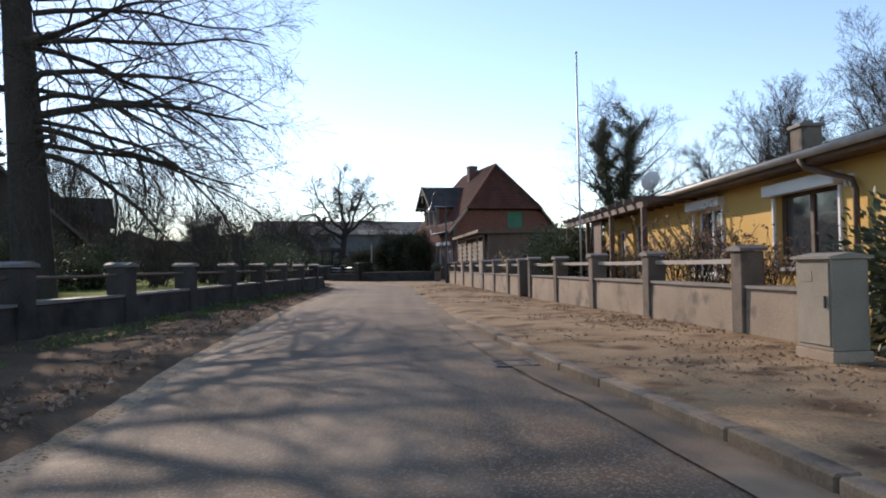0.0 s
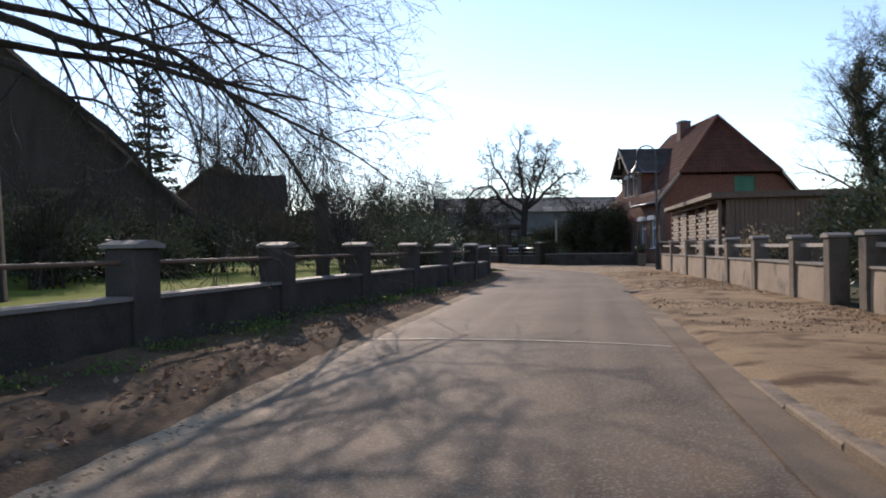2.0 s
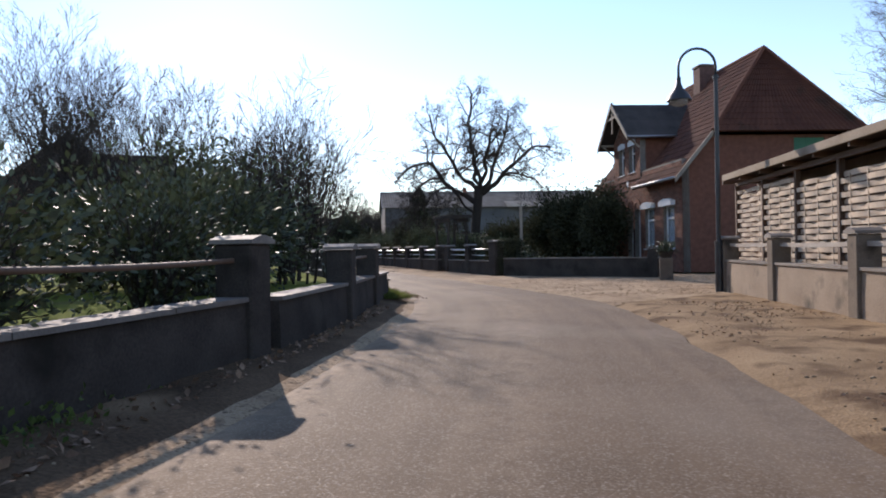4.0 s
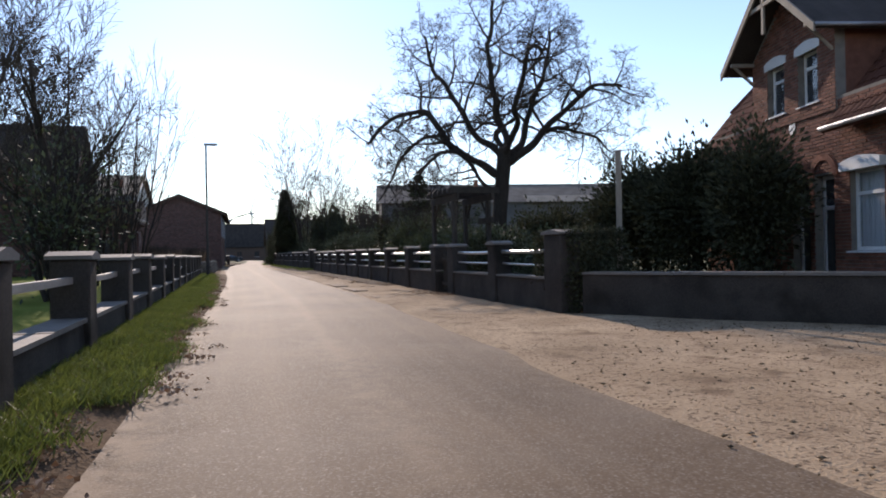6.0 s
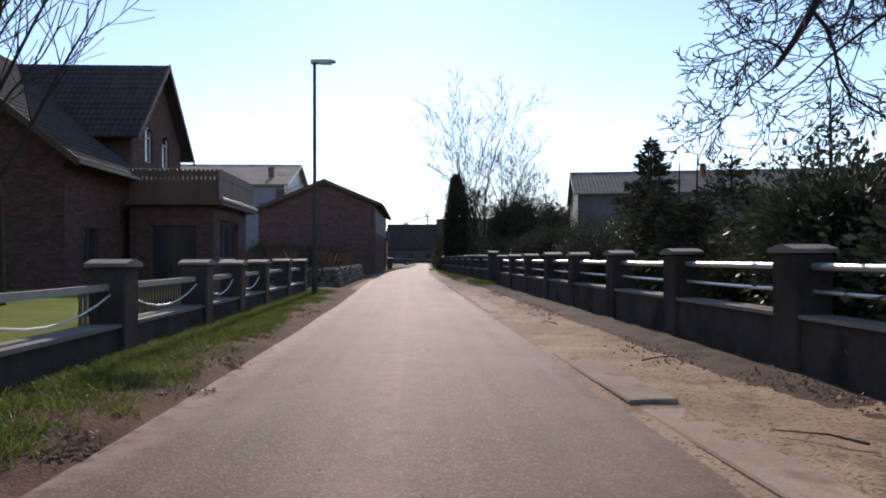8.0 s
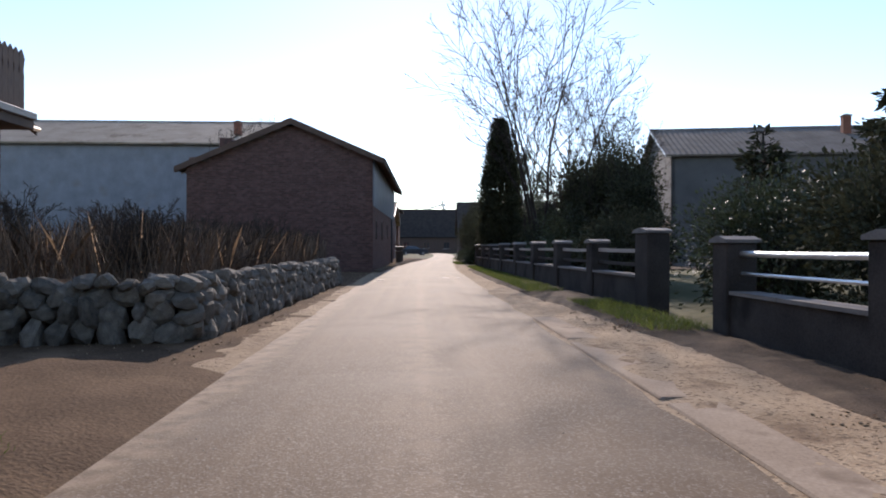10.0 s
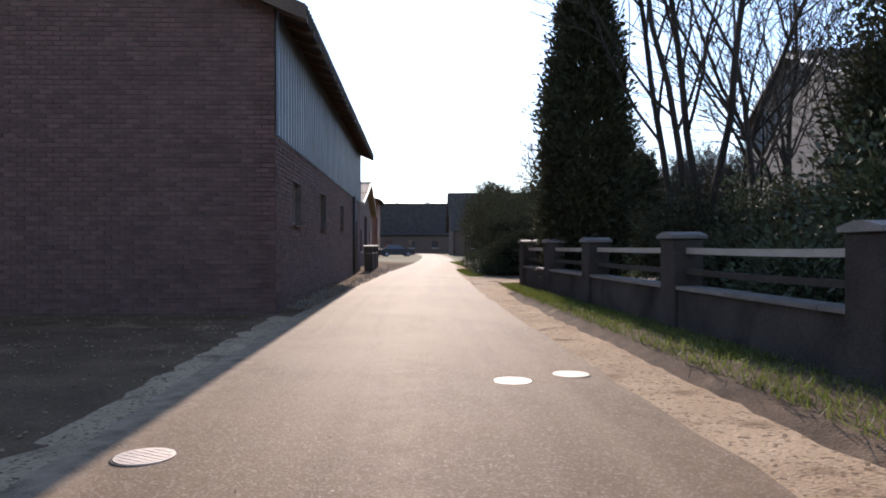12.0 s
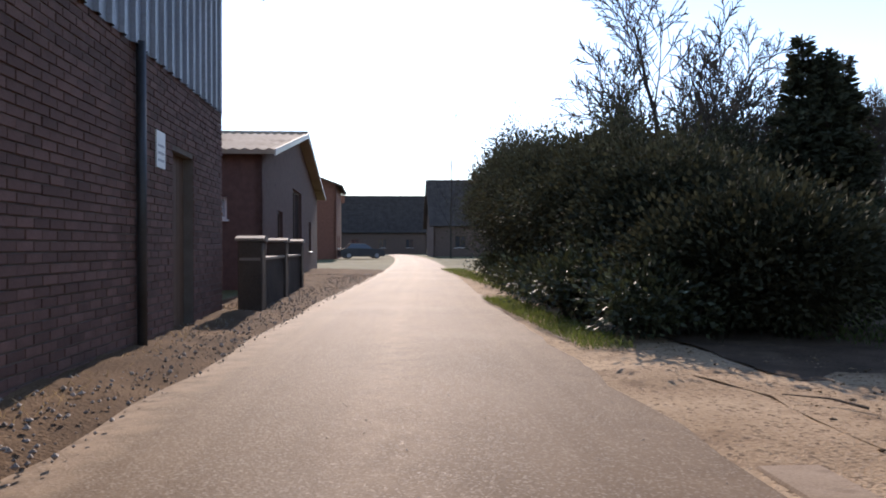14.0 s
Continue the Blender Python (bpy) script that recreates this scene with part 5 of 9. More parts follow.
# ---------------------------------------------------------------- shed with woven screens
def screen_shed():
    m = Matrix.Translation((4.75, 39.6, 0)) @ Matrix.Rotation(math.atan2(-wall_way.x, wall_way.y), 4, 'Z')
    h = empty("shed", m, "low wooden shed with pale woven lath screens and a flat roof", "shed")
    L, D, H = 9.7, 6.2, 2.6
    n = 40
    for i in range(n):
        x0 = 0.25 + i * (D - 0.25) / n
        bm = bmesh.new()
        box(bm, (x0 + 0.006, RS.uniform(0, 0.012), 0), (x0 + (D - 0.25) / n - 0.006, 0.05, H + 0.1))
        part("board", bm, M["brownwood"], h)
    bm = bmesh.new()
    box(bm, (0.35, 0.06, 0), (D, L, 0.1))
    box(bm, (D - 0.1, 0.06, 0.1), (D, L, H))
    box(bm, (0.9, L - 0.1, 0.1), (D - 0.1, L, H))
    box(bm, (0.5, 0.06, 0.1), (0.56, L - 0.1, H))
    part("inner_wall", bm, M["brownwood"], h)
    for k in range(6):
        y = 0.02 + k * (L - 0.1) / 5
        bm = bmesh.new()
        box(bm, (0.0, y, 0), (0.11, y + 0.1, H - 0.05), None, 0.008)
        part("post", bm, M["brownwood"], h)
    for k in range(5):
        y0 = 0.12 + k * (L - 0.1) / 5
        y1 = y0 + (L - 0.1) / 5 - 0.1
        sc = empty("screen", m, "", "")
        sc.parent = h
        sc.matrix_parent_inverse = h.matrix_world.inverted()
        z = 0.45
        r = 0
        top = H - 0.35 if k in (0, 1, 2) else H - 0.2
        while z < top:
            bm = bmesh.new()
            nn = 12
            pts = [(0.055 + 0.032 * math.cos(math.pi * 3 * i / nn + (math.pi if r % 2 else 0)), y0 + (y1 - y0) * i / nn) for i in range(nn + 1)]
            lo = [bm.verts.new((x, y, z)) for x, y in pts]
            hi = [bm.verts.new((x - 0.006, y, z + 0.09)) for x, y in pts]
            lo2 = [bm.verts.new((x + 0.008, y, z)) for x, y in pts]
            hi2 = [bm.verts.new((x + 0.002, y, z + 0.09)) for x, y in pts]
            for i in range(nn):
                bm.faces.new((lo[i], lo[i + 1], hi[i + 1], hi[i]))
                bm.faces.new((lo2[i + 1], lo2[i], hi2[i], hi2[i + 1]))
                bm.faces.new((hi[i], hi[i + 1], hi2[i + 1], hi2[i]))
                bm.faces.new((lo[i + 1], lo[i], lo2[i], lo2[i + 1]))
            part("lath", bm, M["lath"], sc)
            z += 0.118
            r += 1
        bm = bmesh.new()
        for i in (2, 6, 10):
            y = y0 + (y1 - y0) * i / 12
            box(bm, (0.045, y - 0.012, 0.42), (0.065, y + 0.012, top + 0.03))
        part("batten", bm, M["lath"], sc)
    bm = bmesh.new()
    for z in (H - 0.06,):
        box(bm, (0.0, 0.0, z), (0.1, L, z + 0.1), None, 0.006)
    part("beam", bm, M["brownwood"], h)
    bm = bmesh.new()
    prism(bm, [(-0.25, H + 0.13), (D + 0.2, H + 0.15), (D + 0.2, H + 0.24), (-0.25, H + 0.22)], -0.22, L + 0.1)
    part("roof", bm, M["slate"], h)
    bm = bmesh.new()
    box(bm, (-0.29, -0.25, H + 0.1), (-0.25, L + 0.1, H + 0.25), None, 0.006)
    part("roof_edge", bm, M["fibre"], h, "frayed pale roof edge")
    for k in range(8):
        bm = bmesh.new()
        y = 0.1 + k * 1.4
        box(bm, (-0.24, y, H + 0.03), (D, y + 0.07, H + 0.128))
        part("rafter", bm, M["brownwood"], h)
    bm = bmesh.new()
    box(bm, (-0.25, -0.26, H + 0.06), (D + 0.2, -0.22, H + 0.28), None, 0.006)
    part("roof_edge", bm, M["brownwood"], h)


screen_shed()


# ---------------------------------------------------------------- lamps
def swan_lamp():
    l = empty("street_lamp", Matrix.Translation((2.55, 47.3, 0)), "black swan-neck street lamp with a bell shade", "street lamp")
    H = 5.25
    bm = bmesh.new()
    tube(bm, [(0, 0, -0.1), (0, 0, 1.1)], 0.09, 12)
    tube(bm, [(0, 0, 1.1), (0, 0, 1.2)], 0.09, 12, 0.06)
    tube(bm, [(0, 0, 1.2), (0, 0, H - 0.25)], 0.055, 12, 0.045)
    for z in (0.25, 1.15, H - 0.3):
        tube(bm, [(0, 0, z - 0.03), (0, 0, z + 0.03)], 0.1 if z < 2 else 0.07, 12)
    part("pole", bm, M["blackmetal"], l, smooth=False)
    d = Vector((-0.95, -0.2, 0)).normalized()
    bm = bmesh.new()
    pts = [Vector((0, 0, H - 0.3))] + [Vector((0, 0, H - 0.05)) + d * (0.42 * (1 - math.cos(t))) + Vector((0, 0, 0.42 * math.sin(t))) for t in [math.pi * k / 12 for k in range(13)]]
    pts.append(pts[-1] + Vector((0, 0, -0.25)))
    tube(bm, pts, 0.03, 8)
    part("neck", bm, M["blackmetal"], l, smooth=True)
    c = pts[-1]
    bm = bmesh.new()
    prof = [(0.05, 0.02), (0.06, -0.14), (0.1, -0.24), (0.24, -0.42), (0.28, -0.5), (0.29, -0.52)]
    rings = [[bm.verts.new(c + Vector((r * math.cos(t), r * math.sin(t), z))) for t in [2 * math.pi * k / 20 for k in range(20)]] for r, z in prof]
    for u, v in zip(rings, rings[1:]):
        for k in range(20):
            bm.faces.new((u[k], u[(k + 1) % 20], v[(k + 1) % 20], v[k]))
    bm.faces.new(rings[0])
    part("shade", bm, M["blackmetal"], l, smooth=True)
    bm = bmesh.new()
    bmesh.ops.create_uvsphere(bm, u_segments=16, v_segments=8, radius=0.22, matrix=Matrix.Translation(c + Vector((0, 0, -0.53))) @ Matrix.Diagonal((1, 1, 0.6, 1)))
    part("globe", bm, M["glass"], l, smooth=True)


swan_lamp()


def straight_lamp():
    l = empty("street_lamp", Matrix.Translation((-25.38, 78.05, 0)), "tall slim steel street lamp on the grass verge", "street lamp")
    bm = bmesh.new()
    tube(bm, [(0, 0, -0.2), (0, 0, 1.3)], 0.085, 12)
    tube(bm, [(0, 0, 1.3), (0, 0, 1.4)], 0.085, 12, 0.06)
    tube(bm, [(0, 0, 1.4), (0, 0, 6.9)], 0.06, 12, 0.045)
    part("pole", bm, M["iron"], l)
    d = Vector((AY, AX, 0))
    bm = bmesh.new()
    mm = Matrix.Translation((0, 0, 6.9)) @ Matrix.Rotation(math.atan2(d.y, d.x), 4, 'Z')
    prism(bm, [(-0.1, 0.0), (0.55, 0.03), (0.62, 0.07), (0.5, 0.11), (-0.1, 0.1)], -0.11, 0.11, mm)
    part("lamp_head", bm, M["greymetal"], l)
    bm = bmesh.new()
    box(bm, (0.15, -0.08, -0.012), (0.5, 0.08, 0.02), mm, 0.004)
    part("diffuser", bm, M["white"], l)


straight_lamp()


# ---------------------------------------------------------------- left house with front gable and balcony
def gable_house():
    m = street(80.5, 0)
    h = empty("gable_house", m, "dark brick house with steep roof, front gable and wooden balcony", "house")
    # local: x across the street (street coordinate n), y along
    bm = bmesh.new()
    prism(bm, [(0.5, -0.2), (13.0, -0.2), (13.0, 4.6), (6.75, 9.5), (0.5, 4.6)], 0.0, 0.3)
    part("wall", bm, M["darkbrick"], h)
    bm = bmesh.new()
    box(bm, (0.5, 0.3, -0.2), (0.8, 15, 4.6))
    part("wall", bm, M["darkbrick"], h)
    bm = bmesh.new()
    prism(bm, [(0.5, -0.2), (13.0, -0.2), (13.0, 4.6), (6.75, 9.5), (0.5, 4.6)], 15.0, 15.3)
    part("wall", bm, M["darkbrick"], h)
    em = Matrix.Translation((13.0, 0, -0.2)) @ Matrix.Rotation(math.pi / 2, 4, 'Z')
    holes = [(1.3, 1.1, 2.5, 2.4), (11.6, 1.1, 13.0, 2.4)]
    bm = bmesh.new()
    wall_face(bm, 15.3, 4.8, holes, 0.3, em)
    part("wall", bm, M["darkbrick"], h)
    bricks("brickwork", m @ em, 15.3, 4.7, holes, M["darkbrick"], M["darkbrickpart"], h)
    bricks("brickwork", m @ Matrix.Translation((0.5, 0, -0.2)), 12.5, 9.6, [], M["darkbrick"], M["darkbrickpart"], h, skip_above=lambda x, z: z < min(4.75 + 0.784 * x, 4.75 + 0.784 * (12.5 - x)))
    for x0, z0, x1, z1 in holes:
        window(h, m @ em, x0, z0, x1, z1, 0.1, "brownwood", (1, 0), True, 0.07, "dark", "darkbrick")
    s = 4.9 / 6.25
    for sg, a in ((-1, -0.1), (1, 13.7)):
        bm = bmesh.new()
        ez = 9.55 - s * abs(a - 6.75)
        roof_plane(bm, (a, -0.6, ez), (a, 15.9, ez), (6.75, 15.9, 9.55), (6.75, -0.6, 9.55))
        part("roof", bm, M["slate"], h, "dark tiled roof")
        for y in (-0.62, 15.88):
            bm = bmesh.new()
            prism(bm, [(a, ez - 0.2), (a, ez + 0.05), (6.75, 9.62), (6.75, 9.35)], y, y + 0.04)
            part("bargeboard", bm, M["brownwood"], h)
    gutter(h, [(13.75, -0.6, 4.05), (13.75, 15.9, 4.05)], 0.06, "rail")
    # front gable
    gm = Matrix.Translation((12.9, 5.6, 3.0)) @ Matrix.Rotation(math.pi / 2, 4, 'Z')
    gh = [(1.45, 2.1, 2.3, 3.55), (3.5, 2.1, 4.35, 3.55)]
    top = lambda x: 3.3 + (3.0 - abs(x - 3.0)) * 1.0
    bm = bmesh.new()
    wall_face(bm, 6.0, 6.6, gh, 0.25, gm, top)
    for y in (5.6, 11.35):
        prism(bm, [(6.8, 4.4), (12.65, 4.4), (12.65, 6.3), (6.8, 6.3)], y, y + 0.25)
    part("gable_wall", bm, M["darkbrick"], h)
    bricks("brickwork", m @ gm, 6.0, 6.6, gh, M["darkbrick"], M["darkbrickpart"], h, skip_above=lambda x, z: z < top(x) - 0.03)
    for x0, z0, x1, z1 in gh:
        window(h, m @ gm, x0, z0, x1, z1, 0.08, "white", (0, 1), False, 0.06, "dark", "darkbrick", 0.3)
    for sg in (-1, 1):
        bm = bmesh.new()
        roof_plane(bm, (13.35, 8.6 + sg * 3.55, 5.75), (5.5, 8.6 + sg * 3.55, 5.75), (5.5, 8.6, 9.35), (13.35, 8.6, 9.35))
        part("gable_roof", bm, M["slate"], h)
        bm = bmesh.new()
        prism(bm, [(8.6 + sg * 3.58, 5.56), (8.6 + sg * 3.58, 5.8), (8.6, 9.42), (8.6, 9.15)], 13.35, 13.4, None, 0)
        part("bargeboard", bm, M["brownwood"], h)
    # bay under the balcony
    bm = bmesh.new()
    bmz = Matrix.Translation((16.3, 4.4, -0.2)) @ Matrix.Rotation(math.pi / 2, 4, 'Z')
    wall_face(bm, 5.4, 3.3, [(0.9, 1.35, 3.9, 2.85)], 0.25, bmz)
    sm = Matrix.Translation((13.3, 4.4, -0.2))
    wall_face(bm, 3.0, 3.3, [(0.7, 0.3, 2.4, 2.6)], 0.25, sm)
    box(bm, (13.3, 9.55, -0.2), (16.3, 9.8, 3.1))
    part("bay_wall", bm, M["darkbrick"], h, "dark brick bay")
    bricks("brickwork", m @ bmz, 5.4, 3.3, [(0.9, 1.35, 3.9, 2.85)], M["darkbrick"], M["darkbrickpart"], h)
    bricks("brickwork", m @ sm, 3.0, 3.3, [(0.7, 0.3, 2.4, 2.6)], M["darkbrick"], M["darkbrickpart"], h)
    window(h, m @ bmz, 0.9, 1.35, 3.9, 2.85, 0.1, "brownwood", (2, 0), True, 0.08, "dark")
    window(h, m @ sm, 0.7, 0.3, 2.4, 2.6, 0.1, "brownwood", (1, 0), False, 0.08, "dark")
    bm = bmesh.new()
    box(bm, (13.3, 4.0, 3.12), (16.7, 10.1, 3.3), None, 0.01)
    part("balcony_floor", bm, M["brownwood"], h)
    bm = bmesh.new()
    box(bm, (16.68, 4.0, 3.28), (16.76, 10.1, 3.4), None, 0.01)
    part("balcony_edge", bm, M["rail"], h, "pale flashing strip")
    for lo, hi, axis in (((16.6, 4.05), (16.6, 10.0), 1), ((13.4, 4.05), (16.6, 4.05), 0)):
        nb = int((hi[axis] - lo[axis]) / 0.16)
        for k in range(nb):
            t = lo[axis] + 0.16 * k
            bm = bmesh.new()
            prof = [(0.002, 3.3), (0.158, 3.3), (0.158, 4.0), (0.135, 4.1), (0.158, 4.2), (0.15, 4.36), (0.08, 4.44), (0.01, 4.36), (0.002, 4.2), (0.025, 4.1), (0.002, 4.0)]
            if axis == 1:
                prism(bm, [(t + a, z) for a, z in prof], 16.58, 16.605, None, 0)
            else:
                prism(bm, [(t + a, z) for a, z in prof], 4.03, 4.055, None, 1)
            part("baluster", bm, M["brownwood"], h)
    bm = bmesh.new()
    box(bm, (16.5, 4.06, 4.26), (16.575, 10.05, 4.34), None, 0.01)
    box(bm, (13.4, 4.06, 4.26), (16.5, 4.13, 4.34), None, 0.01)
    part("balcony_rail", bm, M["brownwood"], h)


gable_house()

# picket fence and rope behind the front wall of the gable house
pf = empty("picket_fence", street(0, 0), "low wooden picket fence in the front garden", "fence")
pbm = bmesh.new()
prism(pbm, [(-0.04, 0.25), (0.04, 0.25), (0.04, 0.75), (0.0, 0.83), (-0.04, 0.75)], -0.01, 0.01, Matrix.Rotation(math.pi / 2, 4, 'Z'))
pk = part("picket", pbm, M["brownwood"], pf)
for k in range(82):
    o = pk if k == 0 else new("picket", pk.data)
    o.parent = pf
    o.location = (19.0, 68 + k * 0.15, RS.uniform(-0.02, 0.02))
bm = bmesh.new()
for z in (0.38, 0.65):
    box(bm, (18.96, 68, z), (18.985, 80.2, z + 0.06))
part("stringer", bm, M["brownwood"], pf)


# ---------------------------------------------------------------- barn
def barn():
    m = street(111.2, 21.1) @ Matrix.Rotation(radians(-0.8), 4, 'Z') @ Matrix.Translation((-21.1, 0, 0))
    h = empty("barn", m, "big dark brick barn with grey sheet cladding above", "barn")
    E0, R, NW, NE, L = 5.28, 6.85, 12.6, 21.1, 18.9
    mid = 17.4
    sm = Matrix.Translation((NE, 0, -0.2)) @ Matrix.Rotation(math.pi / 2, 4, 'Z')
    CL = 3.1
    holes = [(1.75, 1.8, 2.75, 2.65), (5.85, 1.8, 6.95, 2.72), (10.7, 1.95, 11.65, 2.72), (16.4, 0.25, 17.3, 2.4)]
    bm = bmesh.new()
    wall_face(bm, L, CL + 0.2, holes, 0.35, sm)
    part("wall", bm, M["oldmortar"], h)
    bricks("brickwork", m @ sm, L, CL + 0.2, holes, M["darkbrick"], M["darkbrickpart"], h, near=(12.2, 14.5, 0.9, 2.6))
    gm = Matrix.Translation((NW, 0, -0.2))
    slope = lambda x: E0 + 0.2 + (R - E0) * (1 - abs(x + NW - mid) / (NE - mid)) - 0.05
    bm = bmesh.new()
    wall_face(bm, NE - NW, R + 0.2, [], 0.35, gm, slope)
    part("gable_wall", bm, M["oldmortar"], h)
    bricks("brickwork", m @ gm, NE - NW, R + 0.1, [], M["darkbrick"], M["brickpart"], h, skip_above=lambda x, z: z < slope(x))
    bm = bmesh.new()
    box(bm, (NW, 0.35, -0.2), (NW + 0.35, L, E0))
    box(bm, (NW, L - 0.35, -0.2), (NE - 0.36, L, E0))
    prism(bm, [(NW, E0), (NE, E0), (mid, R - 0.05)], L - 0.35, L)
    part("wall", bm, M["darkbrick"], h)
    for k, (x0, z0, x1, z1) in enumerate(holes[:3]):
        window(h, m @ sm, x0, z0, x1, z1, 0.12, "brownwood" if k else "greywood", (1, 0), True, 0.06, "dark", "darkbrick")
    dr = part("door", bmesh.new(), M["brownwood"], h)
    for k in range(6):
        bm = bmesh.new()
        x = 16.4 + k * 0.15
        box(bm, (x + 0.004, 0.12, 0.25), (x + 0.146, 0.15, 2.4), sm)
        part("plank", bm, M["brownwood"], dr)
    # cladding, ribbed sheets
    w = 0.3
    nb = int(L / w)
    for k in range(nb + 1):
        a, b = k * w, min(L, (k + 1) * w)
        if b - a < 0.05:
            continue
        bm = bmesh.new()
        prof = [(a, -0.02), (a + 0.03, -0.06), (a + 0.1, -0.06), (a + 0.13, -0.02), (b - 0.13, -0.02), (b, -0.02)]
        prof = [(min(x, b), y) for x, y in prof]
        z0, z1 = CL + 0.16, E0 + 0.25
        lo, hi = [bm.verts.new(sm @ Vector((x, y, z0))) for x, y in prof], [bm.verts.new(sm @ Vector((x, y, z1))) for x, y in prof]
        for i in range(len(prof) - 1):
            if (lo[i].co - lo[i + 1].co).length > 1e-5:
                bm.faces.new((lo[i], lo[i + 1], hi[i + 1], hi[i]))
        part("cladding_sheet", bm, M["metalclad"], h)
    bm = bmesh.new()
    box(bm, (0, 0.0, CL + 0.18), (L, 0.3, E0 + 0.2), sm)
    part("upper_wall", bm, M["brownwood"], h)
    s = (R - E0) / (NE - mid)
    for a in (NW - 0.45, NE + 0.58):
        ez = R + 0.1 - s * abs(a - mid)
        bm = bmesh.new()
        roof_plane(bm, (a, -0.35, ez), (a, L + 0.4, ez), (mid, L + 0.4, R + 0.1), (mid, -0.35, R + 0.1), 0.22, 0.36, 0.04, 0.12)
        part("roof", bm, M["slate"], h, "dark mossy tiles")
        for y in (-0.37, L + 0.38):
            bm = bmesh.new()
            prism(bm, [(a, ez - 0.2), (a, ez + 0.06), (mid, R + 0.17), (mid, R - 0.12)], y, y + 0.04)
            part("bargeboard", bm, M["brownwood"], h)
        for k in range(28):
            y = -0.2 + k * 0.8
            if y < L + 0.3:
                d = 0.5 if a > mid else -0.5
                bm = bmesh.new()
                prism(bm, [(a, ez - 0.1), (a - d, ez - 0.1 + s * 0.5), (a - d, ez - 0.22 + s * 0.5), (a, ez - 0.2)], y, y + 0.08)
                part("rafter_end", bm, M["brownwood"], h)
    bm = bmesh.new()
    box(bm, (13.4, 2.4, R - 2.0), (14.0, 3.0, R - 0.35), None, 0.01)
    part("chimney", bm, M["darkbrick"], h)
    gutter(h, [(NE + 0.07, 15.15, CL), (NE + 0.07, 15.15, 0.0)], 0.05, "blackmetal", "downpipe")
    bm = bmesh.new()
    box(bm, (15.75, -0.03, 2.13), (16.05, -0.016, 2.53), sm)
    sg = part("notice_board", bm, M["white"], h, "small white notice")
    bm = bmesh.new()
    for z in (2.2, 2.28, 2.36):
        box(bm, (15.8, -0.034, z), (16.0, -0.031, z + 0.025), sm)
    part("writing_bar", bm, M["greymetal"], sg)


barn()

garden_fence("garden_wall", lambda u, v, z: st(u, 21.85 - v, z), [130.7, 133.7, 136.8], 0.85, 1.22, 0.4, (), 0.28, M["darkwall"],
             "low dark wall with square posts beside the barn", ends=(130.5, 137.0), postmat=M["darkwall"])

# dry stone wall with bed behind
dw = empty("dry_stone_wall", street(0, 0), "low dry stone wall of rounded field stones", "stone wall")
blobs = []
for k in range(8):
    bm = bmesh.new()
    bmesh.ops.create_icosphere(bm, subdivisions=2, radius=0.5)
    for v in bm.verts:
        q = v.co * 1.7 + Vector((k * 9.1, 0, 0))
        v.co *= 0.82 + 0.55 * noise.noise(q) + 0.25 * noise.noise(q * 3)
        v.co = Vector((max(-0.4, min(0.4, c)) for c in v.co))
    me = bpy.data.meshes.new("stone")
    bm.to_mesh(me)
    bm.free()
    me.materials.append(M["stone"])
    blobs.append(me)
s = 85.6
path_line = [(0.0, 86.0, 17.4), (0.0, 86.6, 20.6), (0.0, 101.0, 20.75)]
ds_count = 0
for row in range(4):
    t = RS.uniform(0, 0.2)
    while t < 16.9:
        w = RS.uniform(0.17, 0.4)
        hh = (RS.uniform(0.34, 0.52), RS.uniform(0.26, 0.4), RS.uniform(0.22, 0.34), RS.uniform(0.14, 0.28))[row]
        if t < 3.2:
            p = (17.4 + t, 86.0 + t * 0.18)
            turn = -1.4
        else:
            p = (20.6 + (t - 3.2) * 0.01, 86.6 + (t - 3.2))
            turn = 0
        o = new("stone", blobs[RS.randrange(8)])
        o.parent = dw
        o.location = (p[0] - row * 0.035 + RS.uniform(-0.03, 0.03), p[1] + w / 2, (0.14, 0.36, 0.55, 0.7)[row] + RS.uniform(-0.05, 0.04))
        o.rotation_euler = (RS.uniform(-0.3, 0.3), RS.uniform(-0.3, 0.3), turn + RS.uniform(-0.3, 0.3))
        o.scale = (0.42, w * 1.3, hh * 1.25)
        ds_count += 1
        t += w * 0.93
bed = sheet("planting_bed", [st(86.6, 13), st(94, 13), st(103.4, 13)], [st(86.8, 20.4), st(94, 20.5), st(103.4, 20.1)], 0.5, 12, M["dirt"], bumpy(0.68, 0.05, 0.03), "raised planting bed behind the stone wall", "flower bed")

# ---------------------------------------------------------------- further buildings
plain_house("barn", street(138.6, 11.4) @ Matrix.Rotation(radians(90), 4, 'Z'), 18, 26, 8.6, 11.5, "metalclad", "fibre", "grey-blue farm hall with a pale corrugated roof", 0.5, "sheet", (), (-6.5, 1.7, 10.4), "barn", "greymetal", 0.05, 0.35)
plain_house("brick_house", street(147, 11.5) @ Matrix.Rotation(radians(-90), 4, 'Z'), 17.6, 9.2, 3.65, 5.4, "darkbrick", "fibre", "low brick outbuilding with a pale corrugated roof facing the road", 0.4, "sheet",
            (("north", 3.0, 0.9, 4.2, 2.2, "brownwood", "dark"), ("north", 7.0, 0.0, 10.0, 3.2, "brownwood", "dark"), ("north", 13.0, 0.9, 14.2, 2.2, "brownwood", "dark"), ("east", 7.5, 1.8, 8.3, 2.4, "white", "curtain")), None, "outbuilding", "rail", 0.05, 0.3)
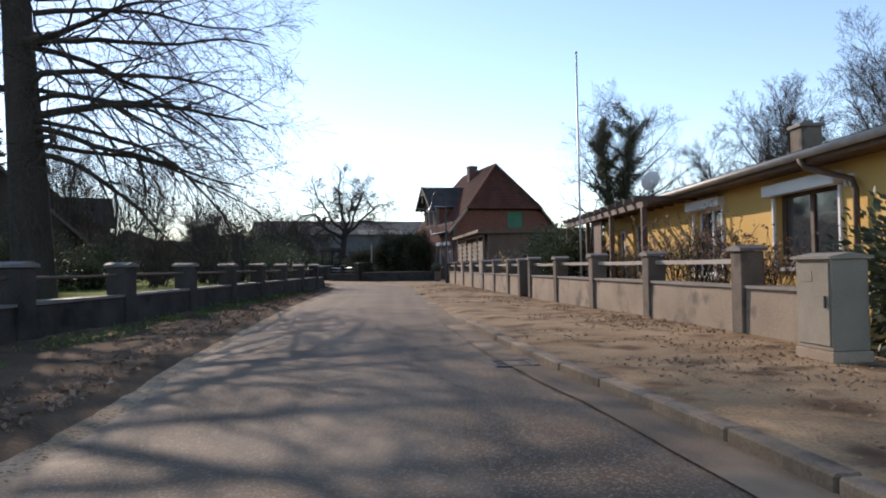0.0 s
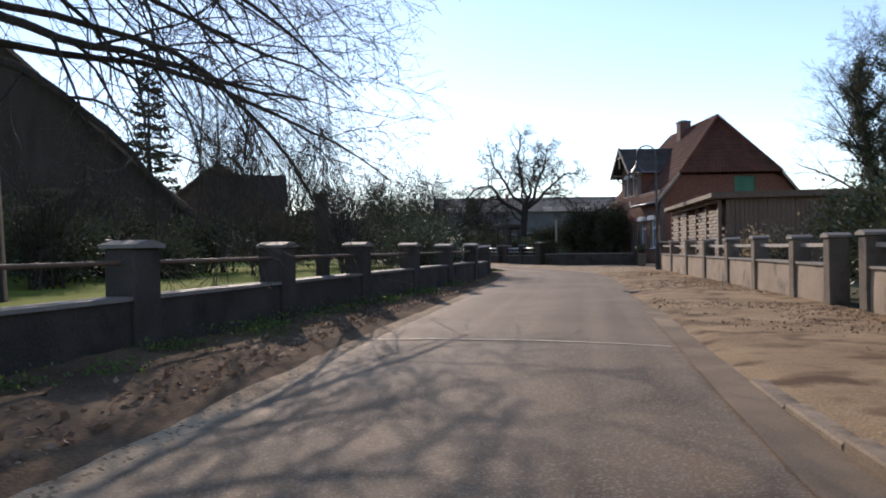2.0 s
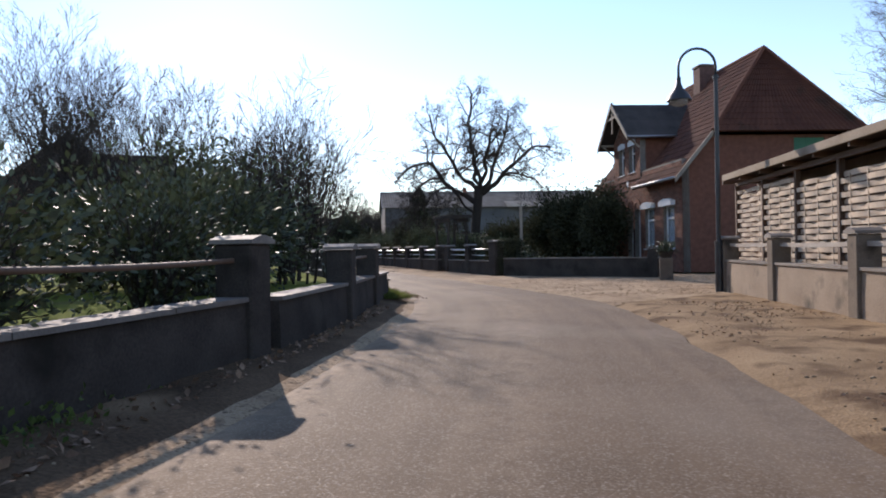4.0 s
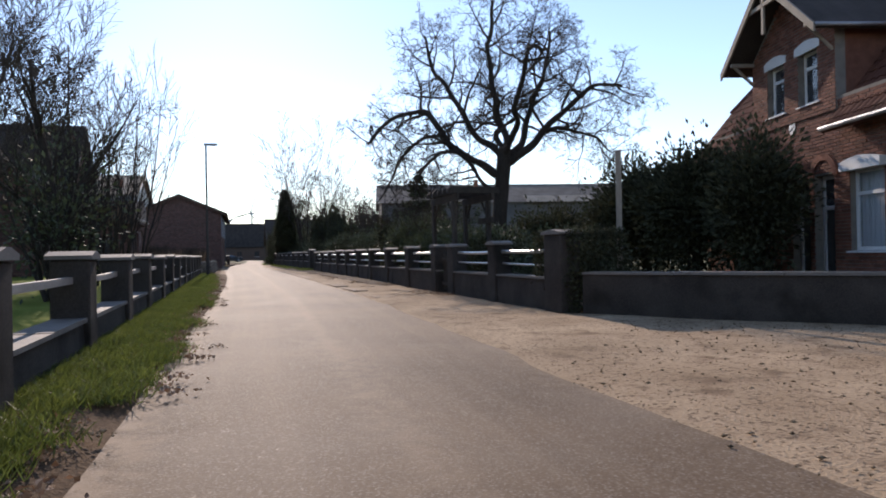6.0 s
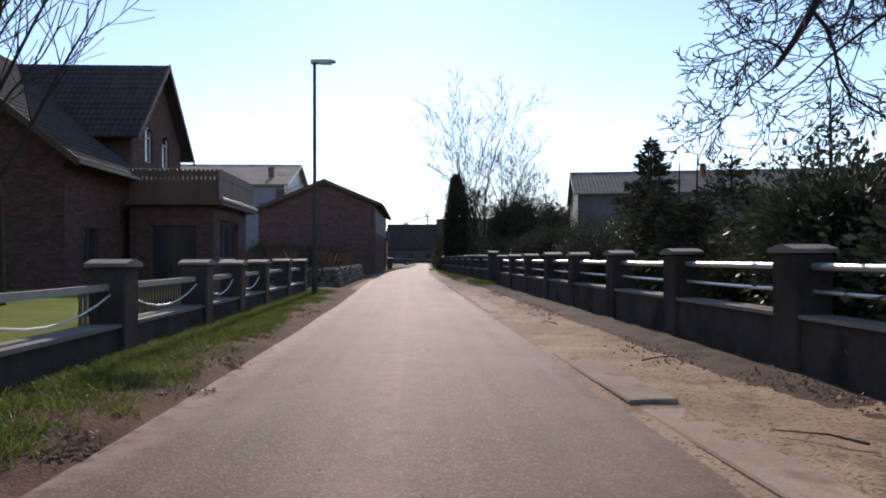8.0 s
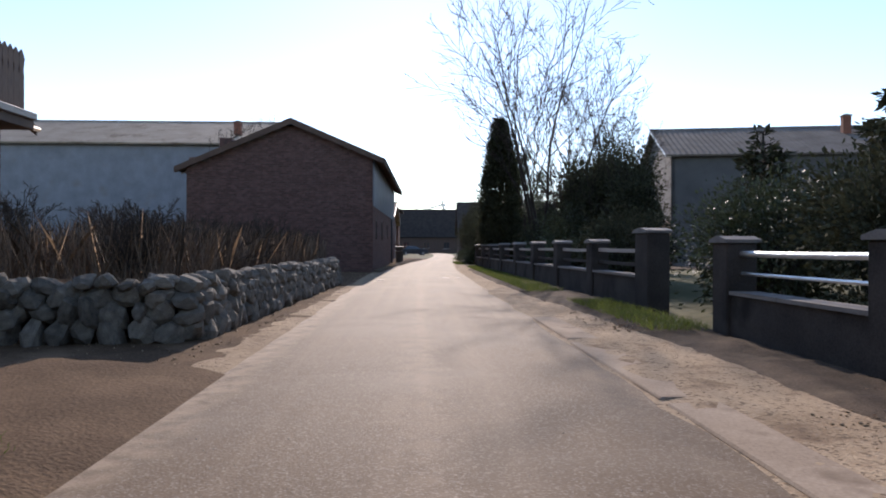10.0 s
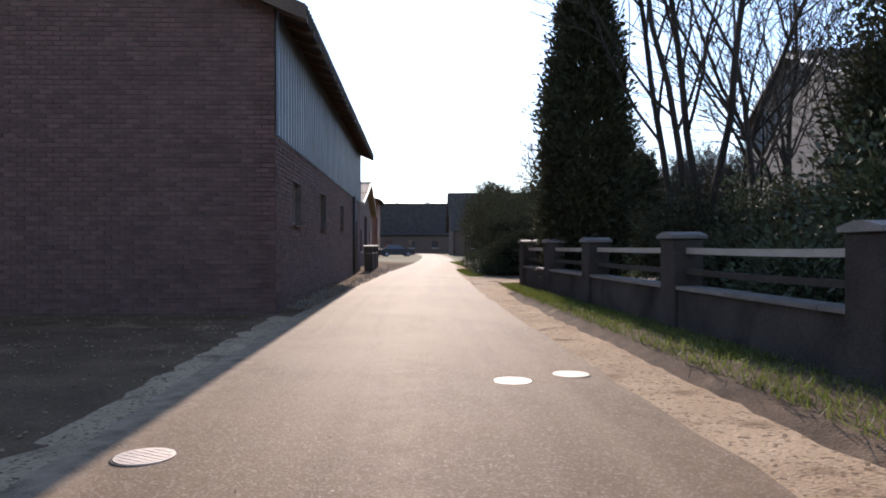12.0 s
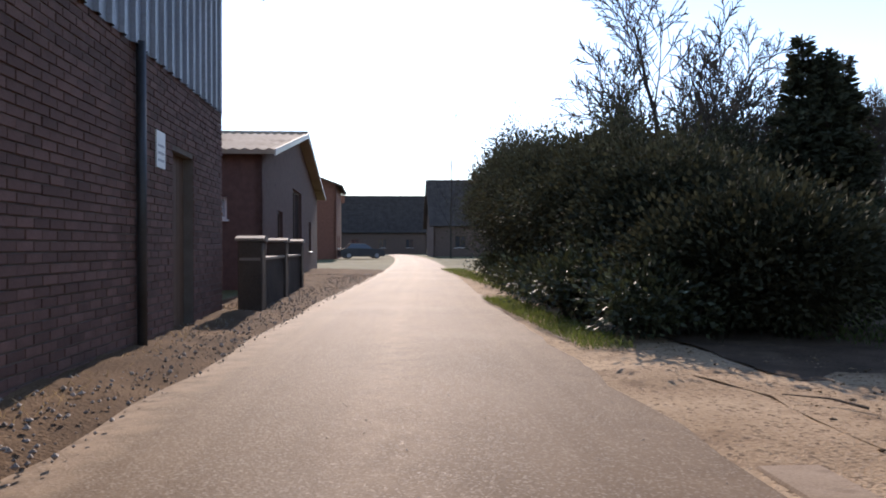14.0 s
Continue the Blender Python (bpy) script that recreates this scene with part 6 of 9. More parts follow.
plain_house("house", street(187.5, 15.4), 9, 10, 7.1, 8.8, "brick", "slate", "two-storey brick house with a flat-pitched roof beside the road", 0.6, "tile", (("south", 2, 1, 3.2, 2.2, "brownwood", "dark"), ("south", 5.6, 4, 6.8, 5.4, "brownwood", "dark"), ("east", 2, 1, 3.2, 2.2, "brownwood", "dark"), ("east", 5, 1, 6.2, 2.2, "brownwood", "dark")), None)
plain_house("house", street(244, 8) @ Matrix.Rotation(radians(-90), 4, 'Z'), 11, 24, 4.0, 9.9, "dullbrick", "slate", "long brick farmhouse across the end of the road", 0.5, "tile",
            tuple(("west", 2.5 + 4.5 * k, 1, 3.8 + 4.5 * k, 2.4, "brownwood", "dark") for k in range(5)) + tuple(("east", 2.5 + 4.5 * k, 1, 3.8 + 4.5 * k, 2.4, "brownwood", "dark") for k in range(5)), (1, 10, 10.8))
plain_house("house", street(208, 30.3) @ Matrix.Rotation(radians(-90), 4, 'Z'), 11, 17, 4.0, 9.3, "dullbrick", "slate", "dark brick house with a big roof and chimney beside the road", 0.5, "tile",
            tuple(("west", 2.5 + 4.5 * k, 1, 3.8 + 4.5 * k, 2.4, "brownwood", "dark") for k in range(3)) + tuple(("east", 2.5 + 4.5 * k, 1, 3.8 + 4.5 * k, 2.4, "brownwood", "dark") for k in range(3)), (0.8, 5.5, 10.3))
plain_house("house", street(214, 8), 9, 12, 4.0, 8.2, "dullbrick", "slate", "brick gabled house near the road's end", 0.5, "tile", (("south", 3, 1, 4.2, 2.4, "brownwood", "dark"), ("south", 3.8, 4.6, 4.8, 5.8, "brownwood", "dark")), (0, 4, 9.2))

# grey hall behind the gardens
hall_a, hall_b = Vector((-35.8, 130.6, 0)), Vector((-6.5, 142.6, 0))
d = hall_b - hall_a
hall = plain_house("hall", Matrix.Translation(hall_a) @ Matrix.Rotation(math.atan2(-d.x, d.y), 4, 'Z'), 13.6, d.length, 7.1, 9.6, "greywall", "oldsheet", "long grey hall with a dull sheet roof behind the gardens", 0.4, "sheet",
            tuple(("east", 3 + k * 5.0, 2.2, 5.5 + k * 5.0, 3.4, "greymetal", "dark") for k in range(5)) + tuple(("west", 3 + k * 5.0, 2.2, 5.5 + k * 5.0, 3.4, "greymetal", "dark") for k in range(5)), (2, 12, 10.0), "hall", "greymetal", 0.05, 0.35)
bm = bmesh.new()
box(bm, (-6.82, -0.03, -0.2), (6.82, -0.004, 2.9))
part("plinth", bm, M["darkbrick"], hall, "brick lower band of the gable")
for y0, y1 in ((17.2, 21.0), (21.5, 25.4)):
    bm = bmesh.new()
    prism(bm, [(5.6, 7.75), (7.9, 6.86), (7.9, 6.92), (5.6, 7.81)], y0, y1)
    part("light_sheet", bm, M["fibre"], hall, "pale newer roofing sheet over the eave")
# dark steep-roofed house behind the big tree
plain_house("house", Matrix.Translation((-21.6, 31.0, 0)) @ Matrix.Rotation(radians(38), 4, 'Z'), 18, 13, 3.0, 11.6, "oldwood", "slate", "dark timber-clad house with a steep roof behind the lawn", 0.5, "tile",
            (("south", 11.6, 1, 12.8, 2.4, "brownwood", "dark"), ("south", 15, 1, 16.2, 2.4, "brownwood", "dark"), ("east", 3, 1, 4.2, 2.3, "brownwood", "dark"), ("east", 7, 1, 8.2, 2.3, "brownwood", "dark")), (1, 5, 10))

# heavy pergola over the garden gate
pg = empty("pergola", street(58.42, 27.62) @ Matrix.Diagonal((0.5, 1.1, 0.98, 1)), "dark heavy timber pergola with stepped rafter ends over the garden gate", "pergola")
for x in (-0.75, 1.1):
    for y in (-0.8, 0.9):
        bm = bmesh.new()
        box(bm, (x - 0.09, y - 0.09, 0), (x + 0.09, y + 0.09, 2.45), None, 0.012)
        part("post", bm, M["oldwood"], pg)
        bm = bmesh.new()
        d = 0.45 if y < 0 else -0.45
        tube(bm, [(x, y, 1.95), (x, y + d, 2.45)], 0.05, 6)
        part("brace", bm, M["oldwood"], pg)
for x in (-0.75, 1.1):
    bm = bmesh.new()
    box(bm, (x - 0.07, -1.12, 2.45), (x + 0.07, 1.05, 2.63), None, 0.01)
    part("beam", bm, M["oldwood"], pg)
for k in range(5):
    bm = bmesh.new()
    y = -0.95 + k * 0.42
    prism(bm, [(-1.22, 2.63), (1.6, 2.63), (1.6, 2.72), (1.45, 2.8), (-1.08, 2.8), (-1.22, 2.72)], y - 0.05, y + 0.05, None, 1)
    part("rafter", bm, M["oldwood"], pg)
bm = bmesh.new()
box(bm, (1.0, -1.1, 1.85), (1.2, -0.2, 2.0), None, 0.01)
part("cross_bar", bm, M["oldwood"], pg)

# wind turbines far off
def turbine(x, y, hub, turn, label):
    t = empty("wind_turbine", Matrix.Translation((x, y, 0)), label, "wind turbine", "far wind turbines")
    bm = bmesh.new()
    tube(bm, [(0, 0, 0), (0, 0, hub)], 2.0, 12, 1.2)
    part("tower", bm, M["white"], t, smooth=True)
    bm = bmesh.new()
    box(bm, (-1.5, -3, hub - 1.5), (1.5, 5, hub + 1.8), None, 0.4)
    part("nacelle", bm, M["white"], t)
    for k in range(3):
        bm = bmesh.new()
        a = radians(turn + 120 * k)
        tube(bm, [(0, -4, hub), (math.sin(a) * 12, -4, hub + math.cos(a) * 12), (math.sin(a) * 38, -4, hub + math.cos(a) * 38)], 1.2, 6, 0.35)
        part("blade", bm, M["white"], t)


turbine(-545, 955, 62, 20, "white wind turbine far behind the village")
turbine(-610, 1000, 55, 75, "white wind turbine far behind the village")

plain_house("shed", street(150, 47.7), 3.3, 3.4, 3.0, 3.3, "brick", "slate", "small brick shed at the back of the yard", 0.1, "sheet", (("south", 0.9, 0.9, 1.9, 1.9, "brownwood", "dark"),), None, "shed", "rail")

# ---------------------------------------------------------------- trees
def limbs(rnd, base, spec, out, thin=0.003):
    """Grows a branch and its children; spec is a list of levels: (segments, wander, lift, child count, first child at, spread angle, length ratio, radius ratio)."""
    stack = [base]
    while stack:
        p, d, length, r, lev = stack.pop()
        segs, wander, lift, kids, start, ang, ratio, rr = spec[lev]
        pts, rad = [p.copy()], [r]
        cur = d.normalized()
        for i in range(segs):
            cur = (cur + Vector((rnd.uniform(-1, 1), rnd.uniform(-1, 1), rnd.uniform(-1, 1))) * wander + Vector((0, 0, lift))).normalized()
            p = p + cur * (length / segs)
            pts.append(p.copy())
            rad.append(max(thin, r * (1 - 0.82 * (i + 1) / segs)))
        out.append((pts, rad, lev))
        if lev + 1 < len(spec):
            az = rnd.uniform(0, 6.28)
            for k in range(kids):
                t = start + (1 - start) * (k + rnd.uniform(0.1, 0.9)) / kids
                f = t * segs
                i = min(int(f), segs - 1)
                q = pts[i].lerp(pts[i + 1], f - i)
                ax = (pts[i + 1] - pts[i]).normalized()
                az += 2.4 + rnd.uniform(-0.5, 0.5)
                side = (Matrix.Rotation(az, 3, ax) @ ax.orthogonal().normalized())
                a = radians(ang * rnd.uniform(0.75, 1.25))
                nd = ax * math.cos(a) + side * math.sin(a)
                l2 = length * ratio * (1.15 - 0.6 * t) * rnd.uniform(0.75, 1.2)
                r2 = (rad[i] * (1 - f + i) + rad[i + 1] * (f - i)) * rr
                stack.append((q, nd, l2, r2, lev + 1))


def limb_mesh(name, out, mats, sides=(10, 7, 5, 4, 3, 3), thin_from=3):
    vs, fs, ix = [], [], []
    for pts, rad, lev in out:
        s = sides[min(lev, len(sides) - 1)]
        a = None
        base = len(vs)
        n = len(pts)
        for i in range(n):
            d = (pts[min(i + 1, n - 1)] - pts[max(i - 1, 0)]).normalized()
            a = d.orthogonal().normalized() if a is None else (a - d * a.dot(d)).normalized()
            b = d.cross(a)
            r = rad[i]
            for k in range(s):
                t = 2 * math.pi * k / s
                vs.append(pts[i] + (a * math.cos(t) + b * math.sin(t)) * r)
        for i in range(n - 1):
            for k in range(s):
                fs.append((base + i * s + k, base + i * s + (k + 1) % s, base + (i + 1) * s + (k + 1) % s, base + (i + 1) * s + k))
                ix.append(0 if lev < thin_from else 1)
    return mesh_of(name, vs, fs, mats, True, ix)


def bare_tree(label, place, height, radius, spec, seed, lean=(0, 0, 1), stems=1, open_by=0.3, extra=(), category="tree", name="tree", thin=0.004):
    """A leafless tree: trunk with main limbs, and a crown of twigs."""
    rnd = random.Random(seed)
    t = empty(name, Matrix.Translation(place), label, category)
    out = []
    for k in range(stems):
        d = Vector(lean) if stems == 1 else Vector((rnd.uniform(-open_by, open_by), rnd.uniform(-open_by, open_by), 1))
        limbs(rnd, (Vector((0, 0, -0.2)) if stems == 1 else Vector((rnd.uniform(-0.35, 0.35), rnd.uniform(-0.35, 0.35), -0.2)), d, height * (1 if stems == 1 else rnd.uniform(0.75, 1)), radius, 0), spec, out, thin)
    for e in extra:
        limbs(rnd, e, spec, out, thin)
    trunk = new("trunk", limb_mesh("trunk", [o for o in out if o[2] <= 1], (M["bark"], M["twig"])))
    crown = new("crown", limb_mesh("crown", [o for o in out if o[2] > 1], (M["bark"], M["twig"])))
    trunk.parent = crown.parent = t
    return t, out


def leaf_cloud(name, pts, dirs, size, mat, seed, narrow=0.5, droop=0.0):
    """Many small leaves, each a folded blade at a point."""
    rng = np.random.default_rng(seed)
    n = len(pts)
    P = np.asarray(pts, float)
    D = np.asarray(dirs, float) + rng.normal(0, 0.45, (n, 3))
    D[:, 2] -= droop
    D /= np.linalg.norm(D, axis=1)[:, None] + 1e-9
    S = np.cross(D, rng.normal(0, 1, (n, 3)))
    S /= np.linalg.norm(S, axis=1)[:, None] + 1e-9
    U = np.cross(S, D)
    L = size * rng.uniform(0.6, 1.35, n)[:, None]
    W = L * narrow * 0.5
    q = np.stack([P, P + D * L * 0.5 + S * W + U * W * 0.3, P + D * L, P + D * L * 0.5 - S * W + U * W * 0.3], 1).reshape(-1, 3)
    me = bpy.data.meshes.new(name)
    me.vertices.add(4 * n)
    me.vertices.foreach_set("co", q.ravel())
    me.loops.add(4 * n)
    me.loops.foreach_set("vertex_index", np.arange(4 * n, dtype=np.int32))
    me.polygons.add(n)
    me.polygons.foreach_set("loop_start", np.arange(0, 4 * n, 4, dtype=np.int32))
    me.materials.append(mat)
    me.update(calc_edges=True)
    return me


def clumps(rng, shape, count, per, spread_r):
    """Leaf points in clumps: shape(rng) gives a clump's centre and outward way."""
    pts, dirs = [], []
    for _ in range(count):
        c, w = shape(rng)
        k = rng.normal(0, 1, (per, 3)) * spread_r * rng.uniform(0.6, 1.3)
        pts.append(c + k)
        dirs.append(np.tile(w, (per, 1)) + k / (spread_r + 1e-6) * 0.5)
    return np.concatenate(pts), np.concatenate(dirs)


def bush(name, label, place, size, count, per, leaf, mat, seed, category="shrub", stems=7, hollow=0.55, top_bias=0.0, clump_r=0.22, flat_top=False):
    """A leafy shrub: stems and many leaves in clumps over an uneven body of that size."""
    rng = np.random.default_rng(seed)
    rnd = random.Random(seed)
    t = empty(name, Matrix.Translation(place), label, category)
    sx, sy, sz = size

    def shape(r):
        while True:
            v = r.normal(0, 1, 3)
            v /= np.linalg.norm(v)
            v[2] = abs(v[2]) if r.random() < 0.85 else v[2]
            k = r.uniform(hollow, 1.0) * (1 + 0.45 * noise.noise((v[0] * 2.4 + seed, v[1] * 2.4, v[2] * 2.4)) + 0.3 * noise.noise((v[0] * 5.4 + seed, v[1] * 5.4, v[2] * 5.4)))
            c = np.array([v[0] * sx * k, v[1] * sy * k, sz * (0.45 + 0.55 * v[2] * k)])
            if c[2] > 0.05:
                return c, v
    P, D = clumps(rng, shape, count, int(per * 2.2), clump_r * 1.15)
    core = rng.normal(0, 1, (count * 5, 3)) * np.array([sx, sy, sz * 0.5]) * 0.36 + np.array([0, 0, sz * 0.42])
    P, D = np.concatenate([P, core]), np.concatenate([D, rng.normal(0, 1, core.shape)])
    P[:, 2] = np.maximum(P[:, 2], 0.03)
    f = new("foliage", leaf_cloud("foliage", P, D, leaf * 1.25, mat, seed))
    f.parent = t
    out = []
    for k in range(stems):
        a = rnd.uniform(0, 6.28)
        d = Vector((math.cos(a) * sx * 0.6, math.sin(a) * sy * 0.6, sz))
        limbs(rnd, (Vector((rnd.uniform(-0.2, 0.2), rnd.uniform(-0.2, 0.2), -0.1)), d, sz * 0.85, 0.05, 0), [(5, 0.15, 0.05, 4, 0.3, 40, 0.5, 0.6), (4, 0.15, 0.05, 3, 0.3, 40, 0.5, 0.6), (3, 0.2, 0, 0, 0, 0, 0, 0)], out)
    b = new("woody_frame", limb_mesh("woody_frame", out, (M["bark"], M["twig"]), (6, 4, 3)))
    b.parent = t
    return t


def conifer(label, place, height, width, seed, whorls=22, per=9, name="fir_tree", tip=0.9, density=60, leaf=0.16, leader=0.0):
    """A fir: straight trunk, whorls of drooping branches, needle sprays on each."""
    rng = np.random.default_rng(seed)
    rnd = random.Random(seed)
    t = empty(name, Matrix.Translation(place), label, "conifer")
    out = [([Vector((0, 0, -0.2)), Vector((0, 0, height * 0.5)), Vector((0, 0, height)), Vector((0.02, 0.01, height + leader + 0.01))], [height * 0.014 + 0.03, height * 0.008 + 0.02, 0.022, 0.012], 0)]
    P, D = [], []
    for w in range(whorls):
        f = (w + 0.5) / whorls
        z = height * (0.08 + 0.9 * f)
        L = width * (1 - f) ** tip * rnd.uniform(0.8, 1.12) + 0.12
        for k in range(per):
            if rnd.random() < 0.14:
                continue
            a = 6.28 * (k + rnd.uniform(-0.35, 0.35)) / per + w * 1.3
            l2 = L * rnd.uniform(0.65, 1.15)
            d = Vector((math.cos(a), math.sin(a), 0.25 if f > 0.7 else -0.05))
            pts = [Vector((0, 0, z + rnd.uniform(-0.15, 0.15)))]
            for i in range(4):
                pts.append(pts[-1] + (d + Vector((0, 0, -0.12 + 0.1 * i))) * (l2 / 4))
            out.append((pts, [0.035 * L / width + 0.01, 0.02, 0.015, 0.01, 0.004], 1))
            n = max(6, int(density * l2 / max(width, 0.5)))
            u = rng.uniform(0.12, 1.0, n) ** 0.8 * 4
            i = np.minimum(u.astype(int), 3)
            A = np.array([tuple(p) for p in pts])
            c = A[i] + (A[i + 1] - A[i]) * (u - i)[:, None]
            side = np.array([-d.y, d.x, 0.0])
            off = rng.uniform(-1, 1, n)
            wid = 0.34 * l2 * (1 - (u / 4) * 0.7)
            c = c + side * (off * wid)[:, None] + np.array([0, 0, 1]) * (rng.normal(-0.04, 0.07, n))[:, None]
            P.append(c)
            D.append(np.array(tuple(d)) * 0.8 + side * np.sign(off)[:, None] * 0.7)
    f = new("needles", leaf_cloud("needles", np.concatenate(P), np.concatenate(D), leaf * 1.5, M["conifer"], seed, 0.35, 0.1))
    f.parent = t
    b = new("trunk", limb_mesh("trunk", out, (M["bark"], M["twig"]), (8, 4), 1))
    b.parent = t
    return t


def column_tree(name, label, place, height, radius, seed, count=900, mat="conifer", leaf=0.2, shoulder=0.25):
    """A dense columnar evergreen with upright sprays."""
    rng = np.random.default_rng(seed)
    t = empty(name, Matrix.Translation(place), label, "conifer")

    def shape(r):
        f = r.uniform(0, 1)
        a = r.uniform(0, 6.28)
        prof = min(1.0, (f / shoulder) ** 0.35 * 0.9 + 0.1) * (1 - max(0, (f - 0.45) / 0.55) ** 1.7 * 0.93)
        k = radius * prof * r.uniform(0.72, 1.03) * (1 + 0.3 * noise.noise((math.cos(a) * 1.7, math.sin(a) * 1.7, f * height * 0.6 + seed)) + 0.2 * noise.noise((math.cos(a) * 4, math.sin(a) * 4, f * height * 1.6 + seed)))
        return np.array([math.cos(a) * k, math.sin(a) * k, 0.05 + f * height * 0.985]), np.array([math.cos(a) * 0.5, math.sin(a) * 0.5, 0.9])
    P, D = clumps(rng, shape, count, 16, 0.13)
    f = new("foliage", leaf_cloud("foliage", P, D, leaf, M[mat], seed, 0.4))
    f.parent = t
    bm = bmesh.new()
    tube(bm, [(0, 0, -0.2), (0, 0, height * 0.9)], radius * 0.14, 8, 0.03)
    b = part("trunk", bm, M["bark"], t)
    return t


# big lime beside the first stretch, its long limbs reaching over the road
BIG = [(9, 0.03, 0.05, 18, 0.25, 76, 0.33, 0.28), (12, 0.2, -0.05, 12, 0.18, 46, 0.5, 0.5), (8, 0.2, -0.045, 8, 0.15, 40, 0.5, 0.5), (6, 0.17, -0.02, 4, 0.12, 36, 0.55, 0.6), (4, 0.17, -0.02, 0, 0, 0, 0, 0)]
bare_tree("huge leafless lime tree with long drooping limbs beside the road", (-6.9, 21.6, 0.3), 19, 0.56, BIG, 11, lean=(-0.09, 0.05, 1),
          extra=tuple((Vector((0, 0, z)), Vector(v), l, r * 0.72, 1) for z, v, l, r in ((3.9, (0.85, 0.35, -0.12), 5.3, 0.118), (4.6, (0.85, 0.5, 0.05), 5.8, 0.124), (5.3, (0.9, 0.1, 0.1), 5.7, 0.112), (6.0, (0.75, 0.6, 0.22), 6.2, 0.124), (6.8, (0.95, 0.25, 0.25), 6.2, 0.118), (7.6, (0.8, 0.5, 0.35), 6.0, 0.112), (8.4, (0.9, 0.0, 0.4), 5.7, 0.105), (4.3, (0.7, -0.5, 0.02), 4.8, 0.093), (5.8, (0.6, -0.7, 0.2), 5.2, 0.099), (4.2, (0.5, 0.86, 0.04), 7.6, 0.1), (4.8, (0.62, 0.76, 0.06), 7.6, 0.1), (5.6, (0.5, 0.88, 0.06), 6.8, 0.1), (6.7, (0.6, 0.8, 0.16), 7.2, 0.12), (8.0, (0.62, 0.78, 0.28), 7.4, 0.12), (9.2, (0.8, 0.5, 0.5), 5.6, 0.099))))

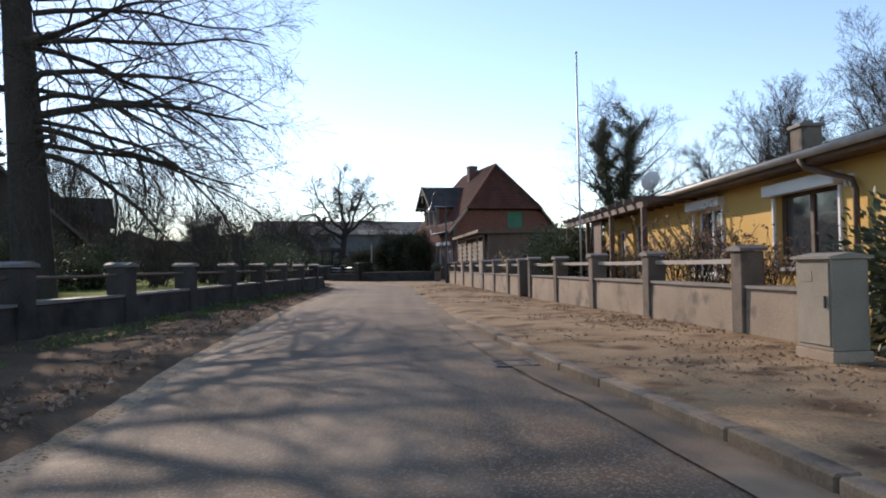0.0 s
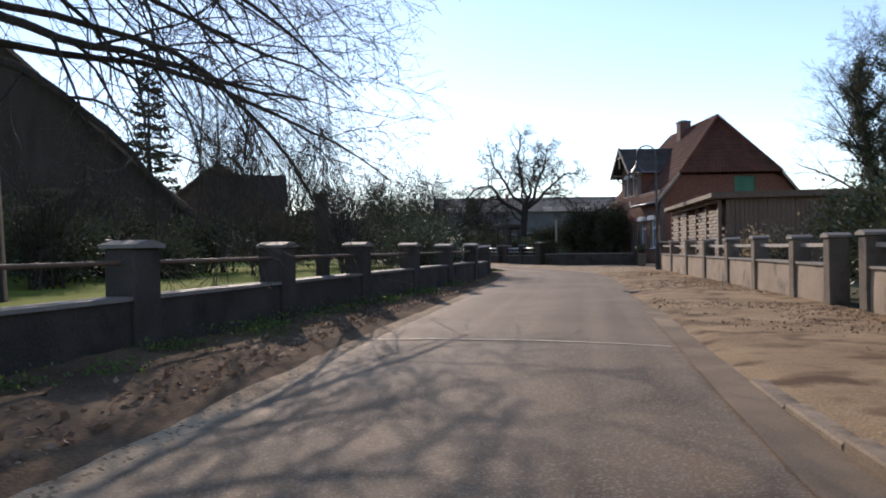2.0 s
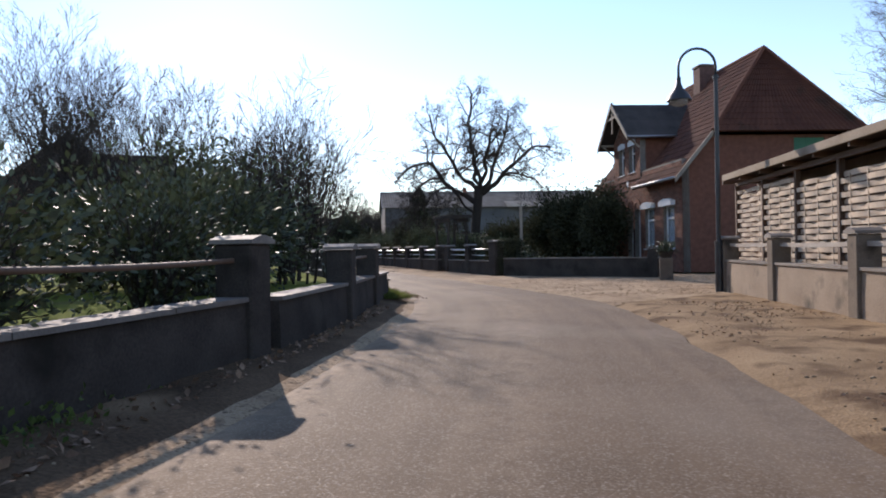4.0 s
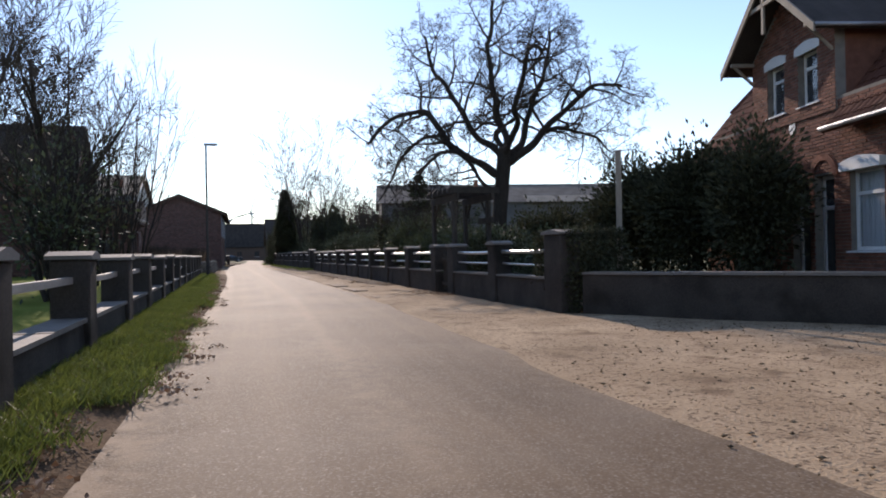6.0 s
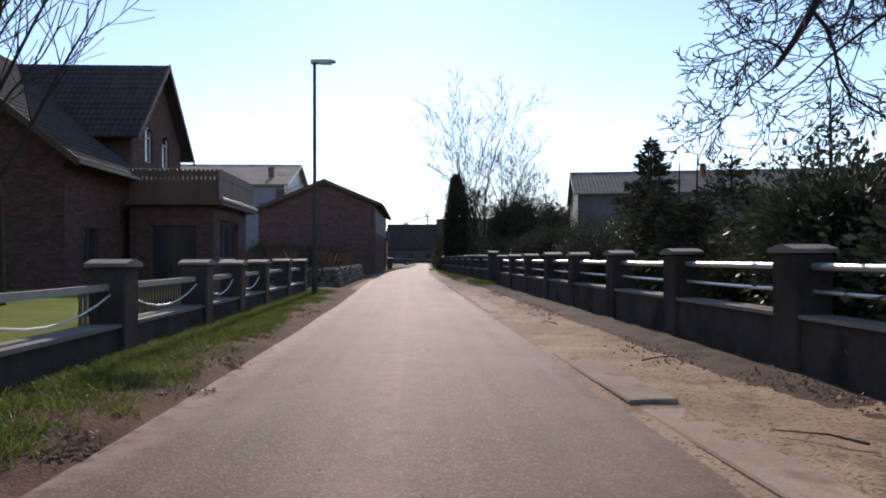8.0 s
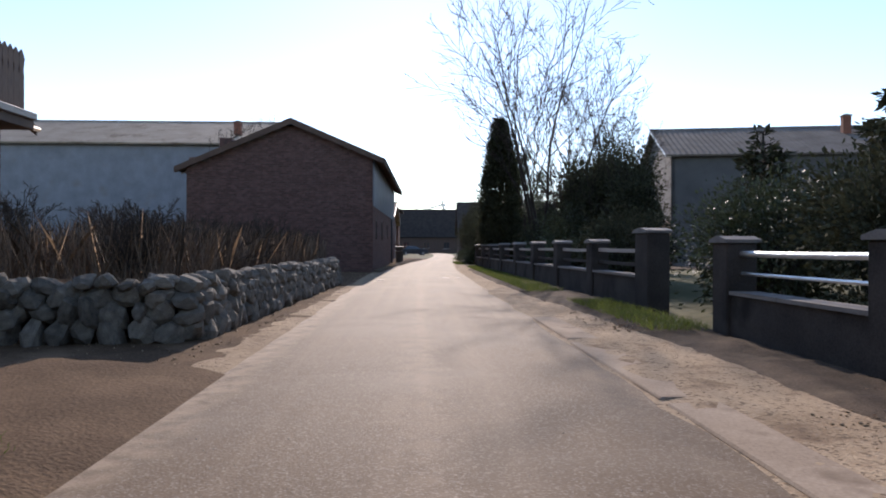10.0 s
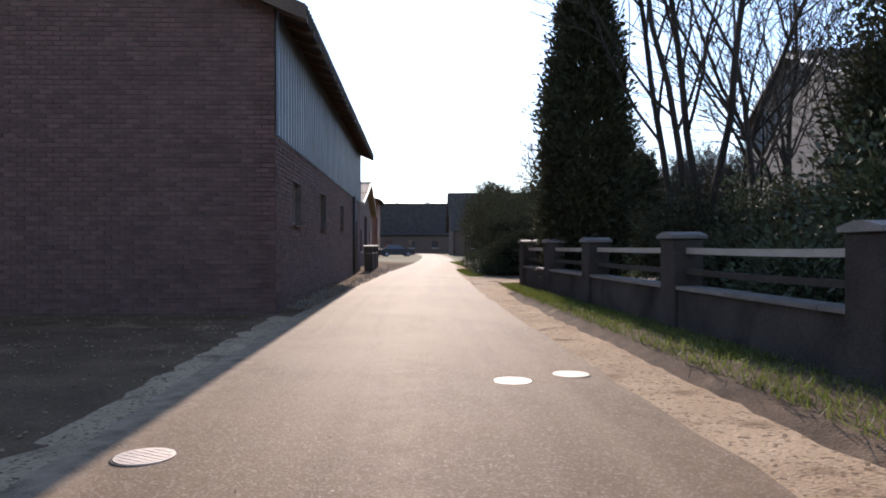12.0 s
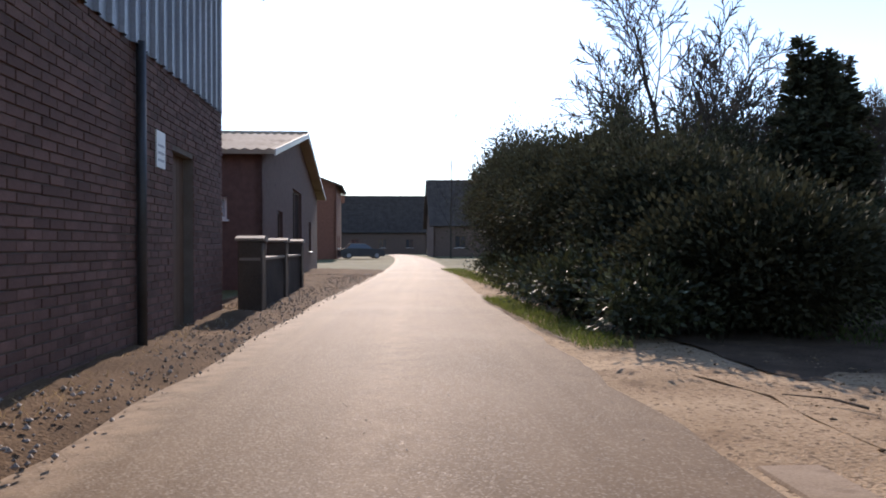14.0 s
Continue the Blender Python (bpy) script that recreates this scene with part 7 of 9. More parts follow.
# old pear tree in the bend: a short leaning trunk that forks into winding limbs
def pear_tree():
    rnd = random.Random(5)
    t = empty("tree", Matrix.Translation((-8.5, 71.2, 0)), "gnarled leafless old pear tree in the garden corner", "tree")
    side, back = Vector((0.94, 0.34, 0)), Vector((-0.34, 0.94, 0))
    fork = side * 0.25 + Vector((0, 0, 4.55))
    TW = [(8, 0.3, 0.0, 8, 0.2, 52, 0.5, 0.55), (6, 0.36, -0.02, 6, 0.15, 50, 0.5, 0.6), (4, 0.38, -0.03, 4, 0.15, 46, 0.5, 0.7), (2, 0.35, -0.02, 0, 0, 0, 0, 0)]
    # each limb: thickness, then steps (sideways, away, up) from the fork
    LIMBS = ((0.17, ((-0.15, 0, -0.8), (-1.2, -0.2, -0.2), (-2.3, -0.4, 0.8), (-3.1, -0.5, 1.6), (-4.1, -0.6, 1.3), (-4.9, -0.4, 0.5))),
             (0.09, ((-0.1, 0, -1.4), (-1.0, -0.3, -1.0), (-1.6, -0.6, 0.1), (-2.4, -1.2, -0.1), (-3.2, -1.4, -0.7))),
             (0.08, ((-2.3, -0.4, 0.8), (-3.2, -0.6, 0.6), (-3.9, -0.8, -0.2), (-4.3, -0.9, -1.0), (-4.5, -0.9, -1.5))),
             (0.07, ((-1.6, -0.6, 0.1), (-2.4, -0.9, 0.0), (-3.0, -1.1, -0.6), (-3.3, -1.2, -1.2), (-3.4, -1.2, -1.7))),
             (0.15, ((0, 0, -0.1), (-1.2, 0.3, 0.9), (-1.7, 0.5, 2.0), (-2.6, 0.6, 3.3), (-2.9, 0.6, 4.6))),
             (0.17, ((0, 0, 0.0), (0.0, 0.1, 0.9), (-0.4, 0.0, 2.3), (-0.6, 0.2, 4.0), (-0.4, 0.1, 5.9))),
             (0.15, ((0.1, 0, 0.0), (0.95, 0.3, 0.9), (1.3, 0.6, 2.4), (1.8, 0.8, 3.8), (2.0, 1.0, 4.9))),
             (0.16, ((0.2, 0, -0.2), (1.3, -0.2, 0.7), (2.1, -0.4, 1.8), (3.2, -0.6, 2.6), (4.2, -0.6, 2.4))),
             (0.09, ((1.4, -0.2, 0.8), (2.3, -0.5, 0.9), (2.9, -0.9, 0.5), (3.7, -1.0, 0.0))),
             (0.13, ((0, 0, 0.0), (0.2, -1.2, 1.0), (0.5, -2.4, 2.4), (0.3, -3.6, 3.0), (0.6, -4.6, 2.6))),
             (0.13, ((0, 0, 0.0), (-0.2, 1.2, 1.1), (0.3, 2.6, 2.3), (-0.2, 3.8, 3.2), (0.2, 4.6, 2.8))))
    wood, twigs = [], []
    trunk = smooth_line([Vector((0, 0, -0.2)), side * -0.04 + Vector((0, 0, 1.2)), side * 0.02 + Vector((0, 0, 2.6)), side * 0.16 + Vector((0, 0, 3.8)), fork + Vector((0, 0, 0.25))], 2)
    wood.append((trunk, [0.27 + 0.16 * max(0.0, 1 - p.z / 0.9) ** 2 + 0.02 * noise.noise(p * 1.4) for p in trunk], 0))
    for r0, steps in LIMBS:
        line = smooth_line([fork + side * a + back * b + Vector((0, 0, c)) for a, b, c in steps], 3)
        line = [p + Vector((noise.noise(p * 0.9), noise.noise(p * 0.9 + Vector((7, 0, 0))), noise.noise(p * 0.9 + Vector((0, 9, 0))))) * 0.3 * min(1.0, k / 6) for k, p in enumerate(line)]
        n = len(line) - 1
        rad = [r0 * (1 - 0.75 * k / n) * (1 + 0.2 * noise.noise(p * 2.2)) for k, p in enumerate(line)]
        wood.append((line, rad, 1))
        count = 14 if r0 > 0.085 else 7
        for q in range(count):
            f = 0.3 + 0.7 * (q + rnd.uniform(0, 0.9)) / count
            k = min(n - 1, int(f * n))
            ax = (line[k + 1] - line[k]).normalized()
            s = (Matrix.Rotation(q * 2.4 + rnd.uniform(-0.6, 0.6), 3, ax) @ ax.orthogonal().normalized())
            limbs(rnd, (line[k], ax * 0.45 + s + Vector((0, 0, 0.15)), rnd.uniform(1.5, 2.5) * (1.15 - 0.45 * f), min(0.06, rad[k] * 0.6), 0), TW, twigs, 0.0055)
    o = new("trunk", limb_mesh("trunk", wood, (M["bark"], M["bark"]), (14, 9)))
    c = new("crown", limb_mesh("crown", twigs, (M["bark"], M["bark"]), (5, 4, 3, 3)))
    o.parent = c.parent = t


pear_tree()

# ivy-clad tree behind the bungalow
OPEN = [(9, 0.07, 0.04, 15, 0.22, 58, 0.5, 0.5), (7, 0.16, 0.05, 11, 0.2, 46, 0.5, 0.55), (5, 0.15, 0.04, 8, 0.2, 40, 0.5, 0.6), (4, 0.18, 0.03, 5, 0.2, 40, 0.5, 0.65), (3, 0.2, 0.0, 0, 0, 0, 0, 0)]
ivy_tree, ivy_out = bare_tree("leafless tall tree thickly clad in dark ivy", (18.3, 76, 0), 18.5, 0.34, OPEN, 21, stems=2, open_by=0.2, thin=0.006)
rng = np.random.default_rng(3)
pp, dd = [], []
for pts_, rad_, lev_ in ivy_out:
    if lev_ <= 1:
        for a_, b_ in zip(pts_, pts_[1:]):
            if (lev_ == 1 and (a_ - pts_[0]).length > 1.7) or (lev_ == 0 and a_.z > 13.0):
                continue
            n_ = 1100 if lev_ == 0 else 300
            u_ = rng.uniform(0, 1, n_)[:, None]
            c_ = np.array(a_) * (1 - u_) + np.array(b_) * u_
            o_ = rng.normal(0, 0.4 if lev_ == 0 else 0.24, (n_, 3))
            pp.append(c_ + o_)
            dd.append(o_)
ivy = new("ivy", leaf_cloud("ivy", np.concatenate(pp), np.concatenate(dd), 0.14, M["ivy"], 4, 0.8))
ivy.parent = ivy_tree

# bare trees behind the bungalow and on the left
DENSE = [(8, 0.05, 0.05, 16, 0.2, 42, 0.5, 0.55), (6, 0.12, 0.08, 11, 0.2, 40, 0.5, 0.6), (5, 0.15, 0.07, 9, 0.2, 38, 0.5, 0.7), (4, 0.18, 0.05, 5, 0.2, 36, 0.5, 0.8), (2, 0.2, 0, 0, 0, 0, 0, 0)]
WOOD = [(8, 0.05, 0.05, 13, 0.22, 38, 0.55, 0.5), (6, 0.1, 0.08, 9, 0.2, 36, 0.5, 0.55), (5, 0.13, 0.07, 7, 0.2, 36, 0.5, 0.6), (4, 0.15, 0.05, 0, 0, 0, 0, 0)]
for k, (x, y, hh) in enumerate(((26, 52, 12.5), (31, 50, 14), (36, 47, 15.5), (23, 60, 10), (29, 60, 12), (40, 46, 17), (21, 80, 8), (24, 84, 8.5), (28, 46, 13.5), (33.5, 44, 15.5), (44, 50, 17), (25, 56, 12))):
    bare_tree("leafless tree in the row behind the bungalow", (x, y, 0), hh * 0.88, 0.26, DENSE, 40 + k, thin=0.006)
for k, (x, y, hh) in enumerate(((-30, 66, 12), (-33, 64, 13.5), (-27, 70, 11.5), (-36, 72, 13), (-25, 63, 10))):
    bare_tree("slender leafless tree behind the gardens", (x, y, 0), hh, 0.12, WOOD, 60 + k, stems=2, thin=0.009)
conifer("tall dark fir behind the gardens", (-35.5, 59.6, 0), 16.5, 3.6, 71, 22, 7, density=110, leaf=0.26)
SLIM = [(8, 0.07, 0.05, 9, 0.25, 26, 0.42, 0.55), (5, 0.12, 0.1, 6, 0.2, 30, 0.45, 0.6), (4, 0.15, 0.08, 0, 0, 0, 0, 0)]
FRUIT = [(5, 0.14, 0.02, 10, 0.3, 46, 0.55, 0.5), (6, 0.2, 0.03, 9, 0.2, 45, 0.5, 0.55), (5, 0.2, 0.0, 8, 0.2, 42, 0.5, 0.6), (4, 0.22, 0.0, 4, 0.2, 40, 0.5, 0.65), (3, 0.2, 0, 0, 0, 0, 0, 0)]
bare_tree("leafless fruit tree in the garden", (-16.0, 58.4, 0), 5.6, 0.17, FRUIT, 181, lean=(0.1, 0.05, 1), thin=0.006)
bare_tree("slender multi-stemmed leafless tree behind the fence", (-19.2, 63.6, 0), 5.8, 0.045, SLIM, 83, stems=7, thin=0.006)
bare_tree("slender multi-stemmed leafless tree in the front garden", st(64.6, 18.5), 7.6, 0.042, SLIM, 86, stems=5, open_by=0.3, thin=0.006)
bare_tree("leafless multi-stemmed shrub in the garden", (-17.2, 61.4, 0), 5.0, 0.034, SLIM, 89, stems=4)
bush("holly_bush", "tall evergreen holly bush behind the fence", (-18.2, 61.2, 0), (1.5, 1.5, 5.4), 70, 8, 0.1, M["ivy"], 84, hollow=0.3, stems=20)
bush("holly_bush", "evergreen bush in the garden", (-14.9, 57.2, 0), (1.2, 1.2, 3.2), 60, 8, 0.1, M["ivy"], 85, hollow=0.3, stems=16)
bush("shrub", "twiggy shrub behind the garden wall", (-6.2, 40.5, 0), (1.4, 2.2, 2.6), 140, 12, 0.09, M["evergreen"], 86, hollow=0.2, stems=16)
bush("shrub", "dark shrub behind the garden wall", (-8.5, 45.0, 0), (1.8, 2.4, 3.0), 190, 12, 0.1, M["evergreen"], 87, hollow=0.2, stems=14)
sapling = [(4, 0.12, 0.05, 8, 0.2, 45, 0.7, 0.5), (5, 0.15, 0.06, 6, 0.2, 40, 0.5, 0.6), (4, 0.2, 0, 0, 0, 0, 0, 0)]
bare_tree("small leafless shrub on the lawn", (-5.4, 31.5, 0.4), 2.0, 0.06, sapling, 88, category="shrub", name="shrub")

# evergreens by the brick house and along the right-hand gardens
bush("yew_bush", "big dark evergreen bush by the brick house", (-3.3, 69.3, 0), (1.8, 1.7, 3.5), 560, 16, 0.13, M["conifer"], 90, hollow=0.55)
bush("yew_bush", "big dark evergreen bush by the brick house", (-2.0, 66.7, 0), (1.4, 1.5, 3.7), 480, 16, 0.12, M["conifer"], 98, hollow=0.5)
bush("yew_bush", "dark evergreen bush by the house door", (-0.8, 64.3, 0), (0.8, 1.1, 3.5), 320, 16, 0.12, M["conifer"], 91, hollow=0.5)
bush("rhododendron", "glossy rhododendron in front of the pear tree", (-9.8, 69.6, 0), (1.7, 1.4, 1.65), 495, 15, 0.09, M["evergreen"], 92)
bush("rhododendron", "glossy rhododendron spilling over the rails", (-8.0, 67.2, 0), (1.5, 1.2, 1.4), 495, 15, 0.09, M["evergreen"], 93)
bush("rhododendron", "rhododendron behind the wall gate", (8.4, 31.5, 0), (1.7, 2.4, 2.3), 570, 15, 0.09, M["evergreen"], 94)
bush("rhododendron", "rhododendron behind the wall gate", (7.9, 27.8, 0), (1.2, 1.6, 1.7), 330, 15, 0.09, M["evergreen"], 95)
bush("rhododendron", "leafy evergreen bush before the yellow wall", (9.6, 11.2, 0), (0.7, 0.9, 1.45), 225, 13, 0.09, M["evergreen"], 96)
bush("shrub", "brown twiggy bush against the shed", (6.2, 37.6, 0), (0.8, 1.0, 1.5), 90, 10, 0.08, M["straw"], 97, stems=14)
for k, (s_, n_, h_, w_) in enumerate(((79, 33, 4.2, 2.1), (95.8, 36.4, 7.6, 3.0), (88, 36, 4.2, 1.8), (93, 30.5, 3.6, 1.5))):
    conifer("young dark fir behind the garden fence", st(s_, n_), h_, w_, 100 + k, 20, 10 if k == 1 else 7, density=130 if k == 1 else 55, leaf=0.2 if k == 1 else 0.14)
for k, (s_, n_, sx, sz) in enumerate(((90, 33.2, 1.8, 3.2), (94.5, 34.0, 1.8, 3.3), (86, 33.6, 1.7, 3.1), (98.5, 33.4, 1.8, 3.2), (84, 30.5, 1.7, 2.4), (87.5, 30, 1.6, 2.5), (91, 29.6, 1.5, 2.3), (99, 29.4, 1.5, 2.1), (107, 29.6, 1.6, 2.6), (80.5, 29.4, 1.3, 1.5), (54.6, 29.0, 1.1, 1.2), (58, 28.9, 1.1, 1.2), (61, 29.2, 1.2, 1.3), (69, 28.8, 1.0, 1.1), (66, 29.0, 1.1, 1.2), (72.5, 30.6, 1.4, 1.4), (76.5, 31.0, 1.5, 1.5))):
    bush("shrub", "dark overgrown evergreen shrub behind the fence", st(s_, n_), (sx, sx * 1.3, sz), 330, 13, 0.075, M["conifer" if k % 2 else "evergreen"], 120 + k, hollow=0.45, stems=12, clump_r=0.16)
for k, (s_, n_, h_) in enumerate(((81.0, 31.2, 3.6), (75.5, 29.28, 3.1), (74.3, 29.12, 2.7), (73.2, 29.15, 2.32), (72.5, 29.25, 2.42))):
    conifer("young fir with a long bare leader shoot", st(s_, n_), h_, 0.95, 180 + k, 12, 7, density=60, leaf=0.12, leader=0.85)
conifer("sparse young fir with a long leader shoot", st(68.4, 30.85), 3.45, 1.2, 189, 8, 6, density=26, leaf=0.1, leader=1.1)
conifer("sparse young fir behind the garden fence", st(75.0, 33.6), 5.0, 2.0, 188, 13, 7, density=40, leaf=0.12, leader=0.95)
column_tree("thuja", "tall dark columnar thuja at the fence end", st(114.75, 27.35), 7.6, 0.9, 131, 3400, leaf=0.13)
ASH = [(10, 0.17, 0.03, 10, 0.25, 40, 0.5, 0.55), (8, 0.18, 0.05, 8, 0.2, 38, 0.52, 0.55), (5, 0.15, 0.05, 7, 0.2, 36, 0.5, 0.6), (4, 0.18, 0.03, 0, 0, 0, 0, 0)]
YOUNG = [(10, 0.15, 0.03, 9, 0.25, 38, 0.5, 0.55), (8, 0.16, 0.06, 6, 0.2, 36, 0.5, 0.55), (5, 0.15, 0.05, 4, 0.2, 34, 0.5, 0.6), (4, 0.18, 0.03, 0, 0, 0, 0, 0)]
bare_tree("leafless multi-stemmed ash beside the thuja", st(112.9, 29.4), 13.0, 0.085, YOUNG, 141, stems=4, open_by=0.3, thin=0.011)
bare_tree("leafless multi-stemmed ash beside the thuja", st(115.5, 31.4), 10.5, 0.11, YOUNG, 146, stems=2, open_by=0.4, thin=0.011)
for k, (s_, n_, h_) in enumerate(((116.6, 33.6, 11.0), (118.4, 34.6, 10.0))):
    bare_tree("leafless multi-stemmed ash behind the fence", st(s_, n_), h_, 0.09, ASH, 700 + k, stems=2, open_by=0.2, thin=0.008)
for k, (s_, n_, h_, w_) in enumerate(((108.0, 29.9, 4.7, 0.8), (107.0, 30.9, 5.3, 0.9), (105.7, 30.4, 4.6, 0.9), (108.8, 31.6, 4.8, 0.85), (104.4, 31.2, 4.9, 0.85), (103.0, 30.8, 3.6, 0.9))):
    bush("juniper", "dense dark juniper with a ragged top behind the fence", st(s_, n_), (w_ * 0.95, w_ * 0.95, h_ * 1.04), 420, 12, 0.085, M["conifer"], 190 + k, hollow=0.35, stems=10, clump_r=0.17)
bare_tree("leafless tree behind the evergreen hedge", st(141.5, 33.75), 8.9, 0.15, ASH, 144, stems=5, open_by=0.62, thin=0.016)
bare_tree("slender leafless tree behind the evergreen hedge", st(149, 39.5), 8.6, 0.07, SLIM, 147, stems=5, thin=0.009)
bare_tree("slim leafless tree far down the road", st(190, 31), 12, 0.1, WOOD, 145)
for k, (s_, n_, sx, sy, sz) in enumerate(((127.6, 28.4, 1.3, 1.5, 1.5), (130.2, 28.5, 1.5, 1.8, 2.4), (133.2, 28.7, 1.8, 2.1, 3.2), (137, 28.8, 1.9, 2.4, 3.8), (141.8, 29.1, 1.8, 2.6, 4.3), (147, 29.5, 1.9, 2.8, 4.7), (153, 30.2, 2.0, 3.0, 5.2), (139, 32.5, 2.0, 2.2, 3.9), (141.5, 31.6, 1.8, 2.0, 4.4), (139.6, 34.3, 1.5, 1.6, 4.3), (136.4, 30.9, 1.5, 1.6, 3.0), (133.4, 31.2, 1.3, 1.5, 2.2))):
    bush("yew_bush", "huge dark overgrown yew beside the road", st(s_, n_), (sx, sy, sz), 1600, 15, 0.072, M["conifer"], 150 + k, hollow=0.5, clump_r=0.2)
conifer("dark spruce behind the yew hedge", st(138.8, 36.0), 7.2, 1.6, 161, 28, 9, density=120)
conifer("dark spruce behind the yew hedge", st(138.5, 37.05), 6.5, 1.6, 162, 26, 9, density=120)
conifer("dark spruce behind the yew hedge", st(138.1, 36.3), 6.6, 1.5, 163, 26, 9, density=120)
for k, (s_, n_, h_, w_) in enumerate(((145.4, 28.9, 5.9, 0.9), (137.6, 30.1, 5.35, 0.6), (144.0, 28.4, 5.0, 0.8), (138.6, 30.9, 4.7, 0.7), (150.5, 29.0, 5.6, 0.9))):
    bush("juniper", "ragged dark juniper growing out of the yew hedge", st(s_, n_), (w_, w_ * 1.15, h_), 300, 13, 0.075, M["conifer"], 196 + k, hollow=0.3, stems=9, clump_r=0.15)
holly, holly_out = bare_tree("evergreen holly tree with a bare trunk at the yard track", st(122.6, 30.0), 6.6, 0.1, [(8, 0.07, 0.04, 14, 0.38, 58, 0.36, 0.45), (6, 0.14, 0.03, 7, 0.2, 42, 0.5, 0.6), (4, 0.18, 0.0, 4, 0.2, 40, 0.5, 0.6), (3, 0.2, 0, 0, 0, 0, 0, 0)], 164)
r_ = np.random.default_rng(165)
tips = np.array([tuple(p_) for pts_, rad_, lev_ in holly_out if lev_ >= 2 for p_ in pts_[1:]])
P_ = np.repeat(tips, 9, 0) + r_.normal(0, 0.11, (len(tips) * 9, 3))
o = new("foliage", leaf_cloud("foliage", P_, r_.normal(0, 1, P_.shape), 0.085, M["evergreen"], 166))
o.parent = holly
for k, (s_, n_, h_) in enumerate(((158, 46, 8.0), (160, 49, 8.5), (157, 51, 8), (162, 44, 8.5), (159, 54, 8.5), (154, 44.5, 7.5), (155, 47.6, 8.0), (156, 49.2, 7.6), (153.5, 52.0, 8.0), (157.5, 42.6, 7.4))):
    bare_tree("slender leafless tree behind the yard", st(s_, n_), h_, 0.08, WOOD, 170 + k, stems=4, open_by=0.16, thin=0.011)
# trimmed hedge behind the big gate post
hb = empty("hedge", street(51.5, 27.75), "dense clipped evergreen hedge behind the pier", "hedge")
rng = np.random.default_rng(8)
n_ = 16000
hp = np.stack([rng.uniform(-0.55, 0.5, n_), rng.uniform(-0.55, 0.9, n_), rng.uniform(0.02, 1.36, n_)], 1)
edge = rng.integers(0, 3, n_)
hp[edge == 0, 1] = np.where(rng.random((edge == 0).sum()) < 0.5, -0.55, 0.9)
hp[edge == 1, 2] = 1.36
hp[edge == 2, 0] = np.where(rng.random((edge == 2).sum()) < 0.5, -0.55, 0.5)
hp += rng.normal(0, 0.04, (n_, 3))
o = new("foliage", leaf_cloud("foliage", hp, rng.normal(0, 1, (n_, 3)), 0.06, M["conifer"], 9))
o.parent = hb
# post beside the hedge
wp = empty("wooden_post", Matrix.Translation((-3.77, 58.4, 0)), "tall grey wooden post beside the hedge", "post")
bm = bmesh.new()
box(bm, (-0.05, -0.05, -0.2), (0.05, 0.05, 2.8), None, 0.008)
part("post", bm, M["greywood"], wp)

# old pier of a former gate on the lawn
gp = empty("gate_pier", Matrix.Translation((-2.95, 25.6, 0.35)), "slim dark concrete pier with a flat cap behind the wall", "pier")
bm = bmesh.new()
box(bm, (-0.1, -0.1, -0.1), (0.1, 0.1, 1.78), None, 0.012)
part("shaft", bm, M["darkwall"], gp)
bm = bmesh.new()
box(bm, (-0.14, -0.14, 1.78), (0.14, 0.14, 1.86), None, 0.012)
part("cap", bm, M["darkwall"], gp)

# dry ornamental grasses on the raised bed
rng = np.random.default_rng(12)
def stalks(name, label, area, count, height, mat, lean=0.25, width=0.012, seed=1, category="grass"):
    r = np.random.default_rng(seed)
    base = area(r, count)
    top = base + np.stack([r.normal(0, lean, count), r.normal(0, lean, count), np.ones(count)], 1) * (height * r.uniform(0.55, 1.1, count))[:, None]
    a = r.uniform(0, 3.14, count)
    w = np.stack([np.cos(a), np.sin(a), 0 * a], 1) * width
    mid = base * 0.45 + top * 0.55 + r.normal(0, 0.03, (count, 3)) * height
    q = np.stack([base - w, base + w, mid + w * 0.8, top, mid - w * 0.8], 1).reshape(-1, 3)
    me = bpy.data.meshes.new(name)
    me.vertices.add(5 * count)
    me.vertices.foreach_set("co", q.ravel())
    me.loops.add(5 * count)
    me.loops.foreach_set("vertex_index", np.arange(5 * count, dtype=np.int32))
    me.polygons.add(count)
    me.polygons.foreach_set("loop_start", np.arange(0, 5 * count, 5, dtype=np.int32))
    me.materials.append(mat)
    me.update(calc_edges=True)
    return tagged(new(name, me), label, category, kind="stuff")


def street_area(s0, s1, n0, n1, z):
    def f(r, c):
        s, n = r.uniform(s0, s1, c), r.uniform(n0, n1, c)
        return np.stack([-AX * s + AY * n, AY * s + AX * n, np.full(c, z)], 1)
    return f


def patchy(x, y, k=0.5):
    return noise.noise((x * k, y * k, 2.5)) + 0.6 * noise.noise((x * k * 3, y * k * 3, 7.1))


def grass_edge(s):
    """How far the grass reaches across towards the road."""
    return float(np.interp(s, [40, 44, 47, 51, 60, 66, 80], [20.35, 20.6, 21.0, 21.12, 21.18, 21.12, 21.0]))


def verge_area(r, c):
    """Blade feet gathered in tufts, thinning out towards the road."""
    out = []
    while len(out) < c:
        s, u = r.uniform(39, 82.0), r.uniform(0, 1)
        p = st(s, 19.95 + (grass_edge(s) + 0.15 - 19.95) * u)
        if patchy(p.x, p.y, 1.1) * 0.5 + 0.85 > u + r.normal(0, 0.06):
            for _ in range(int(r.integers(14, 40))):
                q = st(s + r.normal(0, 0.07), 19.95 + (grass_edge(s) + 0.15 - 19.95) * u + r.normal(0, 0.07))
                out.append((q.x, q.y, 0.015 + 0.1 * (1 - ((AY * q.x + AX * q.y - 19.6) / 1.8) ** 2)))
    return np.array(out[:c])


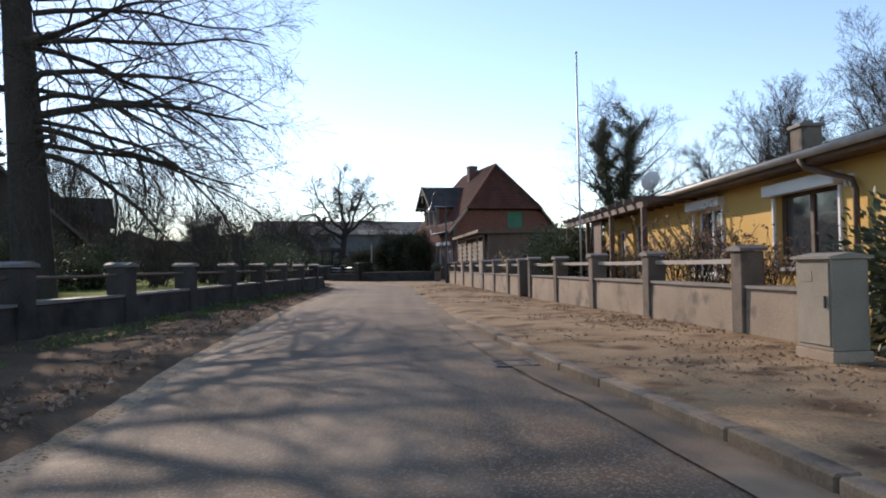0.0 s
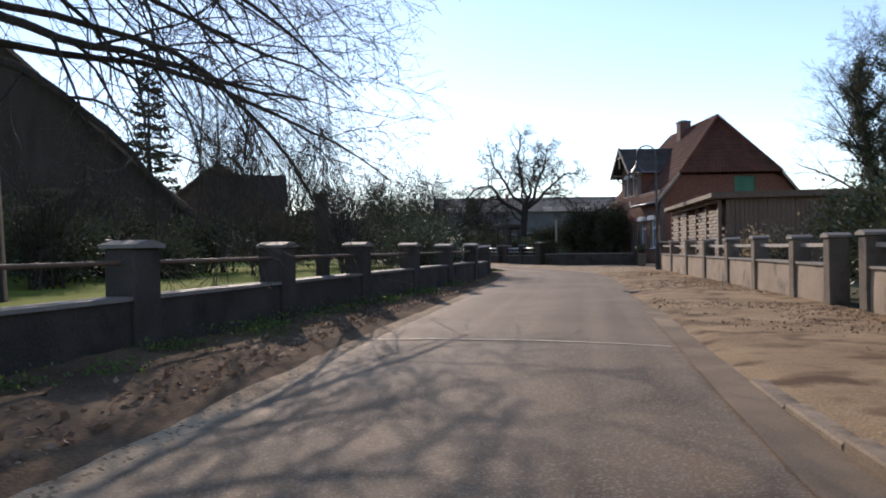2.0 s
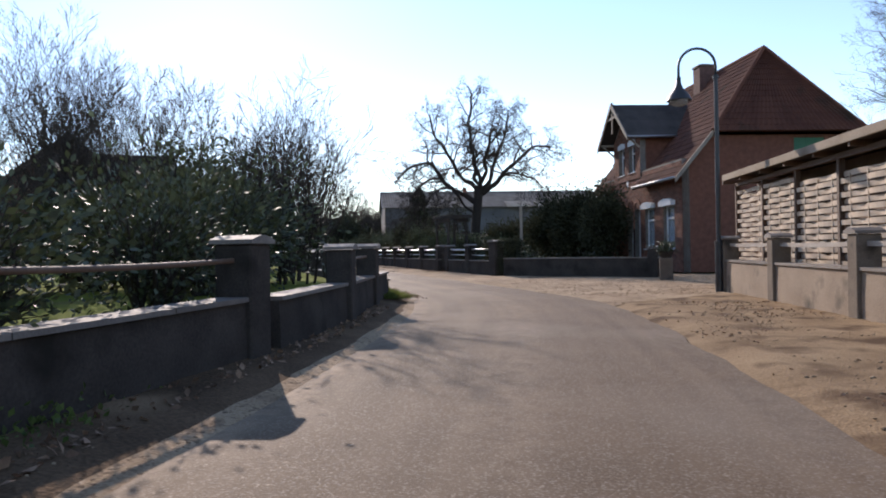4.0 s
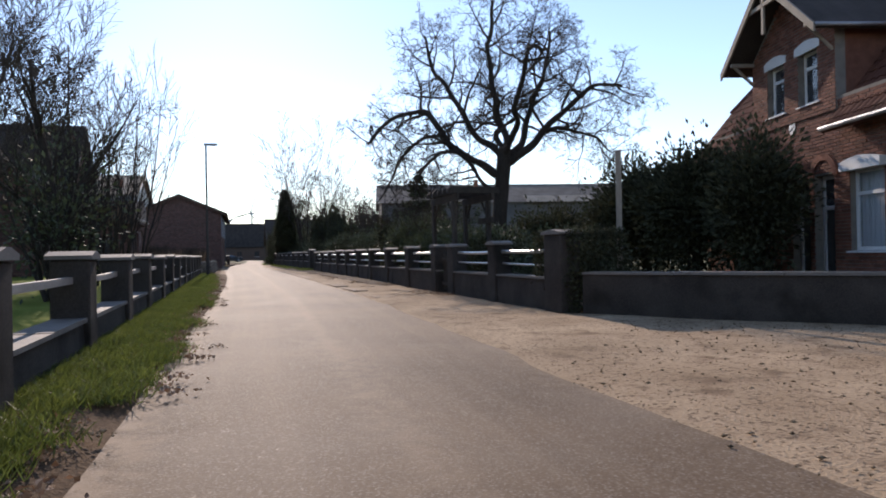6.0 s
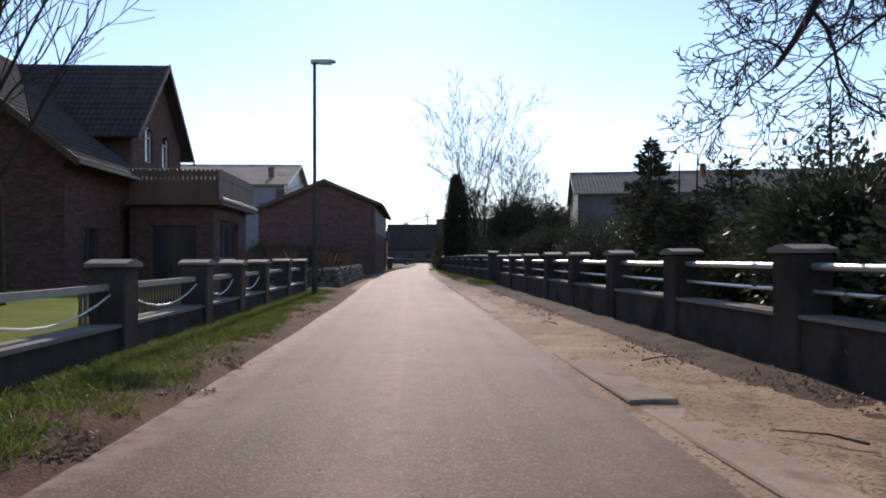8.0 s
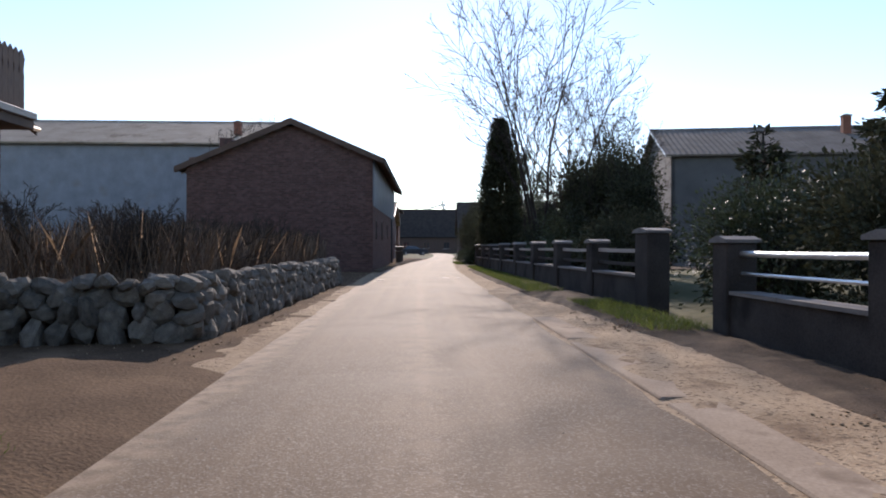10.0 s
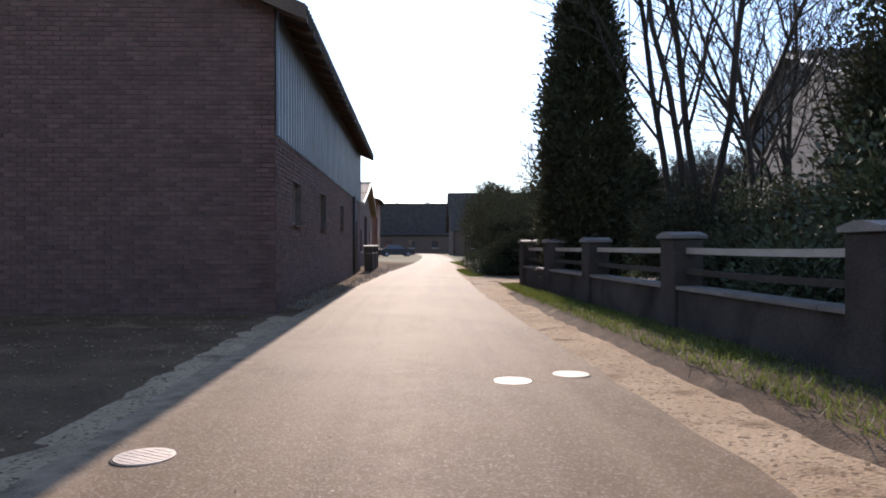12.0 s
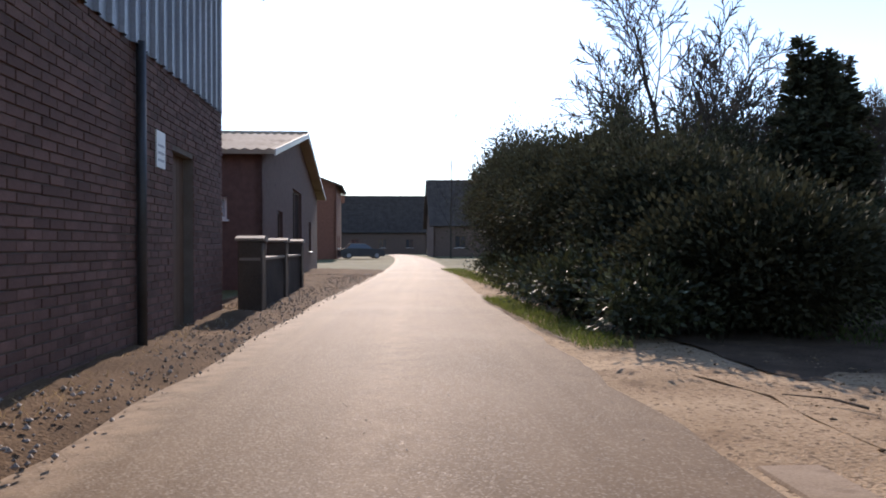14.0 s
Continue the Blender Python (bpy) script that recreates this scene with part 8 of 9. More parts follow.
stalks("dry_grass", "tall dead brown stalks on the raised bed", street_area(87.5, 103.2, 16.0, 20.1, 0.65), 8000, 0.95, M["drystalk"], 0.32, 0.007, 5)
stalks("verge_grass_blades", "fresh green grass on the verge", verge_area, 120000, 0.11, M["grass"], 0.75, 0.0045, 6)
for k, (s0_, s1_, n0_, n1_, c_) in enumerate(((87, 92, 26.2, 27.0, 2500), (105, 112, 26.3, 27.0, 3200), (112, 118, 26.0, 27.3, 4500), (95, 117, 25.85, 26.7, 9000), (126, 133, 25.75, 26.3, 2600), (133, 152, 26.6, 27.6, 4500))):
    stalks("fence_grass_blades", "patch of rough grass beside the road", street_area(s0_, s1_, n0_, n1_, 0.03 if s0_ > 120 else 0.1), c_, 0.11, M["grass"], 0.6, 0.005, 400 + k)


def left_area(r, c):
    y = r.uniform(5, 42, c)
    wx = np.interp(y, [p.y for p in left_part], [p.x for p in left_part])
    near = r.random(c)
    x = wx - 0.3 - (1.5 - 0.02 * y) * near
    return np.stack([x, y, np.full(c, 0.05)], 1)


def weed_area(r, c):
    """Leaf places in low clumps along the foot of the wall."""
    k = 85
    cy = np.concatenate([r.uniform(9, 42, k - 30), r.normal(26.5, 1.1, 12), r.normal(33.5, 1.6, 18)])
    size = r.uniform(0.08, 0.26, k)
    off = r.normal(0, 0.2, k)
    i = r.integers(0, k, c)
    y = cy[i] + r.normal(0, 1.3, c) * size[i]
    wx = np.interp(y, [p.y for p in left_part], [p.x for p in left_part])
    z = 0.07 + np.abs(r.normal(0, 0.55, c)) * size[i] * 0.7
    return np.stack([wx - np.interp(y, [8, 30, 42], [2.15, 1.15, 1.25]) + off[i] + r.normal(0, 0.7, c) * size[i], y, z], 1)


r_ = np.random.default_rng(8)
P_ = weed_area(r_, 15000)
tagged(new("weeds", leaf_cloud("weeds", P_, r_.normal(0, 1, P_.shape) + (0, 0, 0.5), 0.05, M["weeds"], 18, 0.6)), "clumps of small green weeds at the foot of the wall", "weeds", kind="stuff")
pts_ = left_area(np.random.default_rng(5), 5000)
o = new("leaf_litter", leaf_cloud("leaf_litter", pts_ + np.array([0, 0, 0.035]), np.random.default_rng(6).normal(0, 1, (5000, 3)) * (1, 1, 0.2), 0.075, M["litter"], 9, 0.6))
tagged(o, "brown fallen leaves scattered on the verge", "leaf litter", kind="stuff")

# far hedgerows and woods round the village
r_ = np.random.default_rng(77)
pts_, way_ = [], []
for a0, a1, dist, hh, cnt in ((-60, 6, 210, 8, 5000), (20, 75, 330, 11, 4500), (28, 38, 420, 12, 1500), (-30, 10, 330, 11, 4000), (60, 140, 160, 10, 5000), (-150, -60, 160, 10, 5000), (140, 210, 160, 10, 4000)):
    a = np.radians(r_.uniform(a0, a1, cnt))
    d_ = dist * r_.uniform(0.93, 1.08, cnt)
    top = hh * (0.55 + 0.45 * np.sin(a * 37) * np.sin(a * 91 + 1) + r_.normal(0, 0.1, cnt))
    pts_.append(np.stack([-15 - np.sin(a) * d_, 60 + np.cos(a) * d_, r_.uniform(0, 1, cnt) * np.abs(top)], 1))
    way_.append(r_.normal(0, 1, (cnt, 3)))
tagged(new("far_woods", leaf_cloud("far_woods", np.concatenate(pts_), np.concatenate(way_), 2.6, M["twig"], 78, 0.7)), "brown leafless woods and hedgerows far round the village", "woods", kind="stuff")

for x, y, hh in ((-6, 205, 17), (-1, 208, 18)):
    conifer("dark spruce far behind the hall", (x, y, 0), hh, 3.4, int(hh) + 200, 20, 8, density=120, leaf=0.5)
# loose stones on the barn verge
r_ = np.random.default_rng(31)
gs, gfc = [], []
for k in range(3500):
    s_ = r_.uniform(111.6, 146)
    e_ = np.interp(s_, [113, 120, 130, 140, 152], [21.6, 22.0, 22.55, 23.3, 24.4])
    n_ = 21.15 + (e_ - 21.1) * r_.beta(1.3, 1.3)
    c_ = st(s_, n_, 0.05 + 0.05 * (1 - (n_ - 21.1) / (e_ - 21.0)))
    q_ = 0.008 + 0.03 * r_.beta(1, 4)
    b_ = len(gs)
    for v in ((1, 0, 0), (-1, 0, 0), (0, 1, 0), (0, -1, 0), (0, 0, 0.8), (0, 0, -0.8)):
        gs.append(tuple(c_[i] + v[i] * q_ * r_.uniform(0.7, 1.3) for i in range(3)))
    gfc += [(b_ + i, b_ + j, b_ + k2) for i, j, k2 in ((0, 2, 4), (2, 1, 4), (1, 3, 4), (3, 0, 4), (2, 0, 5), (1, 2, 5), (3, 1, 5), (0, 3, 5))]
tagged(new("loose_stones", mesh_of("loose_stones", gs, gfc, M["gravel"])), "loose pale stones and rubble on the verge", "gravel", kind="stuff")
stalks("dry_verge_grass", "dry grass tufts on the barn verge", street_area(111.6, 145, 21.15, 21.7, 0.06), 1800, 0.08, M["straw"], 0.7, 0.004, 33)


# crumbs of earth, grit, leaf litter and twigs on the bare ground
def crumbs(name, label, P, size, mat, seed, category="earth", low=0.55):
    """Many small uneven lumps, each lying at one of the points."""
    r = np.random.default_rng(seed)
    n = len(P)
    base = np.array(((1, 0, 0), (-1, 0, 0), (0, 1, 0), (0, -1, 0), (0, 0, low), (0, 0, -low)), float)
    q = np.asarray(P)[:, None, :] + base[None] * (size[0] + (size[1] - size[0]) * r.beta(1, 3, n))[:, None, None] * r.uniform(0.6, 1.4, (n, 6, 1))
    tri = np.array(((0, 2, 4), (2, 1, 4), (1, 3, 4), (3, 0, 4), (2, 0, 5), (1, 2, 5), (3, 1, 5), (0, 3, 5)), np.int32)
    ids = (np.arange(n, dtype=np.int32)[:, None, None] * 6 + tri[None]).ravel()
    me = bpy.data.meshes.new(name)
    me.vertices.add(6 * n)
    me.vertices.foreach_set("co", q.ravel())
    me.loops.add(len(ids))
    me.loops.foreach_set("vertex_index", ids)
    me.polygons.add(8 * n)
    me.polygons.foreach_set("loop_start", np.arange(0, len(ids), 3, dtype=np.int32))
    me.materials.append(mat)
    me.update(calc_edges=True)
    return tagged(new(name, me), label, category, kind="stuff")


def pavement_points(r, c, limit):
    kx, ky = [p.x for p in kerb_line], [p.y for p in kerb_line]
    out = []
    while len(out) < c:
        y = r.uniform(2, 44)
        a = float(np.interp(y, ky, kx)) + 0.1
        b = float(np.interp(y, [2, 12.4, 46.5], [10.2, 8.5, 2.8])) - 0.05
        u = r.beta(1.6, 0.9)
        x = a + (b - a) * u
        if patchy(x, y) + 0.35 * u > limit:
            out.append((x, y, 0.03 + 0.055 * max(0.0, min(1.0, (25 - y) / 8)) + 0.02 * noise.noise((x * 0.6, y * 0.6, 3)) + 0.014 * noise.noise((x * 3.3, y * 3.3, 9))))
    return np.array(out)


def verge_points(r, c, s0, s1, limit, n0=25.5, n1=27.0):
    out = []
    while len(out) < c:
        s, u = r.uniform(s0, s1), r.beta(1.9, 0.8)
        n = n0 + (n1 - n0) * u
        p = st(s, n)
        if patchy(p.x, p.y) + 0.5 * u > limit:
            out.append((p.x, p.y, 0.012 + 0.025 * noise.noise((p.x * 0.6, p.y * 0.6, 3)) + 0.016 * noise.noise((p.x * 3.3, p.y * 3.3, 9)) + 0.01))
    return np.array(out)


r_ = np.random.default_rng(90)
crumbs("earth_crumbs", "crumbs of earth and grit on the sandy pavement", pavement_points(r_, 6000, 0.1), (0.006, 0.04), M["clod"], 91)
P_ = pavement_points(r_, 3600, 0.3)
tagged(new("leaf_litter", leaf_cloud("leaf_litter", P_ + np.array([0, 0, 0.012]), r_.normal(0, 1, (3600, 3)) * (1, 1, 0.2), 0.045, M["litter"], 92, 0.6)), "dry brown leaves scattered on the sandy pavement", "leaf litter", kind="stuff")
crumbs("earth_crumbs", "crumbs of dark earth below the garden fence", verge_points(r_, 9000, 56, 117, 0.3), (0.005, 0.028), M["clod"], 93)
P_ = verge_points(r_, 6500, 56, 117, 0.4, 25.9, 27.0)
tagged(new("leaf_litter", leaf_cloud("leaf_litter", P_ + np.array([0, 0, 0.012]), r_.normal(0, 1, (6500, 3)) * (1, 1, 0.08), 0.04, M["litter"], 94, 0.6)), "brown leaf litter along the foot of the fence", "leaf litter", kind="stuff")
P_ = np.stack([r_.uniform(-4.0, 3.0, 2500), r_.uniform(46, 58, 2500), np.full(2500, 0.02)], 1)
P_ = P_[(P_[:, 0] > -1.6 - (P_[:, 1] - 47) * 0.55)]
crumbs("earth_crumbs", "crumbs of earth on the forecourt", P_, (0.006, 0.03), M["clod"], 95)
crumbs("earth_crumbs", "crumbs of earth and stone on the yard entry", street_area(84, 111, 17, 21.1, 0.015)(r_, 3500), (0.006, 0.035), M["clod"], 96)
crumbs("earth_crumbs", "crumbs of earth and stone beside the road", verge_points(r_, 5000, 117, 140, -0.2, 26.2, 28.4), (0.005, 0.03), M["clod"], 97)
P_ = left_area(np.random.default_rng(15), 9000)
crumbs("earth_crumbs", "dark crumbs of earth on the verge", P_ + np.array([0, 0, 0.01]), (0.006, 0.035), M["clod"], 98)
P_ = verge_area(np.random.default_rng(16), 5000) + np.array([0, 0, 0.0])
P_[:, 0] += AY * 0.3
P_[:, 1] += AX * 0.3
crumbs("earth_crumbs", "crumbs of earth at the grass edge", P_ + np.array([0, 0, 0.0]), (0.006, 0.032), M["clod"], 99)
P_ = verge_area(np.random.default_rng(17), 6000)
P_[:, 0] += AY * 0.35
P_[:, 1] += AX * 0.35
r_ = np.random.default_rng(102)
tagged(new("leaf_litter", leaf_cloud("leaf_litter", P_ + np.array([0, 0, 0.012]), r_.normal(0, 1, (6000, 3)) * (1, 1, 0.15), 0.045, M["litter"], 103, 0.6)), "brown leaf litter at the edge of the grass verge", "leaf litter", kind="stuff")
# grit on the asphalt
g_ = []
for k in range(4500):
    s1 = r_.uniform(45, 150)
    a_ = float(np.interp(s1, [46, 100, 112, 128, 152], [21.2, 21.25, 21.7, 22.7, 24.2]))
    b_ = float(np.interp(s1, [46, 116, 126, 137, 152], [25.0, 25.15, 25.45, 26.1, 27.1]))
    u1 = r_.beta(0.6, 0.6)
    q_ = st(s1, a_ + (b_ - a_) * u1)
    g_.append((q_.x, q_.y, 0.035 * (1 - (2 * u1 - 1) ** 2) + 0.004))
crumbs("road_grit", "pale grit scattered on the asphalt", np.array(g_), (0.003, 0.009), M["gravel"], 100, "grit")
# fallen twigs
r_ = np.random.default_rng(101)
for k, (s1, n1) in enumerate(((62.5, 25.9), (66.0, 26.1), (70.4, 25.8), (76, 26.2), (119, 26.4), (121.5, 26.2), (123.4, 26.6), (96, 26.0))):
    c_ = st(s1, n1, 0.045)
    a_ = r_.uniform(0, 3.1)
    d_ = Vector((math.cos(a_), math.sin(a_), 0))
    bm = bmesh.new()
    tube(bm, [c_ - d_ * 0.25, c_ + Vector((0.02, 0.03, 0.015)), c_ + d_ * 0.3], 0.011, 5, 0.004)
    tagged(part("twig", bm, M["twig"]), "fallen dry twig lying on the sand", "twig", "fallen twigs")
# leafless undergrowth left of the big tree's lawn
BRUSH = [(6, 0.12, 0.06, 8, 0.15, 34, 0.6, 0.6), (5, 0.15, 0.06, 6, 0.15, 36, 0.5, 0.6), (4, 0.2, 0.02, 4, 0.2, 36, 0.5, 0.7), (3, 0.2, 0, 0, 0, 0, 0, 0)]
for k, (x, y, hh) in enumerate(((-9.5, 25.5, 2.6), (-11.5, 28, 3.0), (-9.0, 33.0, 2.8), (-12, 35.5, 3.4), (-8.5, 38.0, 3.2), (-10.5, 42, 3.6), (-13.5, 31, 3.2), (-13, 24, 2.8))):
    bare_tree("dense leafless shrub at the edge of the lawn", (x, y, 0.35), hh, 0.035, BRUSH, 300 + k, stems=6, category="shrub", name="shrub")

# dead twiggy perennials on the raised bed
for k in range(16):
    bare_tree("dead brown twiggy perennial on the raised bed", st(102.6 - 0.95 * k, (19.5, 18.2, 17.2)[k % 3], 0.66), (1.15, 1.0, 1.25)[k % 3], 0.016, BRUSH, 620 + k, stems=8, open_by=0.45, category="shrub", name="shrub", thin=0.004)

# low glossy bramble at the road edge below the yews
for k, (s_, n_, sx, sz) in enumerate(((127.2, 26.9, 0.75, 0.75), (129.2, 26.75, 0.8, 0.95), (131.4, 26.9, 0.8, 0.8), (134.2, 27.2, 0.8, 0.7), (138, 27.6, 0.9, 0.7), (143, 27.9, 0.9, 0.8))):
    bush("bramble", "low glossy bramble at the edge of the road", st(s_, n_), (sx, sx * 1.5, sz), 170, 10, 0.07, M["evergreen"], 420 + k, hollow=0.3, clump_r=0.12, stems=10)

# stone pillar with a plant by the house front
pp_ = empty("planter_pillar", Matrix.Translation((1.6, 53.3, 0)), "stone pillar with a planted bowl by the house front", "planter")
bm = bmesh.new()
box(bm, (-0.2, -0.2, -0.05), (0.2, 0.2, 0.7), None, 0.015)
part("pillar", bm, M["post"], pp_)
bm = bmesh.new()
bmesh.ops.create_cone(bm, cap_ends=True, segments=16, radius1=0.16, radius2=0.24, depth=0.2, matrix=Matrix.Translation((0, 0, 0.8)))
part("bowl", bm, M["darkwall"], pp_)
r_ = np.random.default_rng(55)
P_ = r_.normal(0, 0.12, (500, 3)) * (1, 1, 0.8) + np.array([0, 0, 1.0])
o = new("plant", leaf_cloud("plant", P_, r_.normal(0, 1, (500, 3)) + (0, 0, 0.6), 0.09, M["evergreen"], 56))
o.parent = pp_


# parked car far down the road
def parked_car(m):
    c = empty("car", m, "silver-grey car parked beside the road", "car")
    bm = bmesh.new()
    prism(bm, [(-2.1, 0.2), (2.1, 0.2), (2.15, 0.6), (1.95, 0.82), (1.0, 0.95), (-1.6, 0.98), (-2.1, 0.85)], -0.85, 0.85)
    part("body", bm, M["carpaint"], c)
    bm = bmesh.new()
    a = [(-1.5, 0.97), (0.95, 0.95), (0.3, 1.4), (-1.1, 1.42)]
    lo, hi = [bm.verts.new((x, -0.8 + (0.14 if z > 1.2 else 0), z)) for x, z in a], [bm.verts.new((x, 0.8 - (0.14 if z > 1.2 else 0), z)) for x, z in a]
    bm.faces.new(lo)
    bm.faces.new(hi[::-1])
    for k in range(4):
        bm.faces.new((lo[k], hi[k], hi[(k + 1) % 4], lo[(k + 1) % 4]))
    part("windows", bm, M["mirrorpane"], c)
    bm = bmesh.new()
    box(bm, (-1.08, -0.64, 1.41), (0.28, 0.64, 1.45), None, 0.02)
    part("roof", bm, M["cabinet"], c)
    for x in (-1.35, 1.35):
        for y in (-0.8, 0.8):
            bm = bmesh.new()
            bmesh.ops.create_cone(bm, cap_ends=True, segments=18, radius1=0.31, radius2=0.31, depth=0.2, matrix=Matrix.Translation((x, y, 0.31)) @ Matrix.Rotation(math.pi / 2, 4, 'X'))
            w = part("wheel", bm, M["rubber"], c)
            bm = bmesh.new()
            bmesh.ops.create_cone(bm, cap_ends=True, segments=14, radius1=0.19, radius2=0.19, depth=0.22, matrix=Matrix.Translation((x, y, 0.31)) @ Matrix.Rotation(math.pi / 2, 4, 'X'))
            part("rim", bm, M["greymetal"], w)


parked_car(street(188, 22.2) @ Matrix.Rotation(radians(14), 4, 'Z'))

# more garden shrubs
bush("yew_bush", "dark evergreen bush beyond the pear tree", st(66, 34.2), (2.0, 2.0, 2.45), 600, 14, 0.11, M["conifer"], 440, hollow=0.4)
bush("shrub", "dark twiggy shrub behind the garden wall", (-4.1, 33.6, 0.2), (0.9, 1.3, 1.5), 130, 10, 0.07, M["evergreen"], 441, hollow=0.2, stems=14)
bush("shrub", "dark twiggy shrub behind the garden wall", (-4.5, 36.6, 0.2), (1.0, 1.4, 1.8), 150, 10, 0.07, M["evergreen"], 442, hollow=0.2, stems=14)
# dry hydrangeas before the bungalow
for k, (u_, hh_) in enumerate(((2.4, 1.35), (3.1, 1.6), (4.2, 1.9), (4.9, 1.95), (5.7, 1.6), (7.9, 1.5))):
    t_, out_ = bare_tree("dry brown hydrangea before the yellow wall", wl(u_, 0.95), hh_, 0.016, [(5, 0.08, 0.05, 5, 0.4, 28, 0.5, 0.7), (4, 0.12, 0.05, 0, 0, 0, 0, 0)], 450 + k, stems=16, open_by=0.4, category="shrub", name="hydrangea")
    tips = np.array([tuple(o_[0][-1]) for o_ in out_])
    r_ = np.random.default_rng(460 + k)
    P_ = np.repeat(tips, 5, 0) + r_.normal(0, 0.05, (len(tips) * 5, 3))
    o = new("dry_bloom", leaf_cloud("dry_bloom", P_, r_.normal(0, 1, P_.shape), 0.055, M["litter"], 470 + k, 0.8))
    o.parent = t_
    tagged(o, kind="stuff")
# rope hung between the posts of the front wall
for a_, b_ in ((63.1, 66.3), (66.3, 69.5), (69.5, 71.8), (71.8, 74.2)):
    bm = bmesh.new()
    tube(bm, [st(a_ + 0.2 + (b_ - a_ - 0.4) * k / 8, 20.15, 0.78 - 0.22 * (1 - (k / 4 - 1) ** 2)) for k in range(9)], 0.012, 6)
    tagged(part("rope", bm, M["white"]), "white rope hung between two wall posts", "rope", "ropes on the front wall")

for k, (x, y, sx, sz) in enumerate(((-10.5, 26.5, 1.5, 1.9), (-12.5, 30.5, 1.7, 2.2), (-12.2, 34.5, 1.6, 2.0), (-11.5, 38.5, 1.8, 2.3), (-9.6, 41.5, 1.6, 2.0), (-14.5, 27.0, 1.6, 2.2), (-10.2, 30.0, 0.9, 1.0))):
    bush("shrub", "dark twiggy evergreen shrub at the edge of the lawn", (x, y, 0.3), (sx, sx * 1.2, sz), 200, 11, 0.09, M["conifer" if k % 2 else "ivy"], 480 + k, hollow=0.25, stems=16)
# creeper twigs over the barn gable
r_ = random.Random(12)
cr = empty("creeper", street(110.9, 15.2, 6.1), "leafless creeper growing over the barn roof edge", "climbing plant")
out_ = []
for k in range(26):
    u_ = r_.uniform(-1.6, 1.6)
    limbs(r_, (Vector((u_, r_.uniform(-0.2, 0.6), u_ * 0.417 + 0.05)), Vector((r_.uniform(-0.6, 0.6), r_.uniform(-0.2, 0.4), 0.8)), r_.uniform(0.4, 0.8), 0.014, 0), [(5, 0.3, -0.03, 5, 0.2, 45, 0.5, 0.7), (4, 0.35, -0.03, 3, 0.2, 45, 0.5, 0.7), (3, 0.3, 0, 0, 0, 0, 0, 0)], out_)
o = new("twig_tangle", limb_mesh("twigs", out_, (M["twig"], M["twig"]), (4, 3, 3)))
o.parent = cr

# tall shrubbery behind the bend's wall
bush("holly_bush", "tall loose evergreen holly behind the wall", (-9.4, 44.6, 0.3), (1.3, 1.4, 3.9), 150, 10, 0.085, M["ivy"], 500, hollow=0.25, stems=18)
bush("shrub", "dense dark shrub behind the wall", (-7.4, 42.6, 0.3), (1.4, 1.6, 2.2), 230, 11, 0.075, M["ivy"], 501, hollow=0.25, stems=16)
for k, (x, y, hh) in enumerate(((-7.4, 45.6, 4.3), (-6.4, 43.8, 3.6), (-10.6, 42.6, 4.4), (-8.4, 47.5, 4.6))):
    bare_tree("leafless twiggy shrub behind the wall", (x, y, 0.3), hh, 0.035, BRUSH, 510 + k, stems=7, category="shrub", name="shrub")

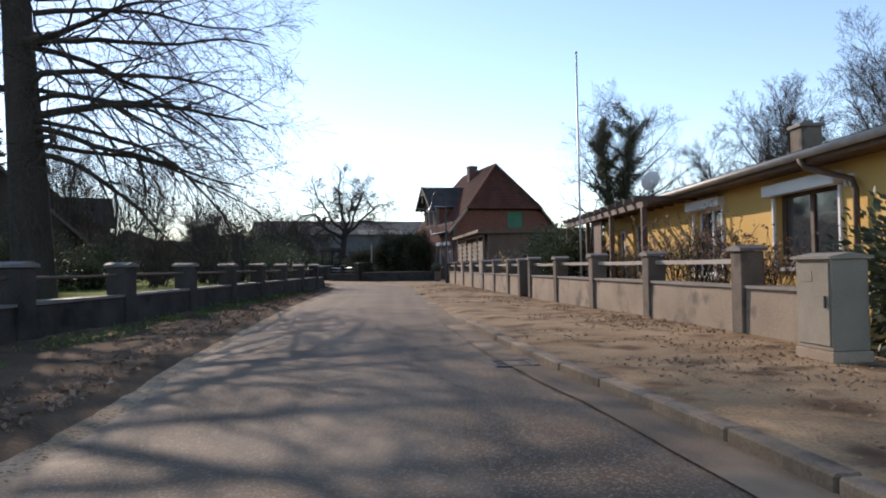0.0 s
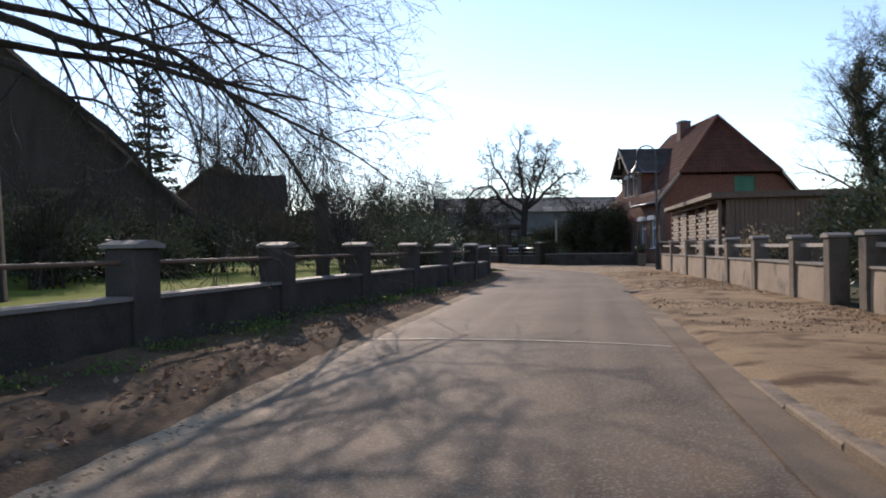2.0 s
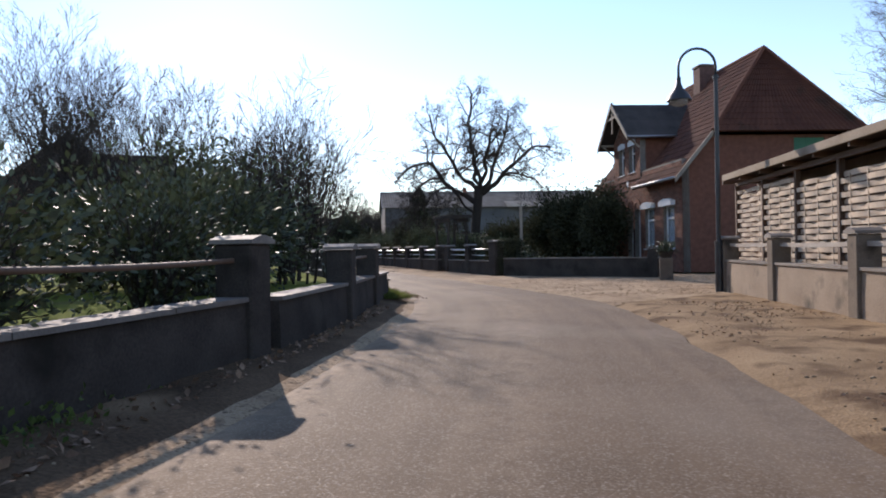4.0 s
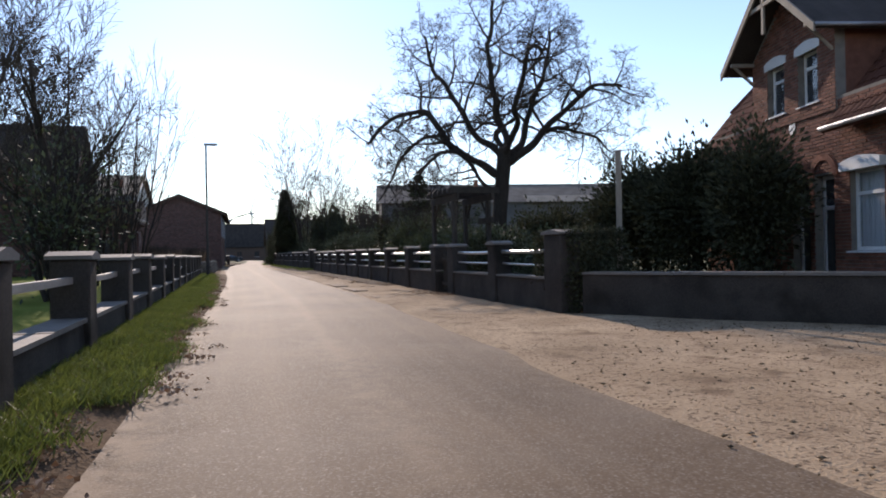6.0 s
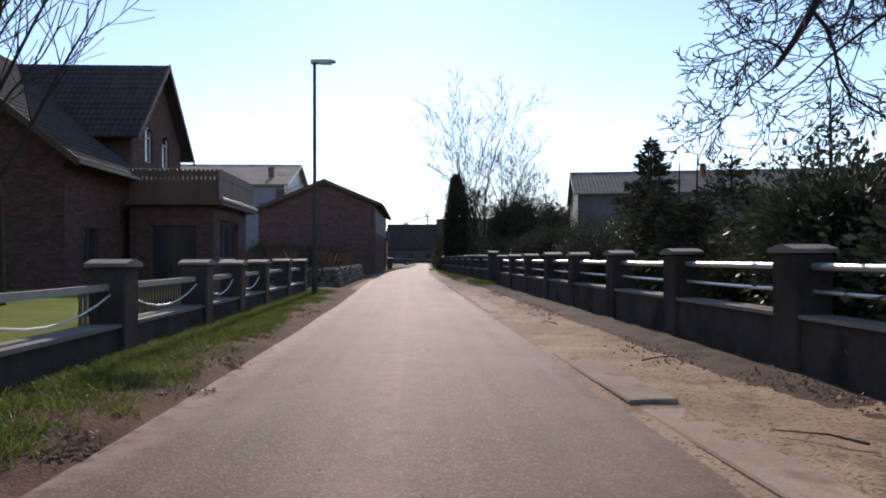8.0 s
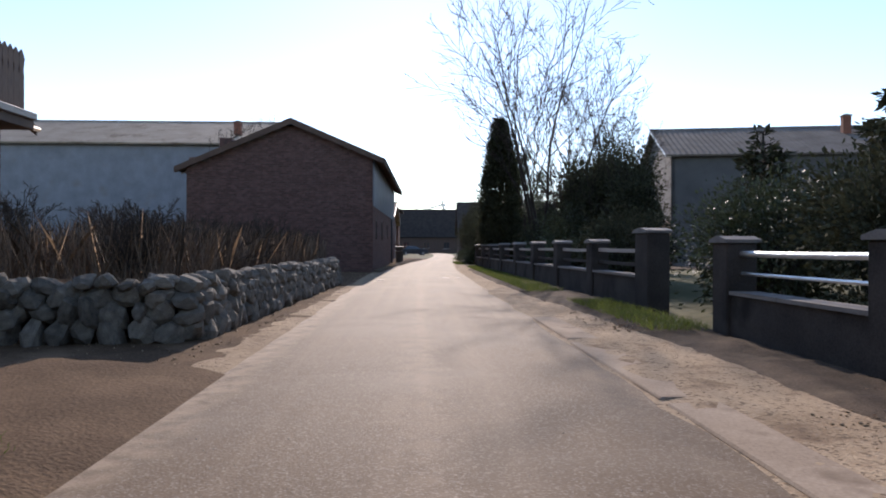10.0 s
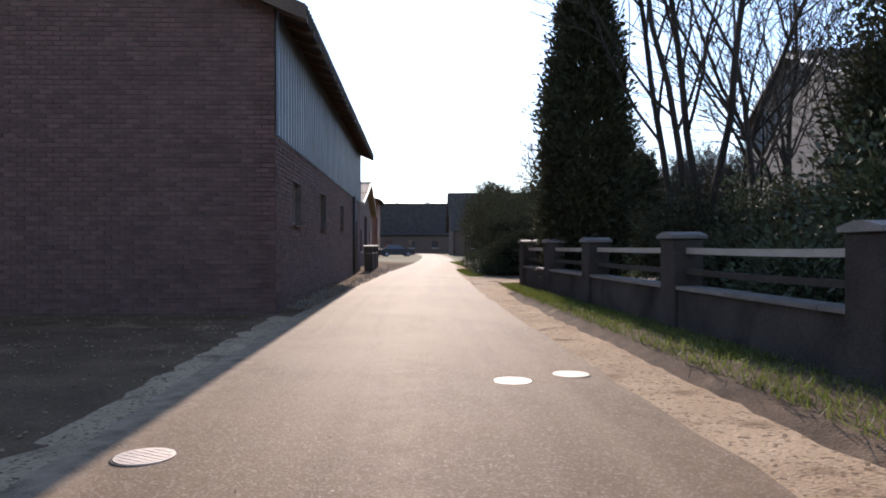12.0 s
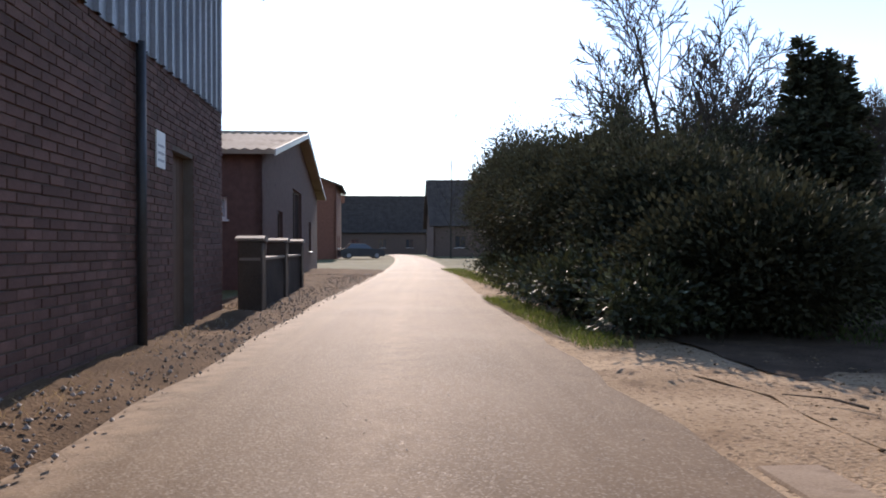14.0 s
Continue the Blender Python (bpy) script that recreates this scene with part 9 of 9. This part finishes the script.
# dark undergrowth behind the last fence and round the yard
for k, (s_, n_, sx, sz) in enumerate(((107.2, 28.3, 0.9, 1.2), (109.4, 28.6, 0.9, 1.3), (111, 29.6, 1.0, 1.4), (113.6, 29.8, 1.0, 1.6), (110, 31.5, 1.3, 1.8), (113, 32.8, 1.4, 1.9), (104.5, 28.6, 0.9, 1.2), (101.5, 28.6, 1.0, 1.2),
                                      (128, 37, 1.8, 1.2), (129.5, 41, 2.0, 1.3), (132.5, 44.5, 2.2, 1.4), (130, 48.5, 2.4, 1.4), (126.5, 33.4, 1.3, 0.9), (116.4, 29.9, 1.0, 2.1), (134, 40, 1.8, 1.1), (135, 44.5, 2.1, 1.7), (136, 49.5, 2.3, 1.8), (131, 34.8, 1.4, 1.2), (136.6, 36.2, 1.5, 2.3), (135.8, 38.2, 1.5, 1.5), (145, 39.5, 1.8, 2.6), (146, 42.2, 1.6, 2.2), (147.5, 48.5, 1.6, 0.9), (147, 51.5, 1.9, 2.7), (150, 45, 2.2, 2.6), (112.2, 28.9, 0.9, 2.1), (114.4, 31.2, 1.2, 2.6), (111.2, 30.6, 1.1, 2.3), (113.2, 34.2, 1.4, 2.9))):
    bush("shrub", "dark dense evergreen undergrowth", st(s_, n_), (sx, sx * 1.3, sz), 260, 12, 0.075, M["conifer" if k % 2 else "ivy"], 530 + k, hollow=0.35, stems=10, clump_r=0.15)
def yard_area(r, c):
    """Sparse worn turf, thin towards the road and bare in patches."""
    out = []
    while len(out) < c:
        q = r.uniform(117.2, 120.9), 26.2 + 10 * r.uniform(0, 1)
        p = st(*q)
        if patchy(p.x, p.y, 0.9) + 0.25 * min(1.0, (q[1] - 26.2) / 1.5) > -0.35 + r.normal(0, 0.15):
            for _ in range(int(r.integers(8, 22))):
                out.append((p.x + r.normal(0, 0.05), p.y + r.normal(0, 0.05), 0.02 + 0.02 * noise.noise((p.x * 0.6, p.y * 0.6, 3))))
    return np.array(out[:c])


stalks("yard_grass_blades", "short worn patchy grass in the yard", yard_area, 60000, 0.055, M["turf"], 0.9, 0.005, 560)
stalks("yard_grass_blades", "rough grass behind the yard track", street_area(125.4, 135, 28.5, 44, 0.03), 22000, 0.1, M["weeds"], 0.7, 0.007, 561)
for k, (x, y, sx, sz) in enumerate(((-14.2, 23.2, 1.8, 2.7), (-15.6, 27.0, 1.9, 3.0), (-15.2, 32.0, 1.9, 2.8))):
    bush("shrub", "tall dark shrub before the timber house", (x, y, 0.3), (sx, sx * 1.2, sz), 330, 12, 0.09, M["ivy"], 570 + k, hollow=0.3, stems=16)

bush("rhododendron", "tall glossy rhododendron behind the garden rails", st(66.9, 28.7), (0.9, 1.30, 2.20), 420, 15, 0.08, M["evergreen"], 610, hollow=0.45)
